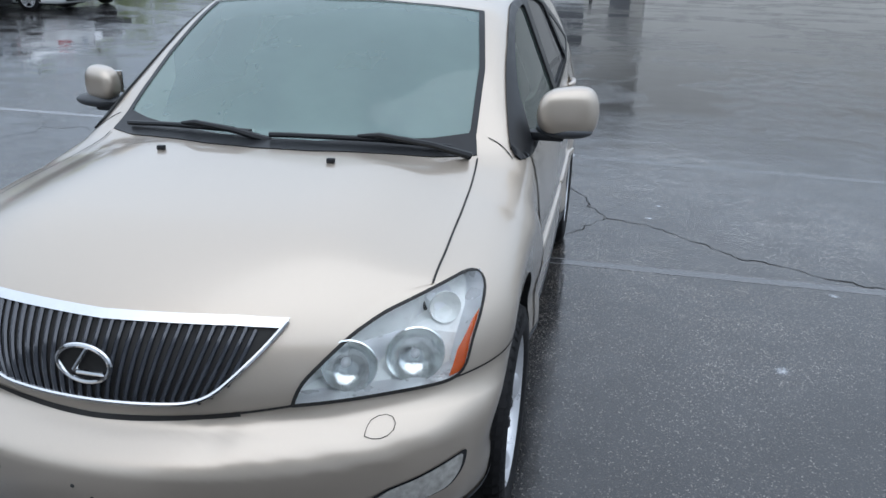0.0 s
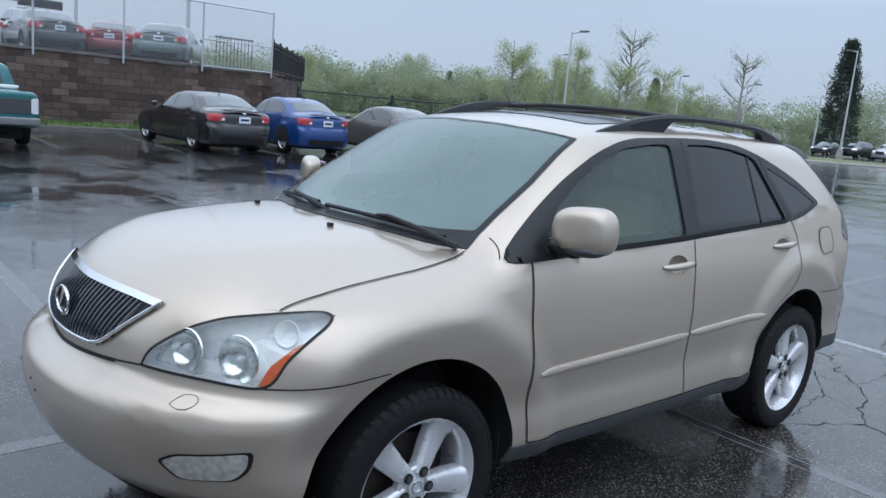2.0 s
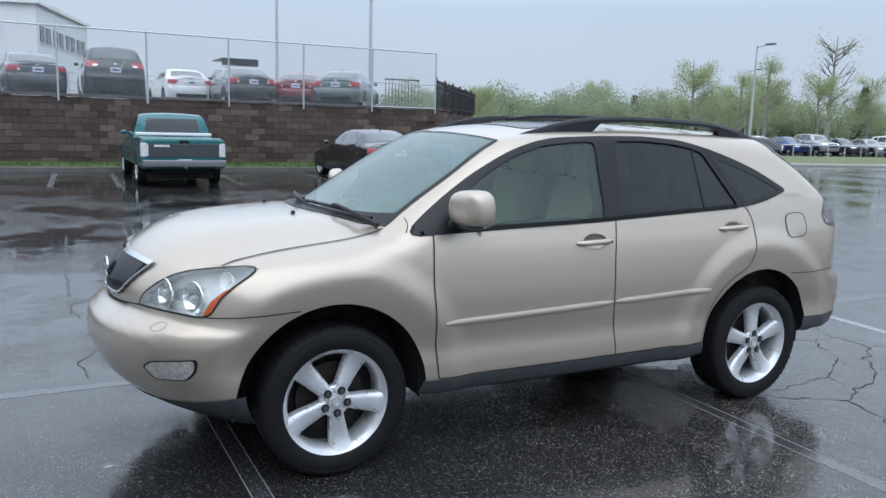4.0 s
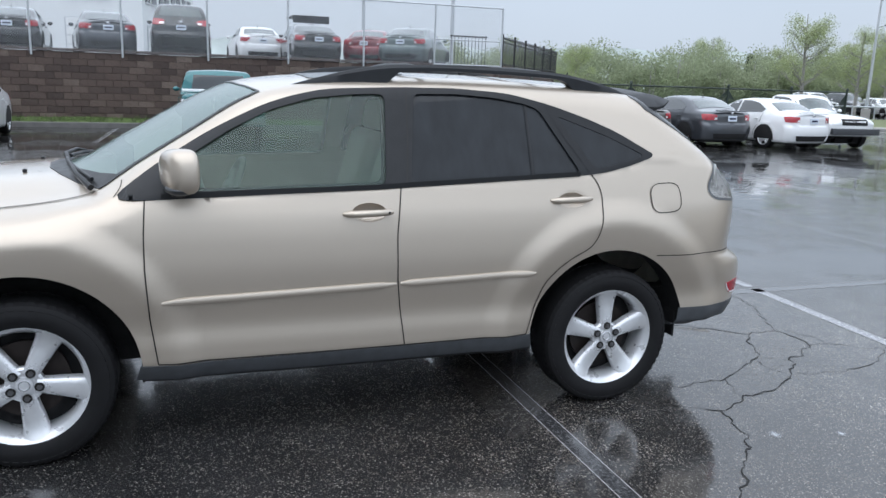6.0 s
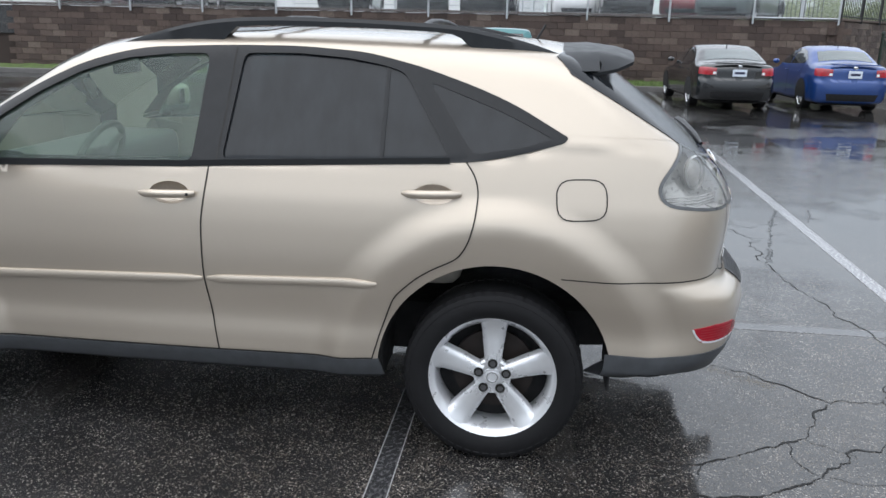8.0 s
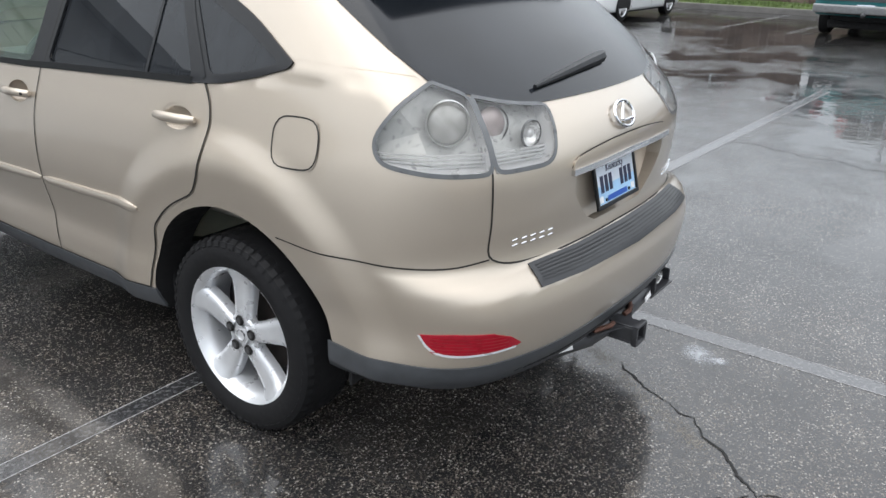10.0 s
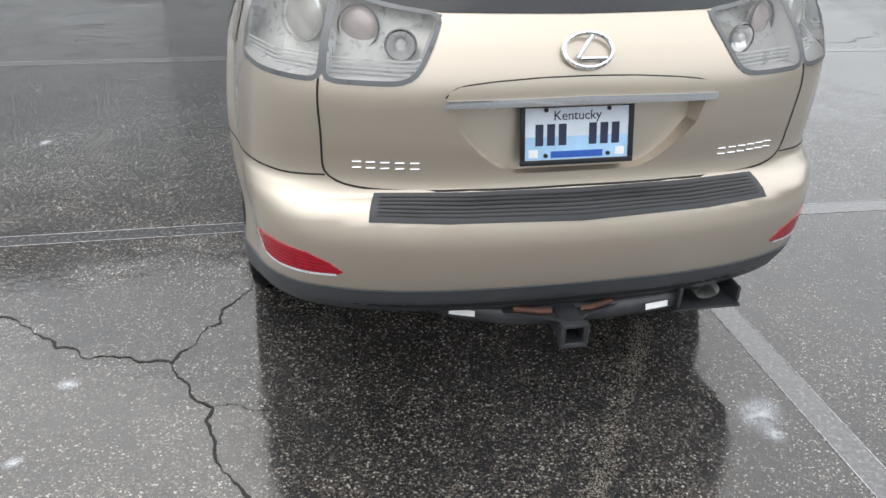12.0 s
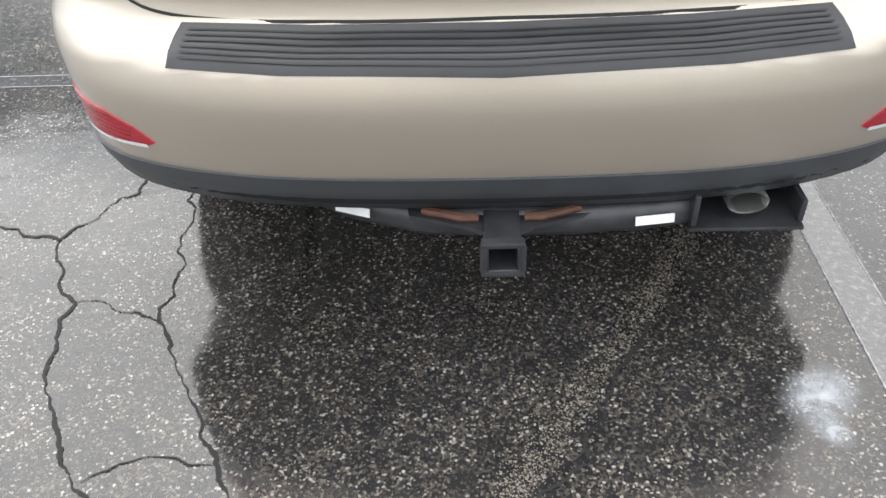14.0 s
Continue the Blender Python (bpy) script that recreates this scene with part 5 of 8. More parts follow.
    for tip, root in (((0.02, -1.235), (0.60, -1.08)), ((-0.60, -1.075), (-0.05, -1.225))):
        line = np.array([(tip[0] + (root[0] - tip[0]) * w, tip[1] + (root[1] - tip[1]) * w - 0.03 * math.sin(w * math.pi), 1.2) for w in np.linspace(0, 1, 9)])
        up = F.cast(line - (0, 0, 0.45), np.repeat(np.array([[0, 0, 1.0]]), 9, 0), 1.5)
        wiper = part("wiper", tube_bm(up + (0, 0, 0.022), 0.009, 8), M["trim"], car, "black windscreen wiper", True)
        arm = [up[8] + (0.07, 0.0, -0.005), up[7] + (0.02, -0.035, 0.03), up[5] + (0, -0.02, 0.042), up[4] + (0, 0, 0.03)]
        part("wiper_arm", tube_bm(arm, [0.014, 0.011, 0.009, 0.006], 8), M["trim"], wiper, "", True)


def suv_lamps(car):
    F = suv_form

    def side(r):
        s = -1 if r else 1
        lamp = F.skin("headlamp", HEADLAMP, M["lens"], car, "clear headlamp with round reflectors", centre=HEAD_C, offset=0.002, step=0.03, mirror=r)
        lamp.visible_shadow = False
        F.line("lamp_seal", HEADLAMP, M["gap"], lamp, 0.009, centre=HEAD_C, offset=0.003, mirror=r, closed=True)
        back = np.array(HEAD_C) + (np.array(HEADLAMP) - HEAD_C) * 0.905
        bm = bmesh.new()
        fan = [bm.verts.new(p * (s, 1, 1)) for p in back]
        mid = bm.verts.new(back.mean(0) * (s, 1, 1))
        for i in range(len(fan)):
            bm.faces.new((fan[i], fan[(i + 1) % len(fan)], mid))
        part("lamp_bowl", bm, M["bowl"], lamp)
        dome("reflector", (0.562, -2.050, 0.852), (0.3, -1, 0.06), 0.064, 0.035, M["reflector"], lamp, side=s)
        dome("reflector", (0.700, -1.952, 0.850), (0.45, -1, 0.06), 0.070, 0.04, M["reflector"], lamp, side=s)
        dome("indicator", (0.745, -1.818, 0.925), (0.55, -1, 0.2), 0.04, 0.04, M["bowl"], lamp, side=s)
        for x, y, z in ((0.552, -2.045, 0.858), (0.698, -1.945, 0.850)):
            part("bulb", egg_bm((s * x, y, z), (0.012, 0.016, 0.012)), M["silver"], lamp, "", True)
        amber = [(0.832, -1.790, 0.925), (0.822, -1.86, 0.865), (0.812, -1.897, 0.795), (0.781, -1.930, 0.788), (0.790, -1.893, 0.85), (0.811, -1.825, 0.905)]
        F.skin("side_marker", [np.array(q) for q in amber], M["amber_lens"], lamp, "amber side marker", centre=HEAD_C, offset=-0.004, step=0.02, mirror=r)
        fog = rounded([(0.625, -2.14, 0.548), (0.672, -2.11, 0.578), (0.818, -1.96, 0.606), (0.812, -1.965, 0.555), (0.785, -1.99, 0.520), (0.665, -2.095, 0.502)], 0.02)
        F.skin("fog_lamp_surround", grown3(fog, 1.12), M["trim"], car, centre=(0.3, -1.5, 0.55), offset=0.002, step=0.03, mirror=r)
        fl = F.skin("fog_lamp", fog, M["fog"], car, "clear fog lamp", centre=(0.3, -1.5, 0.55), offset=0.004, step=0.03, mirror=r)
        dome("fog_reflector", (0.77, -2.02, 0.556), (0.6, -1, 0), 0.024, 0.012, M["chrome"], fl, side=s)
        wash = rounded([(0.611, -2.112, 0.724), (0.622, -2.088, 0.742), (0.678, -2.048, 0.742), (0.686, -2.058, 0.725), (0.668, -2.095, 0.706), (0.622, -2.122, 0.707)], 0.012)
        F.line("panel_gap", wash, M["gap"], car, 0.002, centre=(0.3, -1.5, 0.72), offset=0.001, mirror=r, closed=True)
        # tail lamps: one piece on the body, one on the tailgate
        for poly, rings in ((TAIL_OUT, [((0.698, 2.092, 1.170), 0.060)]), (TAIL_IN, [((0.560, 2.148, 1.152), 0.052), ((0.462, 2.222, 1.122), 0.038)])):
            tail = F.skin("tail_lamp", poly, M["tail_lens"], car, "clear and grey tail lamp", centre=TAIL_C, offset=0.002, step=0.03, mirror=r)
            tail.visible_shadow = False
            F.line("lamp_seal", poly, M["lamp_edge"], tail, 0.013, centre=TAIL_C, offset=0.003, mirror=r, closed=True)
            back = np.array(TAIL_C) + (np.array(poly) - TAIL_C) * 0.93
            bm = bmesh.new()
            fan = [bm.verts.new(p * (s, 1, 1)) for p in back]
            mid = bm.verts.new(back.mean(0) * (s, 1, 1))
            for i in range(len(fan)):
                bm.faces.new((fan[i], fan[(i + 1) % len(fan)], mid))
            part("lamp_bowl", bm, M["lamp_grey"], tail)
            for at, rad in rings:
                way = np.array(at) - np.array((0.35, 1.7, 1.10))
                way = way / np.linalg.norm(way)
                seat_at = np.array(at) - 0.012 * way
                if rad < 0.045:
                    dome("reflector", seat_at, way, rad * 0.92, 0.02, M["tail_bowl"], tail, side=s)
                turn = Vector((way[0] * s, way[1], way[2])).to_track_quat("X", "Z").to_matrix().to_4x4()
                here = Matrix.Translation((seat_at[0] * s, seat_at[1], seat_at[2])) @ turn
                part("reflector_ring", lathe_bm([(0.0, rad * 0.98), (0.008, rad * 1.02), (0.0, rad * 1.08)], 28), M["lamp_edge"] if poly is TAIL_IN else M["lamp_grey"], tail, "grey ring", True, here)
                if rad < 0.045:
                    part("bulb", lathe_bm([(-0.015, rad * 0.36), (0.002, rad * 0.34), (0.008, rad * 0.2), (0.009, 0.0005)], 20), M["silver"], tail, "", True, here)
                else:
                    cap = [(-0.012 + 0.020 * math.cos(w), rad * 0.98 * math.sin(w)) for w in np.linspace(math.pi / 2, 0.01, 8)]
                    part("lamp_cap", lathe_bm(cap, 28), M["tail_red"] if poly is TAIL_IN else M["tail_cap"], tail, "domed translucent cap", True, here)
            low = [np.array(TAIL_C) + (np.array(q) - TAIL_C) * 0.965 for q in poly]
            zs = [q[2] for q in low]
            for k in range(4):
                z = min(zs) + 0.008 + 0.011 * k
                ends = [q for q in low if q[2] < 1.115]
                a, b = ends[0], ends[-1]
                row = [np.array((q[0], q[1], z)) for q in ends]
                part("lens_rib", tube_bm([p * (s, 1, 1) for p in row], 0.003, 6), M["silver"], tail)
        refl = [(0.841, 2.108, 0.592), (0.803, 2.195, 0.603), (0.719, 2.280, 0.600), (0.660, 2.300, 0.578), (0.622, 2.310, 0.550), (0.640, 2.305, 0.541), (0.718, 2.271, 0.535), (0.790, 2.203, 0.530), (0.825, 2.145, 0.536), (0.836, 2.120, 0.565)]
        rl = F.skin("rear_reflector", refl, M["red_lens"], car, "red bumper reflector", centre=(0.3, 1.7, 0.55), offset=0.003, step=0.02, rim=0.004, mirror=r)
        F.line("reflector_edge", refl[5:] + refl[:1], M["silver"], rl, 0.008, centre=(0.3, 1.7, 0.55), offset=0.004, mirror=r)
        for k in range(5):
            z = 0.541 + 0.011 * k
            row = [np.array(q) for q in ((0.829, 2.14, z + 0.001), (0.76, 2.24, z + 0.002), (0.67 + 0.008 * abs(k - 2), 2.30, z + 0.002))]
            F.line("lens_rib", row, M["red_dark"], rl, 0.0025, centre=(0.3, 1.7, z), offset=0.0042, mirror=r)

    both(side)


def grown3(poly, by):
    p = np.array(poly, float)
    c = p.mean(0)
    return c + (p - c) * by


def oval_bm(rx, rz, thick, seg=40):
    bm = bmesh.new()
    prev = None
    return tube_bm([(rx * math.cos(2 * math.pi * k / seg), 0, rz * math.sin(2 * math.pi * k / seg)) for k in range(seg + 1)], thick, 8, bm, caps=False)


def suv_front(car):
    F = suv_form
    half = [(0.0, -2.136, 0.974), (0.15, -2.124, 0.976), (0.306, -2.092, 0.974), (0.417, -2.058, 0.966), (0.405, -2.081, 0.948), (0.354, -2.148, 0.889), (0.285, -2.198, 0.822), (0.235, -2.216, 0.804), (0.12, -2.232, 0.799), (0.0, -2.237, 0.798)]
    outline = half + [(-x, y, z) for x, y, z in half[-2:0:-1]]
    C = (0.0, -1.5, 0.86)
    grille = F.skin("grille", outline, M["gap"], car, "black grille with upright bars in a chrome frame", centre=C, offset=0.004, step=0.02)
    for k in range(-14, 15):
        top, low = k * 0.0275, k * 0.0195
        if abs(top) > 0.40:
            continue
        path = [(top + (low - top) * w, -2.15, 0.958 - 0.152 * w) for w in np.linspace(-0.06, 1.02, 28)]
        keep = inside(np.array([(q[0] * 1.02, 0.86 + (q[2] - 0.86) * 1.02) for q in path]), np.array([(x, z) for x, y, z in outline]))
        path = [q for q, good in zip(path, keep) if good]
        if len(path) < 4:
            continue
        p = ring_points(F, path, C)
        part("grille_bar", tube_bm(p - np.array([[0, 0.009, 0]]), 0.0062, 6), M["grille_bar"], grille, "", True)
    rim = ring_points(F, smooth_path(np.array([(x, y, z) for x, y, z in half[3:]] + [(-x, y, z) for x, y, z in half[-2:2:-1]]), 0.02), C)
    part("grille_frame", tube_bm(rim - np.array([[0, 0.013, 0]]), 0.0065, 8), M["chrome"], grille, "thin chrome edge", True)
    up = [(x, y, z) for x, y, z in [(-q[0], q[1], q[2]) for q in half[3:0:-1]] + half[:4]]
    band = up + [(x * 0.985, y - 0.015, z - 0.018) for x, y, z in up[::-1]]
    F.skin("chrome_band", band, M["chrome"], grille, "chrome upper band", centre=C, offset=0.013, step=0.03, rim=0.012)
    emblem(car, (0.0, -2.248, 0.889), (0.066, 0.046), 1)
    part("badge_plate", lathe_bm([(0.0, 0.0005), (0.0, 0.064)], 32), M["gap"], car, "black field of the badge", m=Matrix.Translation((0, -2.2445, 0.889)) @ pose(0, 0, 0, 0, 0, -90) @ Matrix.Diagonal((1, 1, 0.7, 1)))
    lip = [(-0.459, -2.147, 0.787), (-0.345, -2.189, 0.775), (-0.228, -2.224, 0.762), (-0.112, -2.248, 0.754), (0.0, -2.253, 0.75), (0.112, -2.248, 0.754), (0.228, -2.224, 0.762), (0.345, -2.189, 0.775), (0.459, -2.147, 0.787)]
    F.line("bonnet_lip", lip[2:-2], M["gap"], car, 0.013, centre=(0, -1.5, 0.752), offset=0.002)
    for s in (1, -1):
        F.line("bonnet_lip", [(s * 0.20, -2.23, 0.760), (s * 0.345, -2.189, 0.773)], M["gap"], car, 0.013, centre=(0, -1.5, 0.76), offset=0.0022)
    for s in (1, -1):
        F.line("panel_gap", [(s * 0.34, -2.19, 0.775), (s * 0.459, -2.147, 0.787)], M["gap"], car, 0.006, centre=(0, -1.5, 0.76), offset=0.002)
    for x, z in ((-0.205, 0.632), (0.0, 0.628), (0.045, 0.600)):
        hole = ring_points(F, [(x, -2.3, z)], (x, -1.5, z))[0]
        part("bolt_hole", egg_bm(hole, (0.005, 0.003, 0.005)), M["hole"], car)
    low = [(0.905, -1.79, 0.435), (0.85, -1.93, 0.42), (0.75, -2.03, 0.395), (0.6, -2.10, 0.365), (0.3, -2.19, 0.345), (0.0, -2.21, 0.34)]
    ring = low + [(-x, y, z) for x, y, z in low[-2::-1]]
    F.skin("front_valance", ring + [(x * 0.97, y + 0.03, 0.25) for x, y, z in ring[::-1]], M["cladding"], car, "dark grey lower bumper", centre=(0, -1.2, 0.42), offset=0.004, step=0.05)


def emblem(car, at, size, way, lean=0):
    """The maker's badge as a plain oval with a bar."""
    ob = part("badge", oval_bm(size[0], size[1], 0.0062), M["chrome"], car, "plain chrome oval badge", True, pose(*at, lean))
    part("badge_bar", tube_bm([(way * 0.014, 0, size[1] * 0.85), (-way * 0.028, 0, -size[1] * 0.42), (-way * 0.020, 0, -size[1] * 0.5), (way * 0.047, 0, -size[1] * 0.5)], 0.0062, 8), M["chrome"], ob, "", True)


def suv_rear(car):
    F = suv_form
    half = [(0.0, 1.64, 1.60), (0.35, 1.60, 1.60), (0.615, 1.541, 1.578), (0.685, 1.60, 1.518), (0.703, 1.70, 1.462), (0.712, 1.80, 1.405), (0.712, 1.892, 1.350), (0.685, 2.005, 1.275), (0.612, 2.073, 1.239), (0.507, 2.137, 1.207), (0.35, 2.182, 1.194), (0.0, 2.207, 1.193)]
    glass = F.skin("rear_window", half + [(-x, y, z) for x, y, z in half[-2:0:-1]], M["rear_glass"], car, "black wet rear window", centre=(0, 1.3, 1.15), offset=0.003, step=0.05, rim=0.003)
    # spoiler: a thick wing over the glass
    bm = bmesh.new()
    rows = []
    for x in np.linspace(-0.66, 0.66, 25):
        e = abs(x) / 0.66
        drop = 0.045 * e**2 + 0.05 * max(0, e - 0.86) / 0.14
        back = 1.875 - 0.05 * e**2 - 0.23 * max(0, (e - 0.86) / 0.14) ** 1.5
        front = 1.515 + 0.01 * e
        zt = 1.628 - drop
        ring = [(front, zt - 0.03), (front + 0.05, zt - 0.006), (front + 0.18, zt + 0.0), (back - 0.06, zt - 0.014), (back, zt - 0.03), (back - 0.004, zt - 0.044), (back - 0.10, zt - 0.075 + 0.02 * e), (front + 0.13, zt - 0.115 + 0.02 * e), (front + 0.03, zt - 0.08)]
        rows.append([bm.verts.new((x, y, z)) for y, z in ring])
    for a, b in zip(rows, rows[1:]):
        for k in range(len(a)):
            j = (k + 1) % len(a)
            bm.faces.new((a[k], b[k], b[j], a[j]))
    bm.faces.new(rows[0])
    bm.faces.new(rows[-1][::-1])
    bmesh.ops.recalc_face_normals(bm, faces=bm.faces)
    spoiler = part("roof_spoiler", bm, M["spoiler"], car, "dark grey roof spoiler", True)
    pts = ring_points(F, [(0.36, 2.14, 1.225), (0.20, 2.15, 1.245), (0.0, 2.14, 1.262), (-0.10, 2.13, 1.268)], (0, 1.3, 1.1))
    wiper = part("rear_wiper", tube_bm(pts + (0, 0.008, 0.010), [0.007, 0.014, 0.02, 0.022], 8), M["trim"], car, "black rear wiper", True)
    # number plate hollow, garnish, badges as plain bars
    gar = [(0.358, 1.012), (0.352, 1.028), (0.325, 1.040), (0.24, 1.050), (0.12, 1.058), (0.0, 1.060)]
    ring = gar + [(-x, z) for x, z in gar[-2::-1]] + [(-0.358, 1.002), (0.0, 1.006), (0.358, 1.002)]
    g = F.skin("plate_garnish", [(x, 2.28, z) for x, z in ring], M["champagne"], car, "body-coloured handle garnish", axis=(0, 1, 0), offset=0.009, step=0.03, rim=0.012)
    # dark line round the garnish, drawn in as its contact shadow
    F.line("panel_gap", [(x * 1.012, 2.28, 1.004 + (z - 1.004) * 1.03) for x, z in ring[:11]], M["gap"], g, 0.004, axis=(0, 1, 0), offset=0.003)
    F.skin("chrome_strip", [(x, 2.28, z) for x, z in [(0.362, 0.990), (0.362, 1.008), (0.0, 1.016), (-0.362, 1.008), (-0.362, 0.990), (0.0, 0.996)]], M["chrome"], g, "chrome strip", axis=(0, 1, 0), offset=0.013, step=0.03, rim=0.016)
    emblem(car, (0.003, 2.293, 1.121), (0.064, 0.043), -1, 28)
    for x0, x1, n in ((0.600, 0.400, 5), (-0.400, -0.612, 6)):
        p = ring_points(F, [(x0 + (x1 - x0) * (k + 0.5) / n, 2.25, 0.828) for k in range(n)], (0, 1.2, 0.82))
        row = hang("badge", None, car, "row of plain chrome bars")
        for k in range(n):
            lean = math.degrees(math.atan2(-p[k][0] * 0.35, 2.2))
            part("badge_bar", box_bm((0.026, 0.005, 0.005), (0, 0, 0.008), 0.002, 1, box_bm((0.026, 0.005, 0.005), (0, 0, -0.008), 0.002, 1)), M["chrome"], row, m=pose(p[k][0], p[k][1] + 0.003, p[k][2], 0, 0, lean))
    tilt = pose(0.003, 2.284, 0.903, 90 - 14.0, 0, 180) @ Matrix.Diagonal((0.96, 0.96, 1, 1))
    plate = part("number_plate", box_bm((0.306, 0.152, 0.003), (0, 0, 0), 0.001, 1), M["plate"], car, "white and blue number plate in a black frame", m=tilt)
    frame_bm = bmesh.new()
    for c, sz in (((0, 0.078, 0.003), (0.326, 0.018, 0.010)), ((0, -0.079, 0.003), (0.326, 0.014, 0.010)), ((-0.156, 0, 0.003), (0.014, 0.145, 0.010)), ((0.156, 0, 0.003), (0.014, 0.145, 0.010))):
        box_bm(sz, c, 0.003, 2, frame_bm)
    part("plate_frame", frame_bm, M["trim"], plate, "black plate frame", True)
    for k, x in enumerate((-0.108, -0.075, -0.042, 0.045, 0.078, 0.111)):
        part("number_bar", box_bm((0.022, 0.058, 0.002), (x, -0.004, 0.0022)), M["ink"], plate)
    part("blue_band", box_bm((0.296, 0.062, 0.0012), (0.0, -0.040, 0.0012)), M["pale_blue"], plate)
    part("blue_bar", box_bm((0.15, 0.018, 0.002), (0.0, -0.058, 0.0020)), M["blue_ink"], plate)
    for x in (-0.125, 0.125):
        part("sticker", box_bm((0.026, 0.022, 0.002), (x, -0.054, 0.0022)), M["white_ink"], plate)
        for y in (-0.060, 0.063):
            part("screw", cyl_bm(0.006, 0.006, 0.004, 10, Matrix.Translation((x * 0.72, y, 0.004))), M["trim"], plate)
    text_mesh("Kentucky", 0.036, M["ink"], pose(0, 0.046, 0.0022), plate, "lettering")
    text_mesh("LOUISVILLE", 0.017, M["white_ink"], pose(0, 0.078, 0.0085), plate, "lettering")
    # step pad, valance
    pad = [(0.524, 2.256, 0.742), (0.30, 2.290, 0.746), (0.0, 2.303, 0.748), (-0.30, 2.290, 0.746), (-0.524, 2.256, 0.742), (-0.543, 2.306, 0.688), (-0.35, 2.350, 0.690), (0.0, 2.373, 0.689), (0.35, 2.350, 0.690), (0.537, 2.308, 0.688)]
    step = F.skin("step_pad", pad, M["pad"], car, "ribbed grey bumper step pad", centre=(0, 1.6, 0.30), offset=0.006, step=0.03, rim=0.006)
    for w in (0.2, 0.32, 0.44, 0.56, 0.68, 0.8):
        a, b = np.array(pad[:5]), np.array(pad[:4:-1])
        row = a * (1 - w) + b * w
        F.line("pad_rib", row * (0.96, 1, 1), M["pad_rib"], step, 0.004, centre=(0, 1.6, 0.30), offset=0.0085)
    low = [(0.902, 1.80, 0.484), (0.84, 2.06, 0.484), (0.72, 2.17, 0.487), (0.5, 2.28, 0.493), (0.2, 2.335, 0.497), (0.0, 2.34, 0.497)]
    ring = low + [(-x, y, z) for x, y, z in low[-2::-1]]
    F.skin("rear_valance", ring + [(x * 0.97, y - 0.02, 0.36) for x, y, z in ring[::-1]], M["cladding"], car, "dark grey lower rear bumper", centre=(0, 1.2, 0.44), offset=0.005, step=0.05, rim=0.005)
    # tow bar: tube, receiver, stays, labels; exhaust
    tow = part("tow_bar", tube_bm([(0.50, 2.13, 0.395), (0.42, 2.18, 0.378), (0.29, 2.250, 0.362), (0.14, 2.300, 0.358), (0.0, 2.315, 0.362), (-0.14, 2.312, 0.362), (-0.28, 2.302, 0.363), (-0.37, 2.285, 0.365)], 0.036, 16), M["tow"], car, "black steel tow bar with a square receiver", True)
    recv = bmesh.new()
    for c, sz in (((0, 2.36, 0.348), (0.078, 0.2, 0.010)), ((0, 2.36, 0.280), (0.078, 0.2, 0.010)), ((0.035, 2.36, 0.314), (0.010, 0.2, 0.06)), ((-0.035, 2.36, 0.314), (0.010, 0.2, 0.06))):
        box_bm(sz, c, 0.002, 1, recv)
    for c, sz in (((0, 2.452, 0.353), (0.092, 0.022, 0.013)), ((0, 2.452, 0.275), (0.092, 0.022, 0.013)), ((0.042, 2.452, 0.314), (0.013, 0.022, 0.07)), ((-0.042, 2.452, 0.314), (0.013, 0.022, 0.07))):
        box_bm(sz, c, 0.004, 2, recv)
    bmesh.ops.translate(recv, vec=(0, -0.02, 0.045), verts=recv.verts)
    bmesh.ops.scale(recv, vec=(0.86, 1, 0.86), verts=recv.verts, space=Matrix.Translation((0, -2.36, -0.359)))
    part("receiver", recv, M["tow"], tow, "square receiver", True)
    for s in (1, -1):
        part("gusset", prism_bm([(s * 0.03, 2.395), (s * 0.03, 2.29), (s * 0.185, 2.28), (s * 0.175, 2.335), (s * 0.06, 2.375)], 0.378, 0.386), M["tow"], tow)
        part("chain_loop", tube_bm([(s * 0.045, 2.352, 0.391), (s * 0.075, 2.358, 0.396), (s * 0.115, 2.345, 0.397), (s * 0.145, 2.330, 0.393), (s * 0.14, 2.312, 0.393), (s * 0.07, 2.315, 0.393)], 0.009, 8), M["rust"], tow, "rusty chain loop", True)
        part("sticker", box_bm((0.075, 0.003, 0.018), (0, 0, 0), 0, m=pose(s * 0.290, 2.291 if s > 0 else 2.341, 0.370, 14, 0, -s * (21 if s > 0 else 8))), M["white_ink"], tow, "white label bar")
    part("stay", box_bm((0.012, 0.18, 0.07), (-0.365, 2.25, 0.385), 0.004), M["tow"], tow)
    part("stay", box_bm((0.22, 0.13, 0.008), (-0.470, 2.265, 0.333), 0.003, m=None), M["tow"], tow)
    part("stay", box_bm((0.012, 0.12, 0.05), (-0.575, 2.255, 0.362), 0.004), M["tow"], tow)
    part("stay", box_bm((0.012, 0.10, 0.08), (0.42, 2.14, 0.39), 0.004), M["tow"], tow)
    pipe = lathe_bm([(-0.25, 0.030), (0.0, 0.031), (0.004, 0.029), (0.0, 0.027), (-0.2, 0.026)], 24)
    bmesh.ops.scale(pipe, vec=(1, 1.35, 0.85), verts=pipe.verts)
    part("exhaust_tip", pipe, M["chrome_old"], car, "dull oval exhaust tip", True, pose(-0.470, 2.305, 0.380, 0, 0, 90))


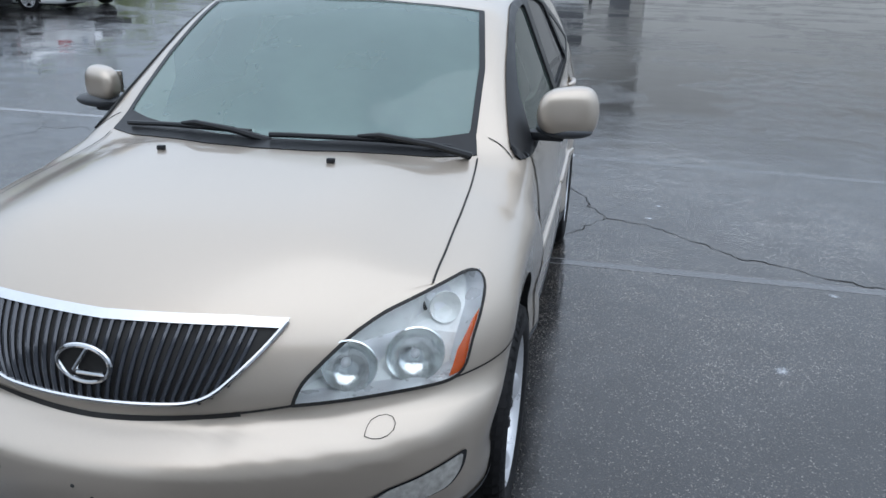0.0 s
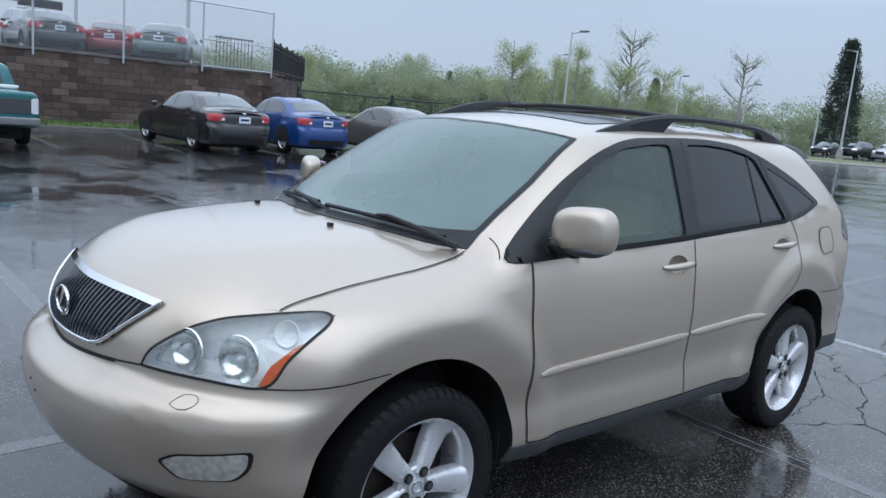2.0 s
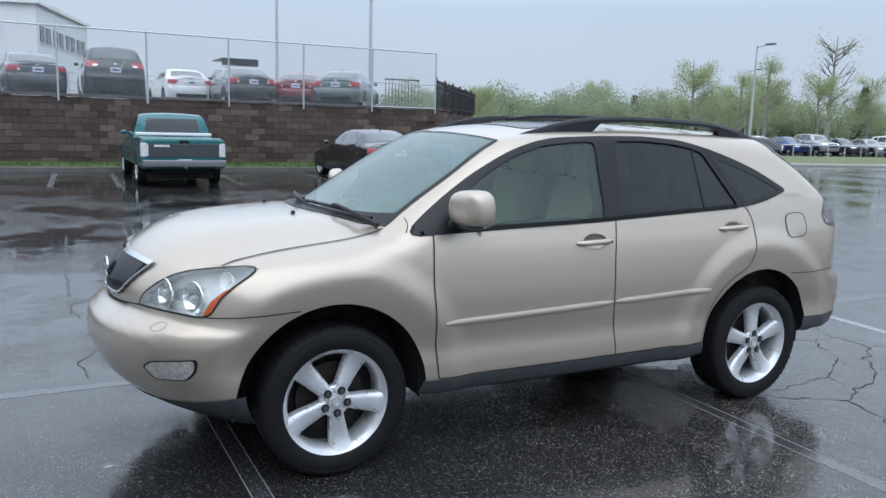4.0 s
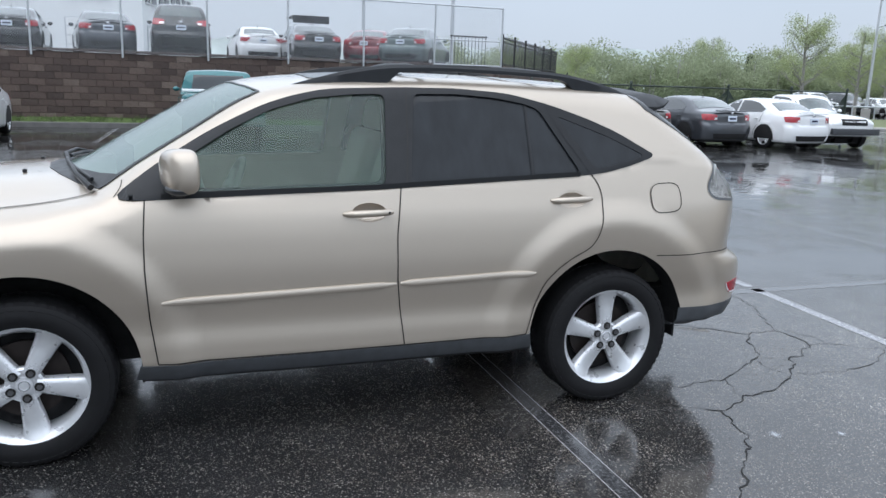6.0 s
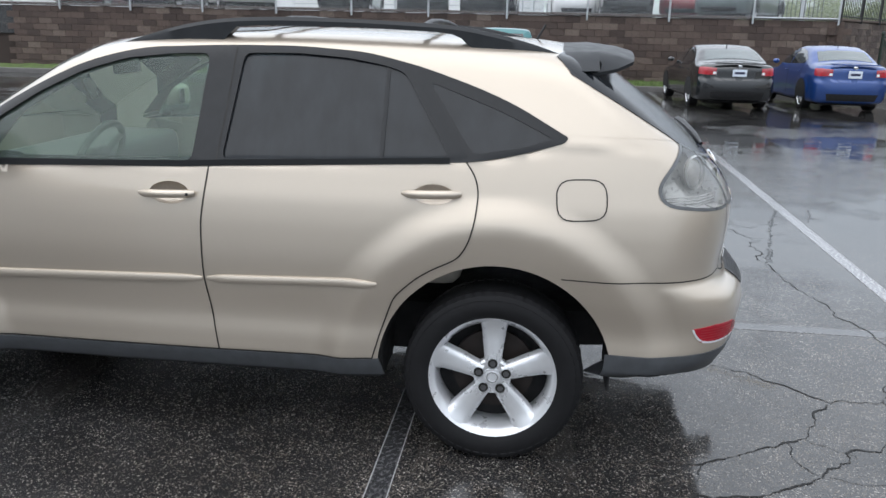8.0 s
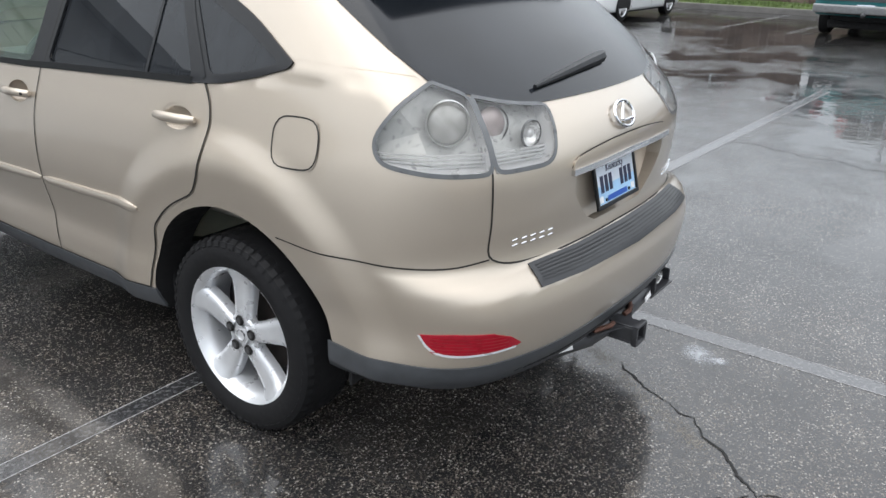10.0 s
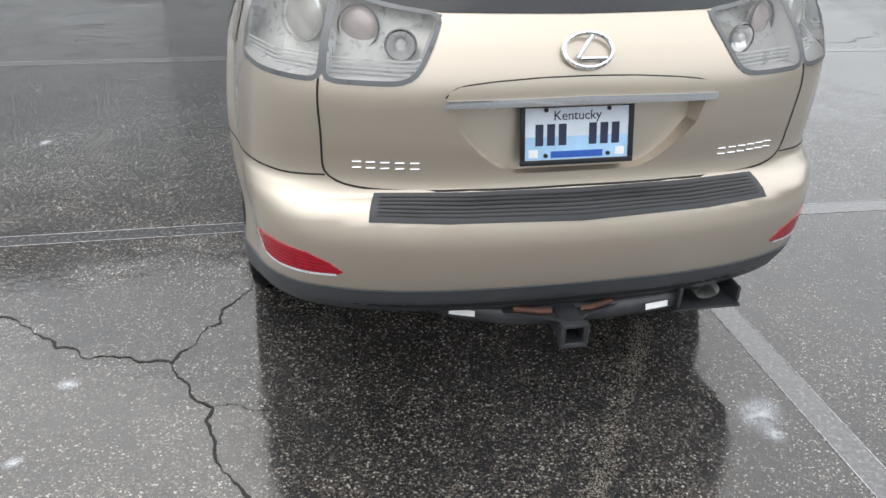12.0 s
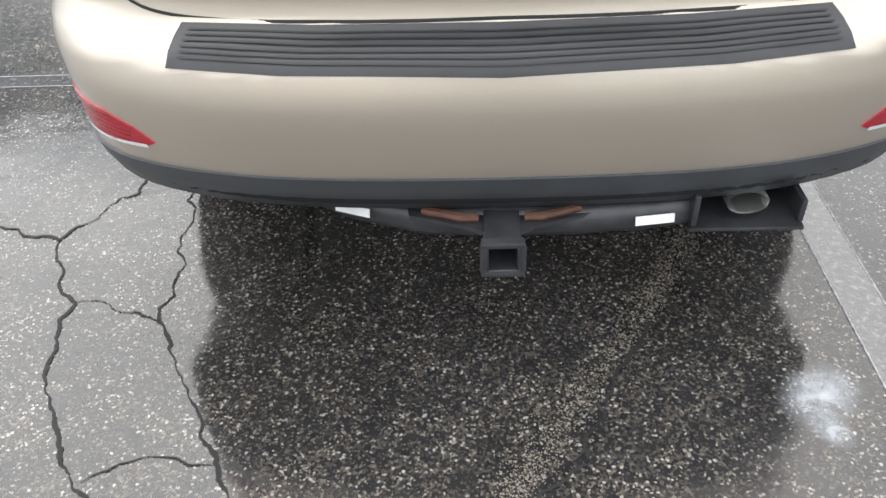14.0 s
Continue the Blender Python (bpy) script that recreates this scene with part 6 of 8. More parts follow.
def suv_top(car):
    F = suv_form

    def rail(r):
        s = -1 if r else 1
        # y, height of the top and of the underside over the roof, half width
        shape = [(-0.24, 0.000, -0.03, 0.010), (-0.10, 0.024, -0.03, 0.018), (0.02, 0.045, -0.03, 0.021), (0.14, 0.060, -0.03, 0.022), (0.22, 0.066, -0.02, 0.022), (0.28, 0.068, 0.034, 0.022), (0.45, 0.069, 0.038, 0.021), (0.80, 0.069, 0.038, 0.021), (1.08, 0.066, 0.036, 0.021), (1.16, 0.063, 0.030, 0.022), (1.22, 0.058, -0.02, 0.022), (1.34, 0.042, -0.03, 0.021), (1.46, 0.020, -0.03, 0.017), (1.57, -0.002, -0.03, 0.010)]
        sh = np.array(shape)
        ys = np.linspace(-0.24, 1.57, 60)
        roof = F.cast(np.stack([np.full(60, 0.585), ys, np.full(60, 1.2)], 1), np.repeat(np.array([[0, 0, 1.0]]), 60, 0))[:, 2]
        tops, lows, wide = (np.interp(ys, sh[:, 0], sh[:, k]) for k in (1, 2, 3))
        bm = bmesh.new()
        rows = []
        for y, z, t, b, w in zip(ys, roof, tops, lows, wide):
            x = 0.600 - 0.045 * max(0, (0.35 - y) / 0.6) ** 1.3 - 0.03 * max(0, (y - 1.0) / 0.57) ** 1.3
            ring = [(-w, b), (-w, t - 0.012), (-0.6 * w, t), (0.45 * w, t), (w, t - 0.014), (w, b)]
            rows.append([bm.verts.new((s * (x + q), y, z + h)) for q, h in ring])
        for a, b in zip(rows, rows[1:]):
            for k in range(6):
                bm.faces.new((a[k], a[(k + 1) % 6], b[(k + 1) % 6], b[k]))
        bm.faces.new(rows[0])
        bm.faces.new(rows[-1])
        bmesh.ops.recalc_face_normals(bm, faces=bm.faces)
        part("roof_rail", bm, M["spoiler"], car, "dark grey roof rail", True)

    both(rail)
    for y in (0.42, 1.03):
        part("roof_bar", tube_bm([(-0.60, y, 1.68), (-0.3, y - 0.01, 1.698), (0.0, y - 0.012, 1.702), (0.3, y - 0.01, 1.698), (0.60, y, 1.68)], 0.014, 10), M["spoiler"], car, "dark cross bar", True)
    F.skin("sunroof", rounded([(-0.44, -0.12, 1.6), (0.44, -0.12, 1.6), (0.45, 0.36, 1.6), (-0.45, 0.36, 1.6)], 0.06), M["rear_glass"], car, "dark glass sunroof", axis=(0, 0, 1), offset=0.003, step=0.05)
    part("aerial", tube_bm([(0.0, 1.46, 1.63), (0.0, 1.50, 1.70)], 0.005, 6), M["trim"], car)

    def mirror(r):
        s = -1 if r else 1
        bm = bmesh.new()
        bmesh.ops.create_uvsphere(bm, u_segments=36, v_segments=24, radius=1.0)
        for v in bm.verts:
            x, y, z = v.co
            e = 0.62
            x, y, z = (math.copysign(abs(c) ** e, c) for c in (x, y, z))
            wide = 0.112 - 0.012 * max(0, z)
            v.co = (0.104 + x * wide, (y * 0.075 if y < 0 else y * 0.052) + 0.03 * x, z * (0.088 + 0.008 * x))
        if r:
            bmesh.ops.scale(bm, vec=(0.72, 0.85, 0.78), verts=bm.verts)
        bmesh.ops.transform(bm, matrix=Matrix.Translation((0.862, -0.715, 1.243)), verts=bm.verts)
        bmesh.ops.scale(bm, vec=(s, 1, 1), verts=bm.verts)
        bmesh.ops.recalc_face_normals(bm, faces=bm.faces)
        ob = part("door_mirror", bm, M["champagne"], car, "body-coloured door mirror", True)
        arm = box_bm((0.15, 0.06, 0.035), (0.885, -0.73, 1.150), 0.015)
        bmesh.ops.scale(arm, vec=(s, 1, 1), verts=arm.verts)
        bmesh.ops.recalc_face_normals(arm, faces=arm.faces)
        part("mirror_arm", arm, M["trim"], ob, "black mirror foot", True)
        lower = bmesh.new()
        bmesh.ops.create_uvsphere(lower, u_segments=30, v_segments=12, radius=1.0)
        bmesh.ops.scale(lower, vec=(0.104, 0.062, 0.03), verts=lower.verts)
        bmesh.ops.translate(lower, vec=(s * 0.957, -0.722, 1.172), verts=lower.verts)
        part("mirror_base", lower, M["cladding"], ob, "dark lower shell", True)
        glass = box_bm((0.165, 0.006, 0.115), (s * 0.965, -0.668, 1.243), 0.002, 1) if not r else box_bm((0.12, 0.006, 0.09), (s * 0.935, -0.672, 1.243), 0.002, 1)
        part("mirror_glass", glass, M["chrome"], ob)

    both(mirror)


def suv_cabin(car):
    part("dashboard", box_bm((1.36, 0.42, 0.20), (0, -0.80, 0.98), 0.06, 3), M["dash"], car, "grey dashboard", True)
    part("parcel_shelf", box_bm((1.3, 0.4, 0.04), (0, 1.70, 1.02), 0.01), M["dash"], car)
    wheel = part("steering_wheel", oval_bm(0.185, 0.185, 0.016), M["dash"], car, "grey steering wheel", True, pose(0.37, -0.50, 1.06, -24, 0, 0))
    part("wheel_hub", box_bm((0.16, 0.05, 0.13), (0, -0.01, 0), 0.03, 3), M["dash"], wheel, "", True)
    for a in (0, 140, 220):
        part("wheel_spoke", tube_bm([(0, 0, 0), (0.18 * math.sin(radians(a + 90)), 0, 0.18 * math.cos(radians(a + 90)))], 0.016, 8), M["dash"], wheel)
    for x, y in ((0.37, 0.10), (-0.37, 0.10)):
        seat = part("front_seat", box_bm((0.50, 0.52, 0.20), (x, y - 0.12, 0.72), 0.07, 3), M["seat"], car, "ivory leather seat", True)
        part("backrest", box_bm((0.48, 0.16, 0.62), (0, 0, 0), 0.07, 3, m=pose(x, y + 0.22, 1.03, -16, 0, 0)), M["seat"], seat, "", True)
        part("headrest", box_bm((0.27, 0.10, 0.18), (0, 0, 0), 0.05, 3, m=pose(x, y + 0.32, 1.42, -12, 0, 0)), M["seat"], seat, "", True)
    bench = part("rear_bench", box_bm((1.30, 0.50, 0.2), (0, 0.95, 0.74), 0.07, 3), M["seat"], car, "ivory leather rear bench", True)
    part("backrest", box_bm((1.30, 0.16, 0.6), (0, 0, 0), 0.07, 3, m=pose(0, 1.28, 1.02, -18, 0, 0)), M["seat"], bench, "", True)
    part("interior_mirror", box_bm((0.23, 0.03, 0.065), (0, -0.52, 1.46), 0.012), M["trim"], car, "", True)


M["lamp_grey"] = plain("grey lamp bowl", (0.50, 0.51, 0.51), 0.30, 0.3, vary=0.12, scale=50)
M["bowl"] = plain("pale lamp bowl", (0.93, 0.95, 0.93), 0.30, 0.0, vary=0.05, scale=50)
M["reflector"] = plain("lamp reflector", (0.86, 0.89, 0.88), 0.16, 0.9, vary=0.12, scale=35, bumps=0.5)
M["fog"] = plain("fog lamp glass", (0.50, 0.49, 0.46), 0.10, 0.3, vary=0.25, scale=45, coat=1.0)
M["tail_bowl"] = plain("tail reflector", (0.84, 0.84, 0.84), 0.18, 0.85, vary=0.12, scale=45, bumps=0.4)
M["tail_red"] = plain("faint pink lamp cap", (0.50, 0.43, 0.43), 0.22, 0.3, vary=0.2, scale=30, coat=1.0)
M["tail_cap"] = plain("grey lamp cap", (0.48, 0.48, 0.47), 0.22, 0.3, vary=0.2, scale=30, coat=1.0)
M["pad"] = plain("black step pad", (0.026, 0.027, 0.030), 0.42, vary=0.25, scale=9, bumps=0.05)
M["hole"] = plain("bolt hole", (0.02, 0.02, 0.02), 0.7)
M["lamp_edge"] = plain("grey lamp edge", (0.10, 0.105, 0.11), 0.3, vary=0.2)
M["tail_lens"] = pane("tail lens", (0.84, 0.83, 0.81), 1.45, 0.0, (0.5, 0.5, 0.49), 0.03)
M["red_dark"] = plain("dark red", (0.30, 0.005, 0.01), 0.3)
M["grille_bar"] = plain("gloss black bars", (0.045, 0.049, 0.060), 0.16, 0.3, vary=0.1, coat=0.6)
M["rear_glass"] = plain("black glass", (0.012, 0.014, 0.017), 0.16, vary=0.3, scale=4, spec=0.4)
M["spoiler"] = plain("dark grey gloss", (0.022, 0.024, 0.027), 0.45, vary=0.15, spec=0.25)
M["plate"] = plain("white plate", (0.66, 0.72, 0.80), 0.35, vary=0.06)
M["ink"] = plain("dark blue ink", (0.015, 0.02, 0.06), 0.5)
M["blue_ink"] = plain("blue ink", (0.015, 0.09, 0.42), 0.4)
M["pale_blue"] = plain("pale blue ink", (0.36, 0.58, 0.80), 0.4, vary=0.12, scale=12)
M["white_ink"] = plain("white ink", (0.8, 0.8, 0.8), 0.5)
M["pad_rib"] = plain("pad ribs", (0.012, 0.013, 0.014), 0.5)
M["tow"] = plain("black tow steel", (0.040, 0.041, 0.045), 0.35, 0.2, vary=0.3, scale=25)
M["chrome_old"] = plain("dull chrome", (0.55, 0.55, 0.54), 0.22, 0.9, vary=0.15)
suv_panels(suv)
suv_lamps(suv)
suv_front(suv)
suv_rear(suv)
suv_top(suv)
suv_cabin(suv)


# ---- parked cars ----
def simple_wheels(car, half, axles, r, mat):
    tyre = lathe_bm([(-0.10, r * 0.66), (-0.11, r * 0.86), (-0.09, r * 0.98), (0.0, r), (0.09, r * 0.98), (0.11, r * 0.86), (0.10, r * 0.66)], 32)
    tyre_me = part("tyre", tyre, M["rubber"], None, smooth=True)
    rim = lathe_bm([(0.098, r * 0.68), (0.085, r * 0.60), (0.055, r * 0.57), (0.05, 0.01)], 32)
    rim_me = part("rim", rim, M["trim"], None, smooth=True)
    spoke = bmesh.new()
    for k in range(5):
        box_bm((0.03, r * 0.20, r * 0.58), (0.075, 0, r * 0.34), 0.006, 1, spoke, None)
        bmesh.ops.rotate(spoke, verts=spoke.verts, cent=(0, 0, 0), matrix=Matrix.Rotation(radians(72), 3, "X"))
    join(spoke, lathe_bm([(0.10, r * 0.70), (0.102, r * 0.64), (0.08, r * 0.60)], 32))
    sp_me = part("spokes", spoke, mat, None)
    for y in axles:
        for s in (1, -1):
            hub = hang("wheel", None, car, m=Matrix.Translation((s * (half - 0.105), y, r)) @ Matrix.Diagonal((s, 1, 1, 1)))
            for src, nm in ((tyre_me, "tyre"), (rim_me, "rim"), (sp_me, "spokes")):
                hang(nm, src.data, hub)
    for o in (tyre_me, rim_me, sp_me):
        bpy.data.objects.remove(o)


def circle_yz(y, z, r, lo, n=28):
    return [(0.8, y + r * math.cos(w), max(lo, z + r * math.sin(w))) for w in [2 * math.pi * k / n for k in range(n)]]


def build_car(name, form, p, half, axles, r, spec, spine):
    """A whole car from a form and a few outlines."""
    car = hang(name, None)
    pts, faces = form.shell(64, 72, 16, spine=spine)
    me = mesh_of("body", pts, faces, p, True)
    own_normals(me, form)
    hang("body", me, car)

    def side(rr):
        for y in axles:
            form.skin("wheel_arch", circle_yz(y, r + 0.01, r * 1.15, 0.2), M["dark"], car, "dark wheel arch", axis=SIDE, offset=0.004, step=0.1, mirror=rr)
        for nm, poly in spec["side"]:
            form.skin(nm, side_points(*poly), M["car_glass"], car, "dark window glass", axis=SIDE, offset=0.006, step=0.12, mirror=rr)
        for path in spec["gaps"]:
            form.line("panel_gap", side_points(*path), M["gap"], car, 0.012, axis=SIDE, offset=0.002, mirror=rr)
        form.skin("tail_lamp", spec["tail"], M[spec.get("tail_mat", "far_tail")], car, spec.get("tail_label", "red tail lamp"), centre=spec["tail_c"], offset=0.008, step=0.06, rim=0.006, mirror=rr)
        if "tail2" in spec:
            form.skin("reversing_lamp", spec["tail2"], M["silver"], car, "clear reversing lamp", centre=spec["tail_c"], offset=0.012, step=0.05, mirror=rr)
        form.skin("headlamp", spec["head"], M["silver"], car, "clear headlamp", centre=spec["head_c"], offset=0.006, step=0.08, mirror=rr)
        s = -1 if rr else 1
        bm = egg_bm((s * (half + 0.05), spec["mirror"][0], spec["mirror"][1]), (0.085, 0.05, 0.06))
        part("door_mirror", bm, p, car, "", True)
        for y in spec["handles"]:
            part("door_handle", box_bm((0.03, 0.16, 0.03), (s * (half - 0.005), y, spec["handle_z"]), 0.01), p, car)

    both(side)
    form.skin("rear_window", spec["back"], M[spec.get("back_glass", "car_glass_bright")], car, "wet rear window", axis=spec.get("back_axis", (0, 0, 1)), offset=0.006, step=0.1)
    form.skin("windscreen", spec["screen"], M["car_glass_bright"], car, "wet windscreen", axis=(0, 0, 1), offset=0.006, step=0.1)
    y, z = spec["plate"]
    pl = part("number_plate", box_bm((0.31, 0.02, 0.155), (0, y, z), 0.004), M["plate"], car, "white number plate")
    part("number_bar", box_bm((0.22, 0.01, 0.05), (0, y + 0.009, z), 0), M["ink"], pl)
    bar = spec["bumper"]
    form.skin("rear_bumper_insert", bar, M["dark"], car, "dark lower bumper", axis=(0, 1, 0), offset=0.006, step=0.1)
    form.skin("grille", spec["grille"], M["dark"], car, "dark grille", axis=(0, -1, 0), offset=0.006, step=0.08)
    part("badge", egg_bm((0, spec["badge"][0], spec["badge"][1]), (0.05, 0.012, 0.035)), M["chrome"], car, "", True)
    part("aerial", tube_bm([(0, spec["aerial"][0], spec["aerial"][1] - 0.02), (0, spec["aerial"][0] + 0.06, spec["aerial"][1] + 0.06)], 0.012, 6), M["trim"], car)
    if "lip" in spec:
        yy, zz, w = spec["lip"]
        part("boot_lip", box_bm((w, 0.10, 0.03), (0, yy, zz), 0.012), p, car)
    part("underbody", box_bm((2 * half - 0.42, 4.0, 0.16), (0, 0.05, 0.235), 0.03), M["dark"], car)
    simple_wheels(car, half, axles, r, M["alloy"])
    return car


M["car_glass"] = plain("parked car glass", (0.018, 0.022, 0.025), 0.05, vary=0.2, scale=2, coat=1.0)
M["car_glass_bright"] = plain("wet car glass", (0.055, 0.075, 0.075), 0.05, vary=0.3, scale=3, coat=1.0)
M["far_tail"] = plain("red tail lamp", (0.36, 0.012, 0.022), 0.15, vary=0.2, scale=9, coat=1.0)
P = {"black": paint("black paint", (0.012, 0.013, 0.015), 0.2, 0.25), "blue": paint("blue paint", (0.010, 0.050, 0.21), 0.3, 0.3), "grey": paint("brown grey paint", (0.13, 0.125, 0.12), 0.5, 0.3), "dark_grey": paint("dark grey paint", (0.055, 0.06, 0.07), 0.4, 0.28), "white": paint("white paint", (0.74, 0.75, 0.76), 0.0, 0.35), "red": paint("dark red paint", (0.16, 0.012, 0.018), 0.4, 0.3), "green_grey": paint("green grey paint", (0.10, 0.13, 0.13), 0.5, 0.3), "teal": paint("teal paint", (0.004, 0.115, 0.125), 0.25, 0.3), "silver": paint("silver paint", (0.42, 0.43, 0.44), 0.6, 0.3)}

sedan_form = Form(
    top=[(-2.6, 0.70), (-2.35, 0.73), (-2.2, 0.79), (-1.9, 0.87), (-1.3, 0.95), (-1.08, 0.985), (-0.9, 1.06), (-0.4, 1.31), (-0.1, 1.40), (0.3, 1.445), (0.7, 1.44), (1.1, 1.37), (1.5, 1.20), (1.72, 1.10), (1.9, 1.075), (2.2, 1.055), (2.32, 1.0), (2.6, 0.75)],
    crown=[(-2.4, 0.12), (0.0, 0.09), (2.2, 0.07)], half=[(-2.4, 0.84), (-1.6, 0.885), (0.0, 0.89), (1.6, 0.885), (2.4, 0.83)],
    section=[(0.15, -0.06), (0.3, -0.015), (0.55, 0.0), (0.75, -0.005), (0.9, -0.03), (1.1, -0.08)], belt=[(-2.4, 0.93), (0, 0.96), (1.3, 1.01), (2.4, 1.03)], lean=0.52,
    nose=[(0.15, -2.2), (0.3, -2.31), (0.5, -2.34), (0.65, -2.31), (0.8, -2.2), (1.0, -2.0)], nose_bow=(0.28, 0.15), tail=[(0.15, 2.2), (0.3, 2.32), (0.52, 2.37), (0.68, 2.35), (0.72, 2.32), (0.95, 2.31), (1.05, 2.27), (1.2, 2.1)], tail_bow=(0.10, 0.25),
    bottom=0.2, axles=(-1.4, 1.36), hub=0.325, flare=0.012, flare_r=0.5, k=(0.09, 0.14, 0.12, 0.06))
sedan_spec = dict(
    side=[("front_side_window", [(-0.82, 0.985), (-0.38, 1.235), (-0.05, 1.335), (0.14, 1.36), (0.14, 1.0)]), ("rear_side_window", [(0.20, 1.003), (0.20, 1.362), (0.55, 1.358), (0.88, 1.30), (1.25, 1.13), (1.15, 1.04)])],
    gaps=[[(-0.95, 0.97), (-1.0, 0.7), (-0.95, 0.3)], [(0.17, 0.99), (0.2, 0.6), (0.2, 0.3)], [(1.2, 1.05), (1.15, 0.8), (0.95, 0.5), (0.92, 0.3)]],
    tail=[(0.86, 2.02, 0.955), (0.72, 2.18, 0.96), (0.50, 2.27, 0.945), (0.50, 2.29, 0.80), (0.70, 2.22, 0.79), (0.85, 2.08, 0.80)], tail_c=(0.2, 1.5, 0.85), tail2=[(0.56, 2.26, 0.865), (0.50, 2.27, 0.865), (0.50, 2.28, 0.81), (0.58, 2.26, 0.81)],
    head=[(0.82, -1.80, 0.80), (0.60, -2.10, 0.77), (0.45, -2.20, 0.68), (0.62, -2.14, 0.62), (0.80, -1.98, 0.66)], head_c=(0.2, -1.4, 0.7),
    mirror=(-0.72, 1.03), handles=(0.02, 1.0), handle_z=0.86,
    back=[(-0.56, 1.20, 1.3), (0.56, 1.20, 1.3), (0.64, 1.62, 1.1), (-0.64, 1.62, 1.1)], screen=[(-0.62, -0.92, 1.1), (0.62, -0.92, 1.1), (0.52, -0.36, 1.3), (-0.52, -0.36, 1.3)],
    plate=(2.335, 0.845), bumper=[(-0.6, 2.3, 0.42), (0.6, 2.3, 0.42), (0.55, 2.3, 0.27), (-0.55, 2.3, 0.27)], grille=[(-0.38, -2.3, 0.68), (0.38, -2.3, 0.68), (0.5, -2.3, 0.42), (-0.5, -2.3, 0.42)],
    badge=(2.31, 0.99), aerial=(0.95, 1.41), lip=(2.28, 1.055, 1.1))
crossover_form = Form(
    top=[(-2.6, 0.85), (-2.35, 0.92), (-2.2, 1.0), (-1.9, 1.08), (-1.35, 1.14), (-1.1, 1.2), (-0.5, 1.56), (-0.2, 1.68), (0.3, 1.74), (1.0, 1.735), (1.7, 1.68), (1.95, 1.55), (2.2, 1.22), (2.3, 1.1), (2.6, 0.9)],
    crown=[(-2.4, 0.12), (0.0, 0.08), (2.2, 0.08)], half=[(-2.4, 0.88), (-1.6, 0.93), (0.0, 0.94), (1.6, 0.93), (2.4, 0.88)],
    section=[(0.2, -0.06), (0.4, -0.012), (0.7, 0.0), (0.95, -0.015), (1.15, -0.06), (1.3, -0.1)], belt=[(-2.4, 1.12), (1.3, 1.18), (2.4, 1.2)], lean=0.36,
    nose=[(0.2, -2.15), (0.4, -2.33), (0.65, -2.36), (0.9, -2.3), (1.1, -2.1)], nose_bow=(0.3, 0.1), tail=[(0.2, 2.25), (0.45, 2.38), (0.7, 2.4), (0.8, 2.36), (1.05, 2.33), (1.2, 2.25), (1.5, 2.12), (1.7, 2.0)], tail_bow=(0.10, 0.2),
    bottom=0.26, axles=(-1.45, 1.45), hub=0.37, flare=0.02, flare_r=0.56, k=(0.1, 0.14, 0.12, 0.06))
crossover_spec = dict(
    side=[("front_side_window", [(-0.9, 1.17), (-0.45, 1.48), (-0.1, 1.60), (0.14, 1.62), (0.14, 1.18)]), ("rear_side_window", [(0.2, 1.18), (0.2, 1.625), (0.95, 1.61), (1.12, 1.2)]), ("quarter_window", [(1.2, 1.21), (1.05, 1.60), (1.5, 1.56), (1.72, 1.3)])],
    gaps=[[(-1.0, 1.1), (-1.02, 0.8), (-0.98, 0.4)], [(0.17, 1.15), (0.2, 0.7), (0.2, 0.4)], [(1.15, 1.15), (1.12, 0.9), (0.95, 0.6), (0.92, 0.4)]],
    tail=[(0.88, 2.05, 1.20), (0.62, 2.24, 1.20), (0.50, 2.28, 1.14), (0.52, 2.31, 1.02), (0.75, 2.24, 1.0), (0.90, 2.10, 1.02)], tail_c=(0.2, 1.5, 1.05), tail2=[(0.66, 2.25, 1.09), (0.52, 2.29, 1.09), (0.53, 2.3, 1.03), (0.68, 2.26, 1.03)],
    head=[(0.85, -1.85, 1.0), (0.55, -2.18, 0.98), (0.45, -2.25, 0.88), (0.62, -2.18, 0.82), (0.84, -2.0, 0.86)], head_c=(0.2, -1.4, 0.9),
    mirror=(-0.78, 1.22), handles=(0.02, 1.0), handle_z=1.02,
    back=[(-0.58, 2.05, 1.58), (0.58, 2.05, 1.58), (0.66, 2.18, 1.28), (-0.66, 2.18, 1.28)], back_axis=(0, 1, 0), screen=[(-0.66, -0.98, 1.2), (0.66, -0.98, 1.2), (0.56, -0.42, 1.5), (-0.56, -0.42, 1.5)],
    plate=(2.36, 0.93), bumper=[(-0.65, 2.3, 0.62), (0.65, 2.3, 0.62), (0.6, 2.3, 0.36), (-0.6, 2.3, 0.36)], grille=[(-0.4, -2.3, 0.92), (0.4, -2.3, 0.92), (0.45, -2.3, 0.62), (-0.45, -2.3, 0.62)],
    badge=(2.35, 1.10), aerial=(1.5, 1.70))
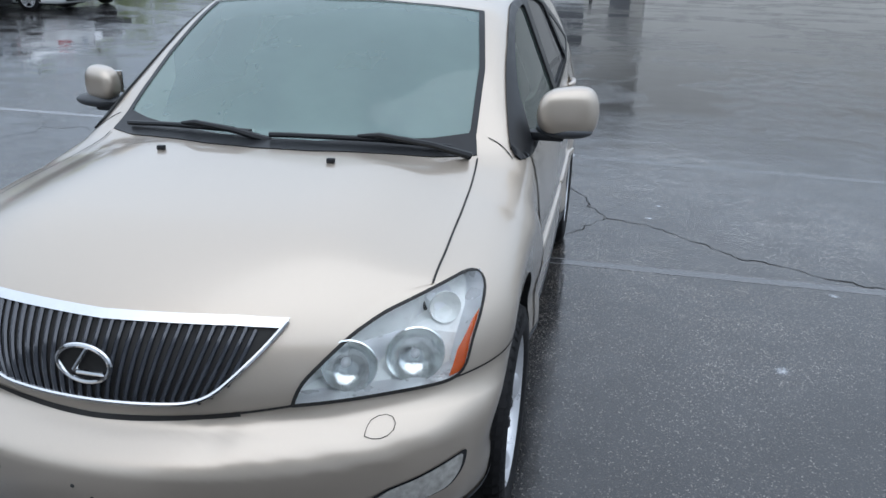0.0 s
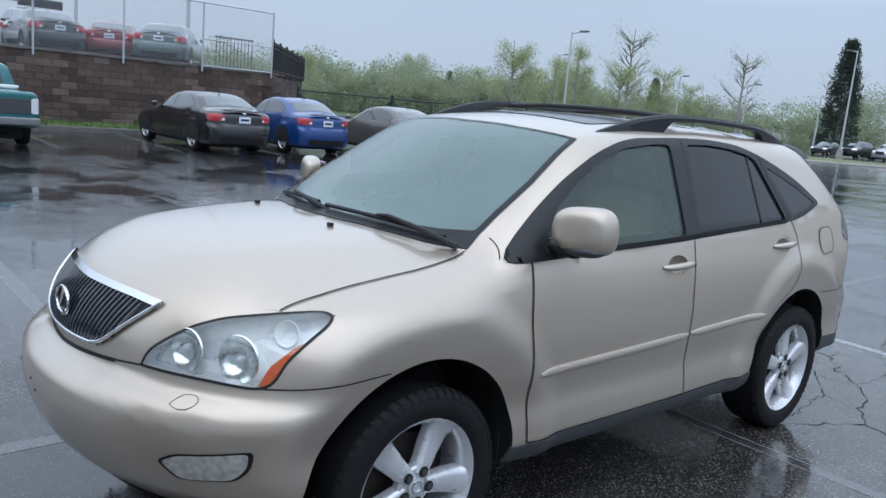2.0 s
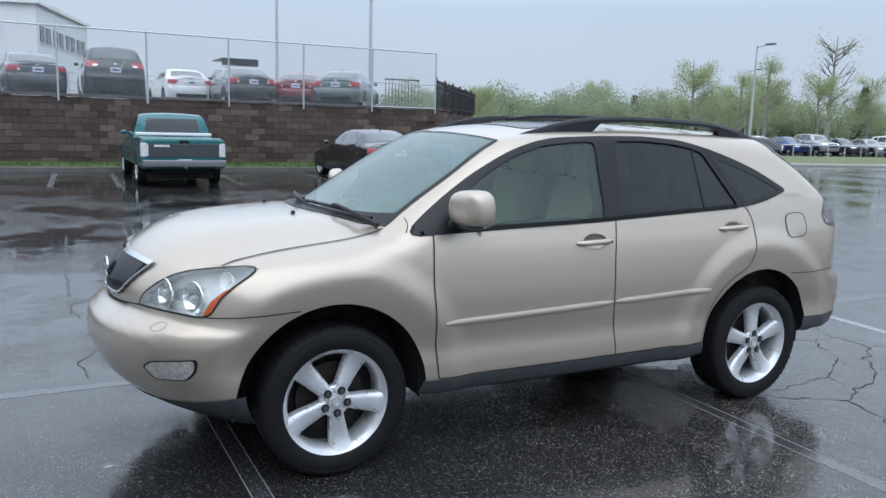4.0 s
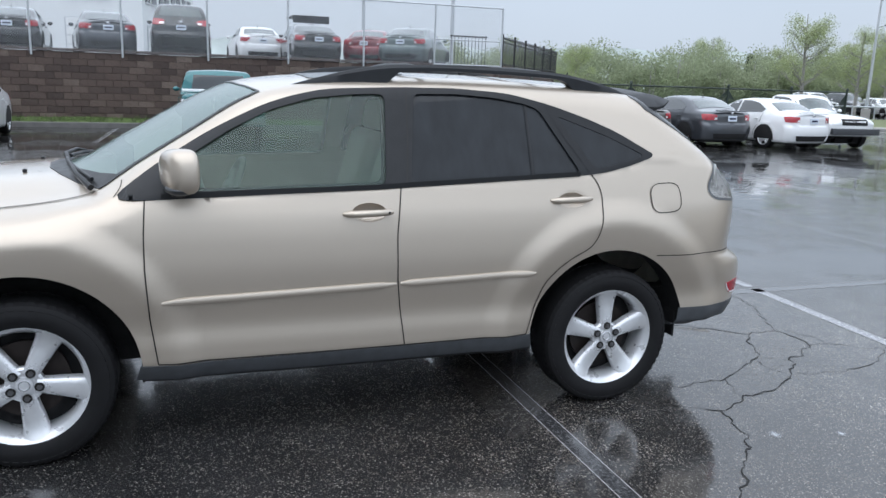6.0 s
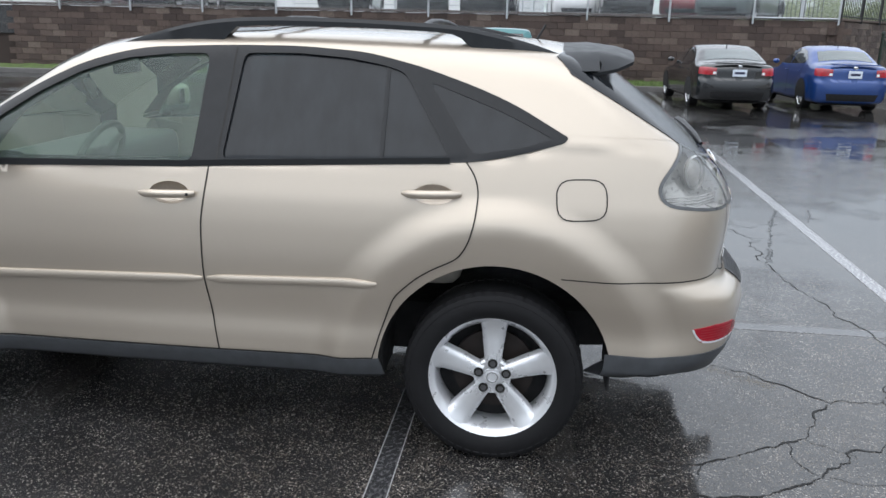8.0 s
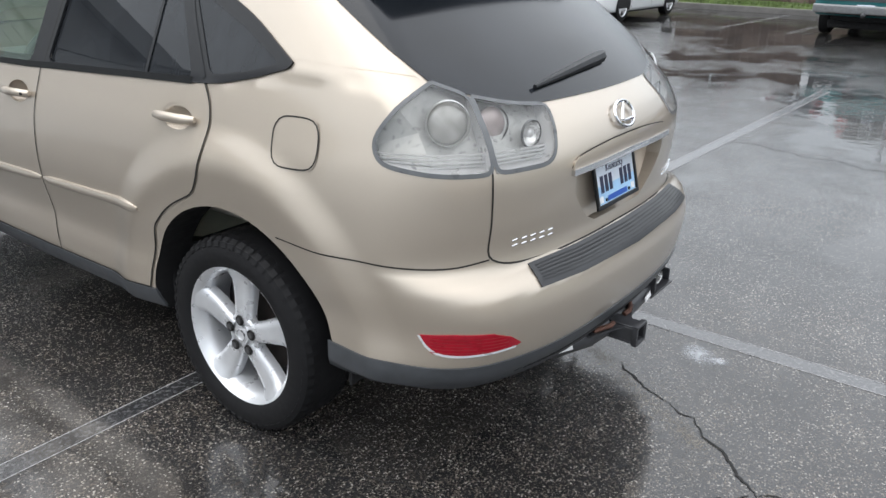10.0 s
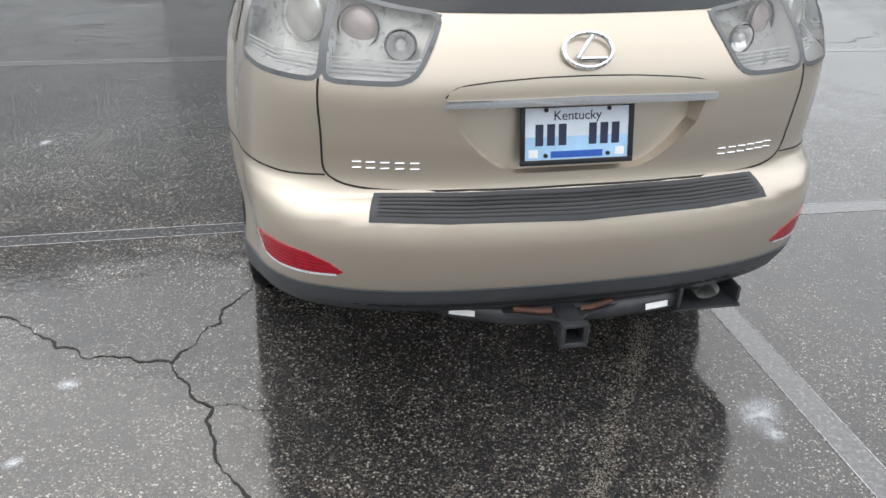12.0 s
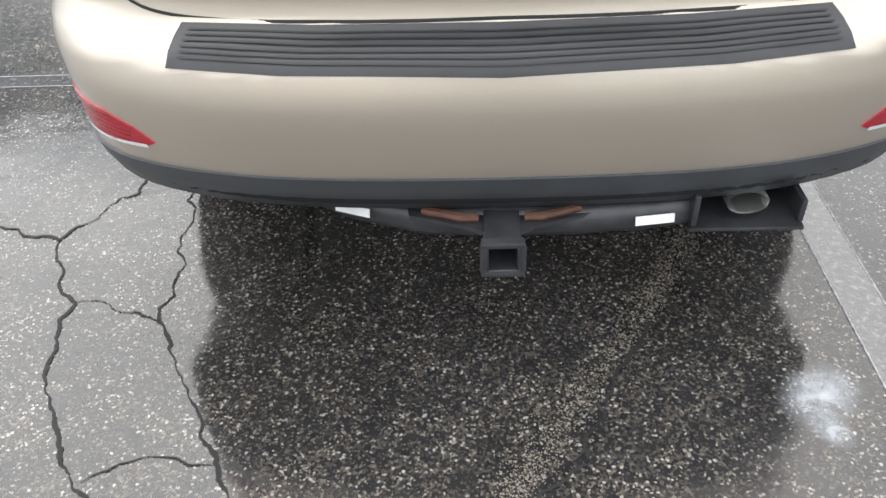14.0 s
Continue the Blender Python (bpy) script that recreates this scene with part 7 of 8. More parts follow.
pickup_form = Form(
    top=[(-2.8, 0.9), (-2.55, 1.0), (-2.4, 1.06), (-2.0, 1.11), (-1.2, 1.15), (-0.95, 1.2), (-0.5, 1.55), (-0.3, 1.67), (0.0, 1.72), (0.5, 1.72), (0.72, 1.68), (0.80, 1.5), (0.86, 1.17), (0.92, 1.15), (2.8, 1.15)],
    crown=[(-2.4, 0.1), (0.0, 0.08), (0.8, 0.06), (1.0, 0.0), (2.4, 0.0)], half=[(-2.6, 0.90), (-1.8, 0.95), (0.0, 0.96), (2.6, 0.95)],
    section=[(0.3, -0.03), (0.5, 0.0), (0.9, 0.0), (1.1, -0.02), (1.2, -0.05)], belt=[(-2.4, 1.13), (2.4, 1.16)], lean=0.30,
    nose=[(0.3, -2.45), (0.5, -2.58), (0.9, -2.58), (1.1, -2.45)], nose_bow=(0.12, 0.1), tail=[(0.3, 2.55), (0.5, 2.6), (1.1, 2.6), (1.3, 2.6), (1.7, 2.6)], tail_bow=(0.02, 0.03),
    bottom=0.42, axles=(-1.72, 1.55), hub=0.38, flare=0.02, flare_r=0.56, middle=0.2, back_bow=0.0, k=(0.07, 0.12, 0.07, 0.05))
pickup_spec = dict(
    tail_mat="silver", tail_label="pale clear tail lamp", back_glass="car_glass",
    side=[("side_window", [(-0.78, 1.18), (-0.42, 1.48), (-0.2, 1.58), (0.1, 1.62), (0.6, 1.62), (0.66, 1.19)])],
    gaps=[[(-0.9, 1.12), (-0.92, 0.8), (-0.9, 0.5)], [(0.45, 1.15), (0.45, 0.8), (0.42, 0.5)], [(0.88, 1.13), (0.88, 0.8), (0.88, 0.5)]],
    tail=[(0.955, 2.50, 1.03), (0.85, 2.60, 1.03), (0.80, 2.60, 0.98), (0.80, 2.60, 0.74), (0.85, 2.60, 0.71), (0.955, 2.50, 0.72)], tail_c=(0.3, 1.9, 0.88), tail2=[(0.90, 2.60, 0.85), (0.81, 2.6, 0.85), (0.81, 2.6, 0.74), (0.90, 2.6, 0.74)],
    head=[(0.90, -2.35, 0.95), (0.60, -2.52, 0.95), (0.58, -2.54, 0.80), (0.88, -2.42, 0.80)], head_c=(0.2, -1.9, 0.88),
    mirror=(-0.62, 1.2), handles=(0.25,), handle_z=1.0,
    back=[(-0.60, 0.76, 1.58), (0.60, 0.76, 1.58), (0.66, 0.82, 1.24), (-0.66, 0.82, 1.24)], back_axis=(0, 1, 0), screen=[(-0.68, -0.82, 1.2), (0.68, -0.82, 1.2), (0.6, -0.42, 1.5), (-0.6, -0.42, 1.5)],
    plate=(2.68, 0.58), bumper=[(-0.7, 2.5, 0.60), (0.7, 2.5, 0.60), (0.7, 2.5, 0.46), (-0.7, 2.5, 0.46)], grille=[(-0.5, -2.5, 0.98), (0.5, -2.5, 0.98), (0.5, -2.5, 0.78), (-0.5, -2.5, 0.78)],
    badge=(2.605, 0.99), aerial=(0.3, 1.70))


def park(template, m, p, label, category="car", group="parked cars"):
    old = [o for o in template.children if o.name.startswith("body")][0].data.materials[0]
    car = copy_thing(template, m)
    for o in car.children_recursive:
        if o.type == "MESH" and o.data.materials[0] == old:
            o.material_slots[0].link = "OBJECT"
            o.material_slots[0].material = p
    return tagged(car, label, category, group)


def tail_out(x, y, z=0.0, turn=0.0):
    """The pose of a car whose tail stands at x and points east."""
    return pose(x - 2.36, y, z, 0, 0, -90 + turn)


def nose_out(x, y, z=0.0, turn=0.0):
    return pose(x - 2.36, y, z, 0, 0, 90 + turn)


sedan = build_car("sedan", sedan_form, P["black"], 0.89, (-1.4, 1.36), 0.325, sedan_spec, (-1.6, 1.7, 0.62))
sedan.matrix_basis = tail_out(-14.85, 5.92, 0, 2)
tagged(sedan, "black saloon car with red tail lamps, parked before the block wall", "car", "parked cars")
park(sedan, tail_out(-15.0, 8.55, 0, 1) @ Matrix.Diagonal((0.95, 0.93, 1.02, 1)), P["blue"], "bright blue saloon car parked before the block wall")
park(sedan, tail_out(-14.75, 11.95, 0, 3), P["grey"], "brownish grey saloon car parked nose to the fence")
park(sedan, tail_out(-14.3, 14.35, 0, 2), P["dark_grey"], "dark grey saloon car parked nose to the fence")
park(sedan, tail_out(-13.6, 16.55, 0, 4), P["white"], "white saloon car with red tail lamps")
park(sedan, nose_out(-13.9, -5.35, 0, 0), P["white"], "white saloon car parked tail to the wall")
crossover = build_car("crossover", crossover_form, P["black"], 0.94, (-1.45, 1.45), 0.37, crossover_spec, (-1.6, 1.7, 0.85))
crossover.matrix_basis = tail_out(-23.0, -0.25, 2.10)
tagged(crossover, "black sport utility vehicle parked on the upper level", "car", "parked cars")
park(sedan, tail_out(-23.4, -2.75, 2.10, 8), P["dark_grey"], "dark grey saloon car parked on the upper level behind a fence")
park(sedan, tail_out(-23.6, -5.4, 2.10, 2), P["black"], "black saloon car parked on the upper level")
park(sedan, tail_out(-27.8, 2.75, 2.10, 3), P["white"], "white saloon car parked on the upper level")
park(sedan, tail_out(-24.4, 4.45, 2.10, 0), P["black"], "black saloon car parked on the upper level")
park(sedan, tail_out(-25.6, 7.35, 2.10, -24), P["red"], "dark red saloon car parked on the upper level")
park(sedan, tail_out(-22.9, 8.35, 2.10, -32), P["green_grey"], "greenish grey saloon car parked on the upper level")
park(crossover, pose(-24.5, -9.2, 2.10, 0, 0, -60), P["white"], "white sport utility vehicle parked on the upper level")
park(sedan, tail_out(-23.2, -12.2, 2.10, 0), P["black"], "black saloon car parked on the upper level")
park(sedan, tail_out(-23.4, -15.0, 2.10, 0), P["red"], "dark red saloon car parked on the upper level")

van = park(crossover, pose(-29.5, 4.75, 2.10, 0, 0, -90) @ Matrix.Diagonal((0.95, 1.0, 0.92, 1)), P["white"], "white work van with a dark ladder rack on its roof", "van")
part("ladder_rack", box_bm((1.5, 1.9, 0.05), (0, 0.7, 2.02), 0.01, 1, box_bm((1.5, 0.06, 0.30), (0, 1.65, 1.88), 0.01)), M["trim"], van, "dark ladder rack")
M["bumper_steel"] = plain("dull bumper steel", (0.22, 0.225, 0.23), 0.35, 0.6)
pickup = build_car("pickup_truck", pickup_form, P["teal"], 0.96, (-1.72, 1.55), 0.38, pickup_spec, (-1.8, 1.9, 0.85))
part("tailgate", box_bm((1.58, 0.03, 0.30), (0, 2.605, 0.86), 0.012), M["cladding"], pickup, "dark grey tailgate panel")
part("tailgate_handle", box_bm((0.22, 0.03, 0.08), (0, 2.61, 1.06), 0.015), M["trim"], pickup)
part("rear_bumper", box_bm((1.86, 0.16, 0.16), (0, 2.66, 0.56), 0.03, 3), M["bumper_steel"], pickup, "dull steel step bumper", True)
part("name_bar", box_bm((0.34, 0.012, 0.05), (0.5, 2.62, 0.96), 0.004), M["silver"], pickup)
part("front_bumper", box_bm((1.84, 0.14, 0.20), (0, -2.60, 0.58), 0.03, 3), M["cladding"], pickup, "black front bumper", True)
part("chassis", box_bm((1.35, 4.4, 0.16), (0, 0.1, 0.40), 0.03), M["dark"], pickup, "dark chassis under the bed")
part("tow_ball", egg_bm((0, 2.78, 0.47), (0.05, 0.05, 0.05)), M["tow"], pickup)
part("bed_rail", box_bm((1.80, 0.20, 0.07), (0, 1.05, 1.20), 0.02), M["white_metal"], pickup, "pale tool box lid across the bed")
pickup.matrix_basis = pose(-14.85 - 2.62, 0.49, 0, 0, 0, -90)
tagged(pickup, "teal pickup truck with a grey tailgate, parked before the wall", "truck", "parked cars")
park(pickup, pose(-16.4, 18.9, 0, 0, 0, 86) @ Matrix.Diagonal((0.92, 0.9, 0.92, 1)), P["white"], "small white pickup truck facing the lot", "truck")

# far rows beyond the grass
rnd = random.Random(12)
kinds = ((crossover, "white", "white sport utility vehicle in the far car park"), (sedan, "dark_grey", "dark grey saloon car in the far car park"), (sedan, "blue", "blue saloon car in the far car park"), (crossover, "black", "black sport utility vehicle in the far car park"), (sedan, "silver", "silver saloon car in the far car park"), (crossover, "silver", "silver sport utility vehicle in the far car park"), (sedan, "white", "white saloon car in the far car park"))
for k in range(11):
    tpl, col, lab = kinds[(k * 3) % 7]
    park(tpl, pose(-44.5 + 0.5 * k, 46.5 + 2.9 * k, 0, 0, 0, 78 + rnd.uniform(-3, 3)), P[col], lab)
for k in range(13):
    tpl, col, lab = kinds[(k * 2 + 1) % 7]
    park(tpl, pose(-34.0 + 2.9 * k, 84.0 + 0.6 * k, 0, 0, 0, rnd.uniform(-4, 4)), P[col], lab)


# ---- fences, lamp posts, trees ----
def fence_posts():
    fence = thing_at("chain_link_fence", "tall galvanised chain-link fence on top of the block wall", "fence")
    top = 4.10
    post_me = part("post", lathe_bm([(2.0, 0.03), (top, 0.03), (top + 0.04, 0.02), (top + 0.05, 0.001)], 12, "Z"), M["steel"], fence)
    ys = [10.2 - 2.43 * k for k in range(24)]
    post_me.matrix_basis = Matrix.Translation((-21.35, ys[0], 0))
    for y in ys[1:]:
        hang("post", post_me.data, fence, m=Matrix.Translation((-21.35, y, 0)))
    part("top_rail", tube_bm([(-21.35, ys[0], top), (-21.35, ys[-1], top)], 0.022, 8), M["steel"], fence)
    part("lower_rail", tube_bm([(-21.35, ys[0], 3.0), (-21.35, ys[1], 3.0)], 0.02, 8), M["steel"], fence)
    part("lower_rail", tube_bm([(-21.35, ys[0], 2.18), (-21.35, ys[1], 2.18)], 0.02, 8), M["steel"], fence)
    verts, faces = [], []
    h, w = top - 2.12, 0.0035
    y = ys[-1]
    while y < ys[0] - 0.01:
        for s in (1, -1):
            a = (y if s > 0 else y + h)
            b = (y + h if s > 0 else y)
            lo, hi = 2.12, top
            ya, yb = a, b
            if max(ya, yb) > ys[0]:
                cut = (ys[0] - min(ya, yb)) / h
                if s > 0:
                    yb, hi = ys[0], 2.12 + h * cut
                else:
                    ya, lo = ys[0], top - h * cut
            k = len(verts)
            verts += [(-21.35, ya - w, lo), (-21.35, ya + w, lo), (-21.35, yb + w, hi), (-21.35, yb - w, hi)]
            faces.append((k, k + 1, k + 2, k + 3))
        y += 0.075
    tagged(hang("wire_mesh", mesh_of("wire_mesh", verts, faces, M["steel"]), fence), kind="stuff")


def rail_fence():
    a, b = Vector((-21.4, 10.25)), Vector((-30.9, 17.2))
    fence = thing_at("ornamental_fence", "black metal picket fence along the top of the wall", "fence")
    n = 70
    picket = bm_box_mesh((0.018, 0.018, 1.05))
    picket.materials.append(M["black_metal"])
    post = bm_box_mesh((0.065, 0.065, 1.2))
    post.materials.append(M["black_metal"])
    d = (b - a).normalized()
    for k in range(n + 1):
        p = a.lerp(b, k / n)
        if k % 12 == 0:
            hang("post", post, fence, m=Matrix.Translation((p.x, p.y, 2.68)))
        else:
            hang("picket", picket, fence, m=Matrix.Translation((p.x, p.y, 2.68)))
    for k in range(11):
        hang("picket", picket, fence, m=Matrix.Translation((-22.6, 10.1 - 0.13 * k, 2.72)))
    part("rail", tube_bm([(-22.6, 10.15, 3.2), (-22.6, 8.75, 3.2)], 0.022, 6), M["black_metal"], fence)
    for z in (2.26, 3.0, 3.14):
        part("rail", tube_bm([(a.x, a.y, z), (b.x, b.y, z)], 0.022, 6), M["black_metal"], fence)


def low_fence():
    fence = thing_at("low_fence", "dark green chain-link fence at the edge of the lot", "fence")
    pts = [(-22.6, 12.0), (-22.2, 16.0), (-21.95, 20.3), (-21.7, 23.2), (-21.6, 26.0)]
    for x, y in pts:
        part("post", lathe_bm([(0.0, 0.045), (1.72, 0.045), (1.8, 0.06), (1.86, 0.04), (1.88, 0.001)], 12, "Z"), M["green_metal"], fence, m=Matrix.Translation((x, y, 0)))
    part("top_rail", tube_bm([(x, y, 1.7) for x, y in pts], 0.03, 8), M["green_metal"], fence)
    verts, faces = [], []
    for (x0, y0), (x1, y1) in zip(pts, pts[1:]):
        n = 60
        for k in range(n):
            for s in (0, 1):
                u, v = k / n, min(1, max(0, (k + (26 if s else -26)) / n))
                k0 = len(verts)
                p, q = (x0 + (x1 - x0) * u, y0 + (y1 - y0) * u), (x0 + (x1 - x0) * v, y0 + (y1 - y0) * v)
                verts += [(p[0], p[1] - 0.005, 0.05), (p[0], p[1] + 0.005, 0.05), (q[0], q[1] + 0.005, 1.68), (q[0], q[1] - 0.005, 1.68)]
                faces.append((k0, k0 + 1, k0 + 2, k0 + 3))
    tagged(hang("wire_mesh", mesh_of("wire_mesh", verts, faces, M["green_metal"]), fence), kind="stuff")


fence_posts()
rail_fence()
low_fence()
guard = thing_at("guard_rail", "pale steel guard rail beyond the grass", "rail")
part("beam", tube_bm([(-36.5, 38.0, 0.85), (-36.8, 50.0, 0.85), (-36.0, 62.0, 0.85)], 0.06, 8), M["steel"], guard)
for k in range(13):
    part("post", cyl_bm(0.05, 0.05, 0.9, 8, pose(-36.55 + 0.01 * k, 38.2 + 1.95 * k, 0.45)), M["steel"], guard)


def grass_patch(name, pts, z, mat, label):
    tagged(hang(name, mesh_of(name, [(x, y, z) for x, y in pts], [tuple(range(len(pts)))], mat)), label, "grass", kind="structure")


grass_patch("grass_bank", [(-25.0, 29.5), (-23.6, 36.0), (-22.6, 52.0), (-14.0, 66.0), (-15.0, 76.0), (-34.0, 63.0), (-36.0, 45.0), (-36.0, 29.5)], 0.06, M["grass_dry"], "pale green grass bank beside the car park")
tagged(part("kerb_far", tube_bm([(-24.9, 29.5, 0.03), (-23.5, 36.0, 0.03), (-22.5, 52.0, 0.03), (-13.9, 66.0, 0.03)], 0.11, 6), M["concrete"]), "concrete kerb round the grass bank", "kerb", kind="structure")
grass_patch("grass_far", [(-60.0, 18.0), (-48.0, 36.0), (-52.0, 60.0), (-50.0, 92.0), (-10.0, 96.0), (60.0, 100.0), (60.0, 400.0), (-400.0, 400.0), (-400.0, 18.0)], 0.02, M["grass"], "far meadow under the woods")


def lamp_post(x, y, h, arm, turn, label="grey steel street lamp with a flat arm"):
    lamp = thing_at("street_lamp", label, "street lamp", "street lamps", (x, y, 0), turn)
    part("pole", lathe_bm([(0, 0.13), (0.5, 0.12), (h, 0.06), (h + 0.02, 0.001)], 14, "Z"), M["steel"], lamp, "", True)
    part("foot", lathe_bm([(0, 0.30), (0.7, 0.30), (0.72, 0.2), (0.73, 0.001)], 18, "Z"), M["concrete"], lamp, "concrete footing", True)
    part("arm", tube_bm([(0, 0, h - 0.15), (arm * 0.5, 0, h - 0.05), (arm, 0, h - 0.02)], 0.045, 8), M["steel"], lamp)
    part("lamp_head", box_bm((0.75, 0.32, 0.13), (arm + 0.2, 0, h), 0.04), M["grey_metal"], lamp, "flat grey lamp head")


def on_ray(way, dist):
    return 2.74 + way[0] * dist, -3.01 + way[1] * dist, 1.65 + way[2] * dist


for way, dist, arm, turn in (((-0.645, 0.758, 0.101), 63.0, 1.0, 0), ((-0.656, 0.751, 0.073), 92.0, 1.0, 0), ((-0.539, 0.84, 0.059), 95.0, 0.5, 0), ((-0.473, 0.879, 0.055), 95.0, 1.0, 0), ((-0.402, 0.915, 0.048), 95.0, 1.0, 0), ((-0.374, 0.922, 0.099), 92.0, -0.9, 0)):
    x, y, z = on_ray(way, dist)
    lamp_post(x, y, z, arm, turn)
for wx, wy, dist in ((-0.921, 0.359, 45.0), (-0.957, 0.254, 52.0)):
    lamp_post(4.39 + wx * dist, -2.19 + wy * dist, 13.5, 1.2, 0, "tall slender lamp mast on the upper level")

# a small folding stand with a white bucket, far across the lot
stand = thing_at("folding_stand", "small folding stand on thin yellow legs", "stand", at=(-5.95, 25.3, 0), turn=30)
for s in (-1, 1):
    part("leg", tube_bm([(-0.3, s * 0.2, 0), (0.3, s * 0.2, 0.62)], 0.018, 6), M["grass_dry"], stand)
    part("leg", tube_bm([(0.3, s * 0.2, 0), (-0.3, s * 0.2, 0.62)], 0.018, 6), M["grass_dry"], stand)
part("top", box_bm((0.6, 0.45, 0.03), (0, 0, 0.635), 0.01), M["white_metal"], stand)
bucket = tagged(part("bucket", lathe_bm([(0.651, 0.001), (0.652, 0.13), (1.0, 0.16), (1.01, 0.165), (1.0, 0.15), (0.68, 0.12), (0.67, 0.001)], 24, "Z"), M["white_metal"], None, "", True, pose(-5.95, 25.3, 0, 0, 0, 0)), "white plastic bucket on a folding stand", "bucket")


def leaf_mat(name, color, vary=0.45):
    m, n, l, b = material(name)
    geo = n.new("ShaderNodeNewGeometry")
    lo, hi = tuple(c * (1 - vary) for c in color), tuple(c * (1 + vary) for c in color)
    tone = ramp(n, l, geo.outputs["Random Per Island"], [(0.0, lo), (0.6, color), (1.0, hi)])
    out = n["Material Output"]
    n.remove(b)
    top, through_light, mix = n.new("ShaderNodeBsdfDiffuse"), n.new("ShaderNodeBsdfTranslucent"), n.new("ShaderNodeMixShader")
    mix.inputs[0].default_value = 0.5
    l.new(tone, top.inputs[0])
    l.new(tone, through_light.inputs[0])
    l.new(top.outputs[0], mix.inputs[1])
    l.new(through_light.outputs[0], mix.inputs[2])
    l.new(mix.outputs[0], out.inputs[0])
    return m


# spring leaf and bark colours are lightened to stand in for distance haze
M["leaf"] = leaf_mat("spring leaves", (0.31, 0.36, 0.16), 0.2)
M["leaf_pale"] = leaf_mat("pale spring leaves with haze", (0.37, 0.42, 0.22), 0.2)
M["leaf_dark"] = leaf_mat("evergreen needles", (0.075, 0.095, 0.078), 0.25)
M["leaf_hazy"] = leaf_mat("woodland paled by haze", (0.32, 0.36, 0.235), 0.14)
M["hazy_bark"] = plain("hazy_bark", (0.28, 0.27, 0.25), 0.9, vary=0.3, scale=6, bumps=0.5)


def leaf_mesh(name, clumps, mat, seed):
    """Many small leaves, each a four-cornered blade, strewn in clumps of (centre, radius, count, leaf size, flatness)."""
    rng = np.random.default_rng(seed)
    quads = []
    for centre, radius, count, size, flat in clumps:
        q = rng.normal(size=(count, 3))
        q *= (rng.uniform(0, 1, (count, 1)) ** 0.4) / np.linalg.norm(q, axis=1, keepdims=True)
        p = np.array(centre) + q * radius * (1, 1, flat)
        u = rng.normal(size=(count, 3))
        u /= np.linalg.norm(u, axis=1, keepdims=True)
        v = np.cross(u, rng.normal(size=(count, 3)))
        v /= np.linalg.norm(v, axis=1, keepdims=True)
        s = size * rng.uniform(0.6, 1.4, (count, 1))
        quads.append(np.stack([p - u * s, p + v * s * 0.6, p + u * s, p - v * s * 0.6], 1).reshape(-1, 3))
    co = np.concatenate(quads).astype(np.float32)
    n = len(co)
    me = bpy.data.meshes.new(name)
    me.vertices.add(n)
    me.vertices.foreach_set("co", co.ravel())
    me.loops.add(n)
    me.loops.foreach_set("vertex_index", np.arange(n, dtype=np.int32))
    me.polygons.add(n // 4)
    me.polygons.foreach_set("loop_start", np.arange(0, n, 4, dtype=np.int32))
    me.update(calc_edges=True)
    me.materials.append(mat)
    return me


def tree_parts(kind, h, rnd):
    """Trunk with limbs, and a crown of many small leaves with gaps."""
    trunk = bmesh.new()
    lean = rnd.uniform(-0.04, 0.04)
    tube_bm([(0, 0, 0), (lean * h * 0.4, 0, h * 0.35), (lean * h, lean * h, h * 0.96)], [h * 0.022, h * 0.016, h * 0.003], 8, trunk)
    clumps = []
    n = 26 if kind != "conifer" else 0
    for k in range(n):
        z0 = h * rnd.uniform(0.22, 0.85)
        a, rise = rnd.uniform(0, 2 * math.pi), rnd.uniform(0.35, 0.9)
        ln = h * rnd.uniform(0.18, 0.36) * (1.1 - z0 / h * 0.7)
        tip = (lean * z0 + ln * math.cos(a), lean * z0 + ln * math.sin(a), z0 + ln * rise)
        midp = (lean * z0 + 0.5 * ln * math.cos(a + 0.15), lean * z0 + 0.5 * ln * math.sin(a + 0.15), z0 + ln * rise * 0.4)
        tube_bm([(lean * z0, lean * z0, z0), midp, tip], [h * 0.007, h * 0.004, h * 0.0012], 5, trunk)
        if kind == "leafy":
            clumps.append((midp, h * 0.10, 90, h * 0.005, 0.8))
        for j in range(4):
            b = a + rnd.uniform(-0.9, 0.9)
            e = (midp[0] + ln * 0.4 * math.cos(b), midp[1] + ln * 0.4 * math.sin(b), midp[2] + ln * rnd.uniform(0.2, 0.6))
            tube_bm([midp, e], [h * 0.003, h * 0.0008], 4, trunk)
            if kind != "bare":
                clumps.append((e, h * 0.085, 90, h * 0.005, 0.8))
        clumps.append((tip, h * 0.10, 170 if kind != "bare" else 40, h * 0.0052, 0.8))
    if kind == "conifer":
        for k in range(70):
            w = k / 70
            r = h * 0.24 * (1 - w) ** 0.75 * rnd.uniform(0.75, 1.1) + 0.05
            for j in range(5):
                a = rnd.uniform(0, 2 * math.pi)
                clumps.append(((r * 0.7 * math.cos(a), r * 0.7 * math.sin(a), h * (0.06 + 0.93 * w)), h * 0.06, 50, h * 0.008, 0.9))
    return trunk, clumps


def plant(kind, at, h, mat, label, seed):
    rnd = random.Random(seed)
    tree = thing_at("tree", label, "tree", at=at)
    trunk, clumps = tree_parts(kind, h, rnd)
    part("trunk", trunk, M["hazy_bark"], tree)
    hang("crown", leaf_mesh("crown", clumps, mat, seed), tree)
    return tree


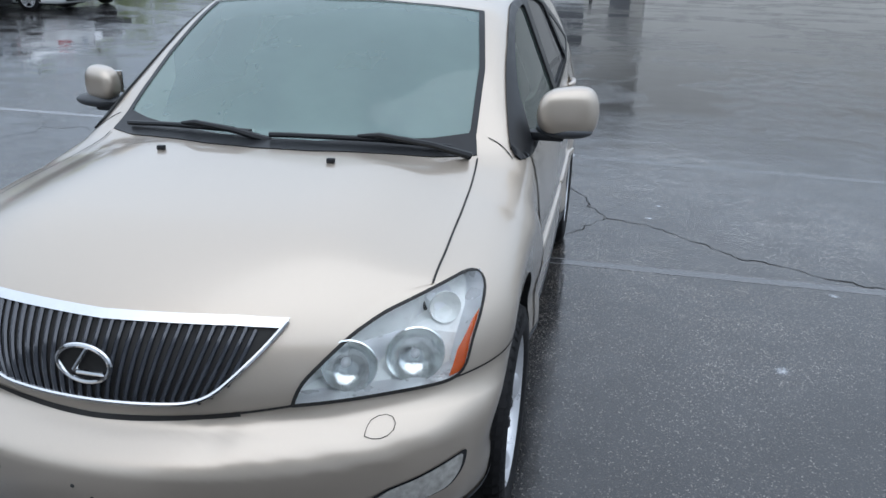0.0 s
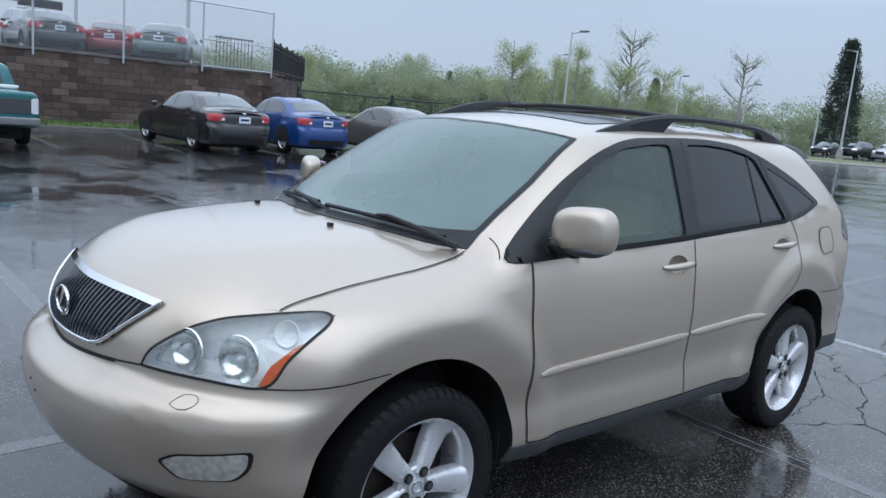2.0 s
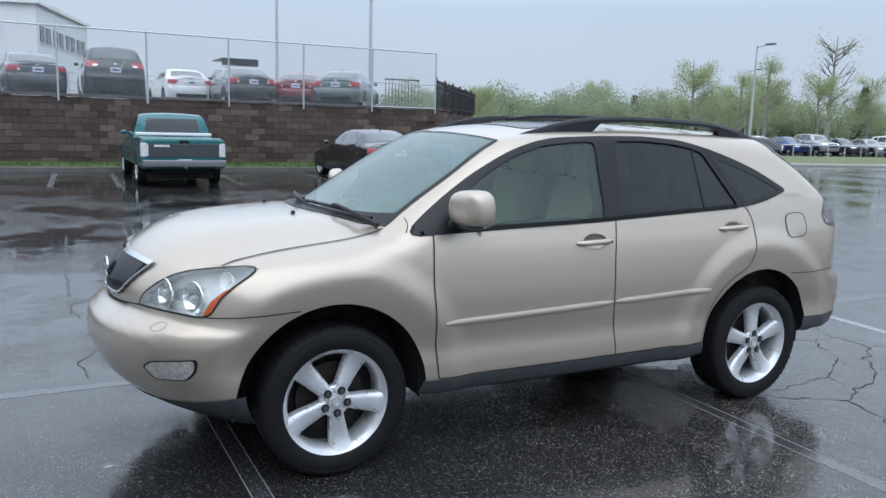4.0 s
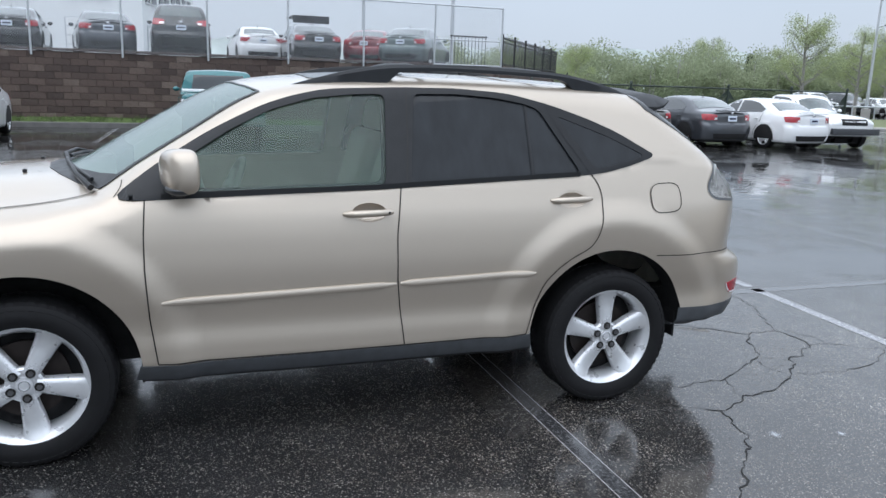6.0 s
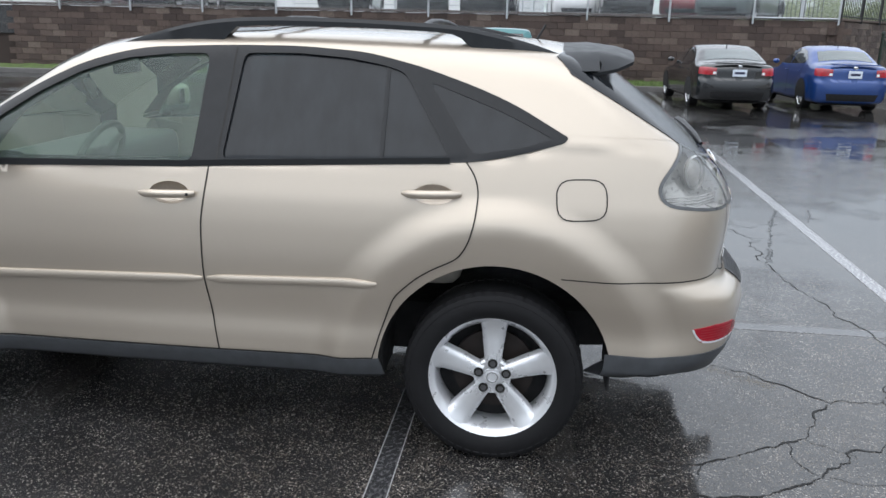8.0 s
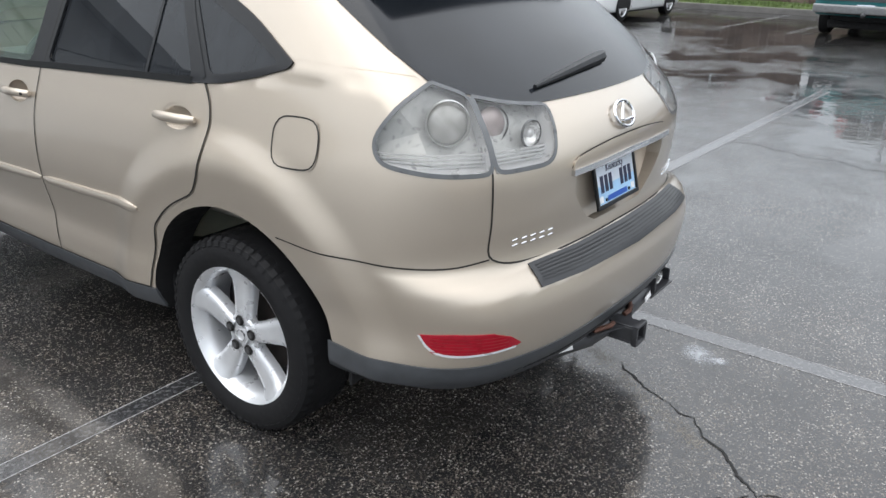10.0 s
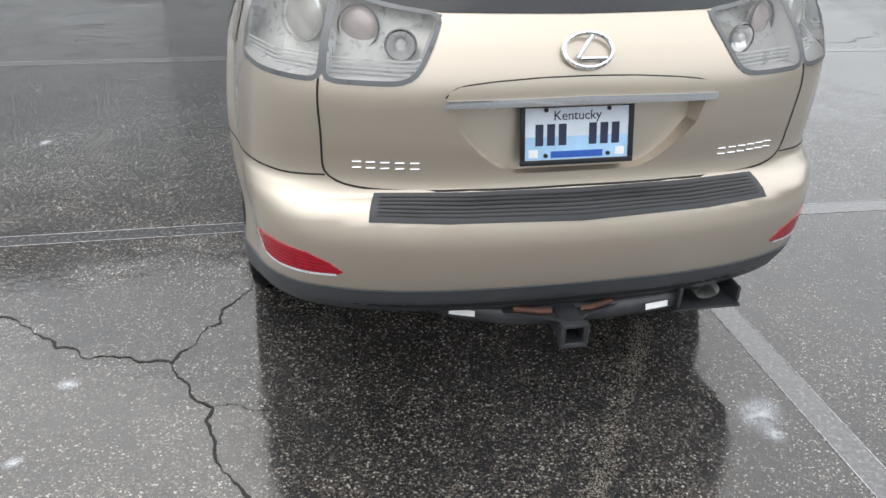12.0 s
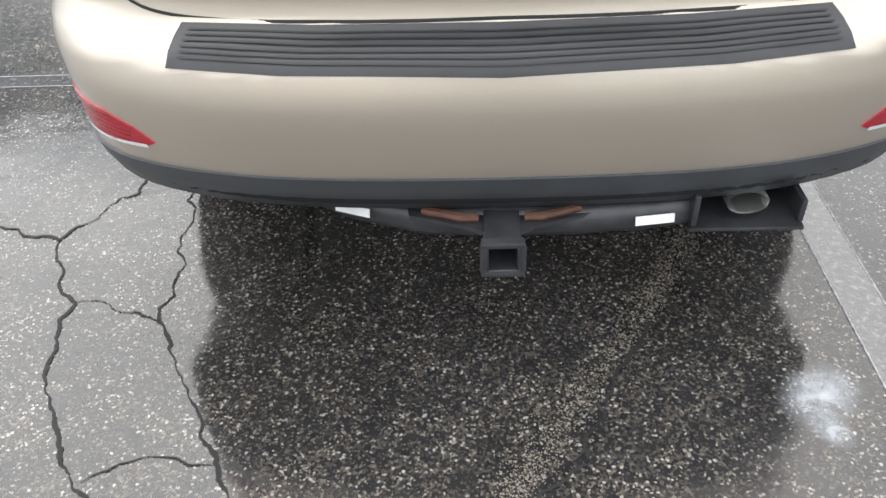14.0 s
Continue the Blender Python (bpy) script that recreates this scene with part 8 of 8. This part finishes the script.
spring = plant("leafy", (-40.0, 41.0, 0), 7.2, M["leaf_pale"], "tall pale spring tree in thin leaf", 4)
spring2 = plant("leafy", (-41.5, 47.5, 0), 6.4, M["leaf_pale"], "broad spring tree in thin leaf", 9)
bare = plant("bare", (-58.0, 80.0, 0), 13.5, M["leaf_pale"], "bare branching tree coming into leaf", 5)
yew = plant("conifer", (-36.5, 92.0, 0), 13.0, M["leaf_dark"], "dark green conical evergreen tree", 6)
for tpl, spots, lab in ((spring, [(-47, 64, 1.1), (-60, 71, 1.15), (-83, 66, 1.2), (-74, 80, 1.15), (-58, 33, 0.75)], "pale spring tree in thin leaf"), (spring2, [(-48, 58, 1.35), (-46, 70, 1.2), (-66, 62, 1.0), (-52, 85, 1.1)], "spring tree with spreading limbs"), (bare, [(-47, 88, 0.85), (-38, 95, 0.8), (-28, 96, 0.8), (-70, 86, 0.7), (-20, 97, 0.75)], "bare branching tree at the edge of the woods"), (yew, [(-62, 92, 0.6), (-85, 74, 0.5)], "dark evergreen tree in the woods")):
    for k, (x, y, s) in enumerate(spots):
        tagged(copy_thing(tpl, pose(x, y, 0, 0, 0, 77 * k) @ Matrix.Diagonal((s, s, s, 1))), lab, "tree", "trees at the edge of the woods")

# woods in the distance; their haze is only in the leaf and bark colours
rnd = random.Random(21)
clumps = []
wood_bm = bmesh.new()
line = [(-75, 20), (-62, 40), (-62, 62), (-66, 82), (-48, 98), (-10, 104), (40, 108)]
for k in range(430):
    w = rnd.uniform(0, len(line) - 1.001)
    i = int(w)
    x = line[i][0] + (line[i + 1][0] - line[i][0]) * (w - i)
    y = line[i][1] + (line[i + 1][1] - line[i][1]) * (w - i)
    deep = rnd.uniform(0, 26)
    nx, ny = x + 10, y + 5
    ln = math.hypot(nx, ny)
    x, y = x + deep * nx / ln, y + deep * ny / ln
    h = rnd.uniform(3.0, 5.6) + 0.11 * deep + (3.2 if y > 88 and x > -45 else 0.0)
    for c in range(7):
        clumps.append(((x + rnd.uniform(-1.9, 1.9), y + rnd.uniform(-1.9, 1.9), h * rnd.uniform(0.06, 0.85)), h * 0.22, 150, 0.115, 0.9))
    tube_bm([(x, y, 0), (x + rnd.uniform(-0.3, 0.3), y, h * 0.8)], [0.09, 0.02], 5, wood_bm)
tagged(hang("woods", leaf_mesh("woods", clumps, M["leaf_hazy"], 5)), "band of spring woodland, haze put into its pale leaf colour", "woods", kind="stuff")
tagged(part("wood_trunks", wood_bm, M["hazy_bark"]), "thin trunks of the spring woodland, paled as by haze", "woods", kind="stuff")

# low ridges on the horizon, with the haze painted into their pale colour
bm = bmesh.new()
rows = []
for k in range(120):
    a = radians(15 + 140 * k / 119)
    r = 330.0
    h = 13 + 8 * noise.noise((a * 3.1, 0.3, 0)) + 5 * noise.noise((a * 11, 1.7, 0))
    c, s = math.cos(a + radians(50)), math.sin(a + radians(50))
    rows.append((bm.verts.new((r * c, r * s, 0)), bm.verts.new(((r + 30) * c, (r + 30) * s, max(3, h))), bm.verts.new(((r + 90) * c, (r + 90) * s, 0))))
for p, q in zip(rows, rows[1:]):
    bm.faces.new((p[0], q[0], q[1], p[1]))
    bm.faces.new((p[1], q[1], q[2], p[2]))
tagged(part("backdrop", bm, plain("far ridge in haze colour", (0.34, 0.38, 0.37), 0.9, vary=0.3, scale=0.08)), "low wooded ridge on the horizon, painted pale as haze", "ridge", kind="structure")

# ---- blocks of the retaining wall ----
rnd = random.Random(8)
variants = []
for k in range(6):
    bm = box_bm((0.45, 0.20, 0.192), (0, 0, 0), 0)
    bmesh.ops.subdivide_edges(bm, edges=bm.edges[:], cuts=1, use_grid_fill=True)
    for v in bm.verts:
        if v.co.y < -0.09:
            v.co.y += rnd.uniform(-0.007, 0.008)
            v.co.x *= 0.985
            v.co.z *= 0.97
    me = bpy.data.meshes.new("block")
    bm.to_mesh(me)
    bm.free()
    me.materials.append(M["block"])
    variants.append(me)
for core, a, d, out, length, ang in BLOCKS:
    base = pose(0, 0, 0, 0, 0, ang if out.x * d.y - out.y * d.x > 0 else ang)
    verts, faces, made = [], [], 0
    for row in range(11):
        s = -0.22 if row % 2 else 0.0
        while s < length - 0.1:
            p = a + d * (s + 0.225) + out * (-0.10 - 0.012 * row)
            z = 0.06 + 0.196 * row
            m = Matrix.Translation((p.x, p.y, z)) @ pose(0, 0, 0, 0, 0, math.degrees(math.atan2(out.x, -out.y)))
            me = variants[rnd.randrange(6)]
            if -3.3 < p.y < 8.6 and made < 300 and d.x > -0.1:
                ob = hang("block", me, core)
                ob.matrix_basis = m
                made += 1
            elif p.y > -16:
                k = len(verts)
                verts += [m @ v.co for v in me.vertices]
                faces += [tuple(k + i for i in f.vertices) for f in me.polygons]
            s += 0.452
    tagged(hang("block_courses", mesh_of("block_courses", verts, faces, M["block"]), core), kind="stuff")
cap_me = None
for core, a, d, out, length, ang in BLOCKS:
    part("coping", box_bm((length, 0.42, 0.08), (0, 0, 0), 0.02, m=pose((a.x + (a + d * length).x) / 2 - out.x * 0.28, (a.y + (a + d * length).y) / 2 - out.y * 0.28, 2.17, 0, 0, ang)), M["block"], core)
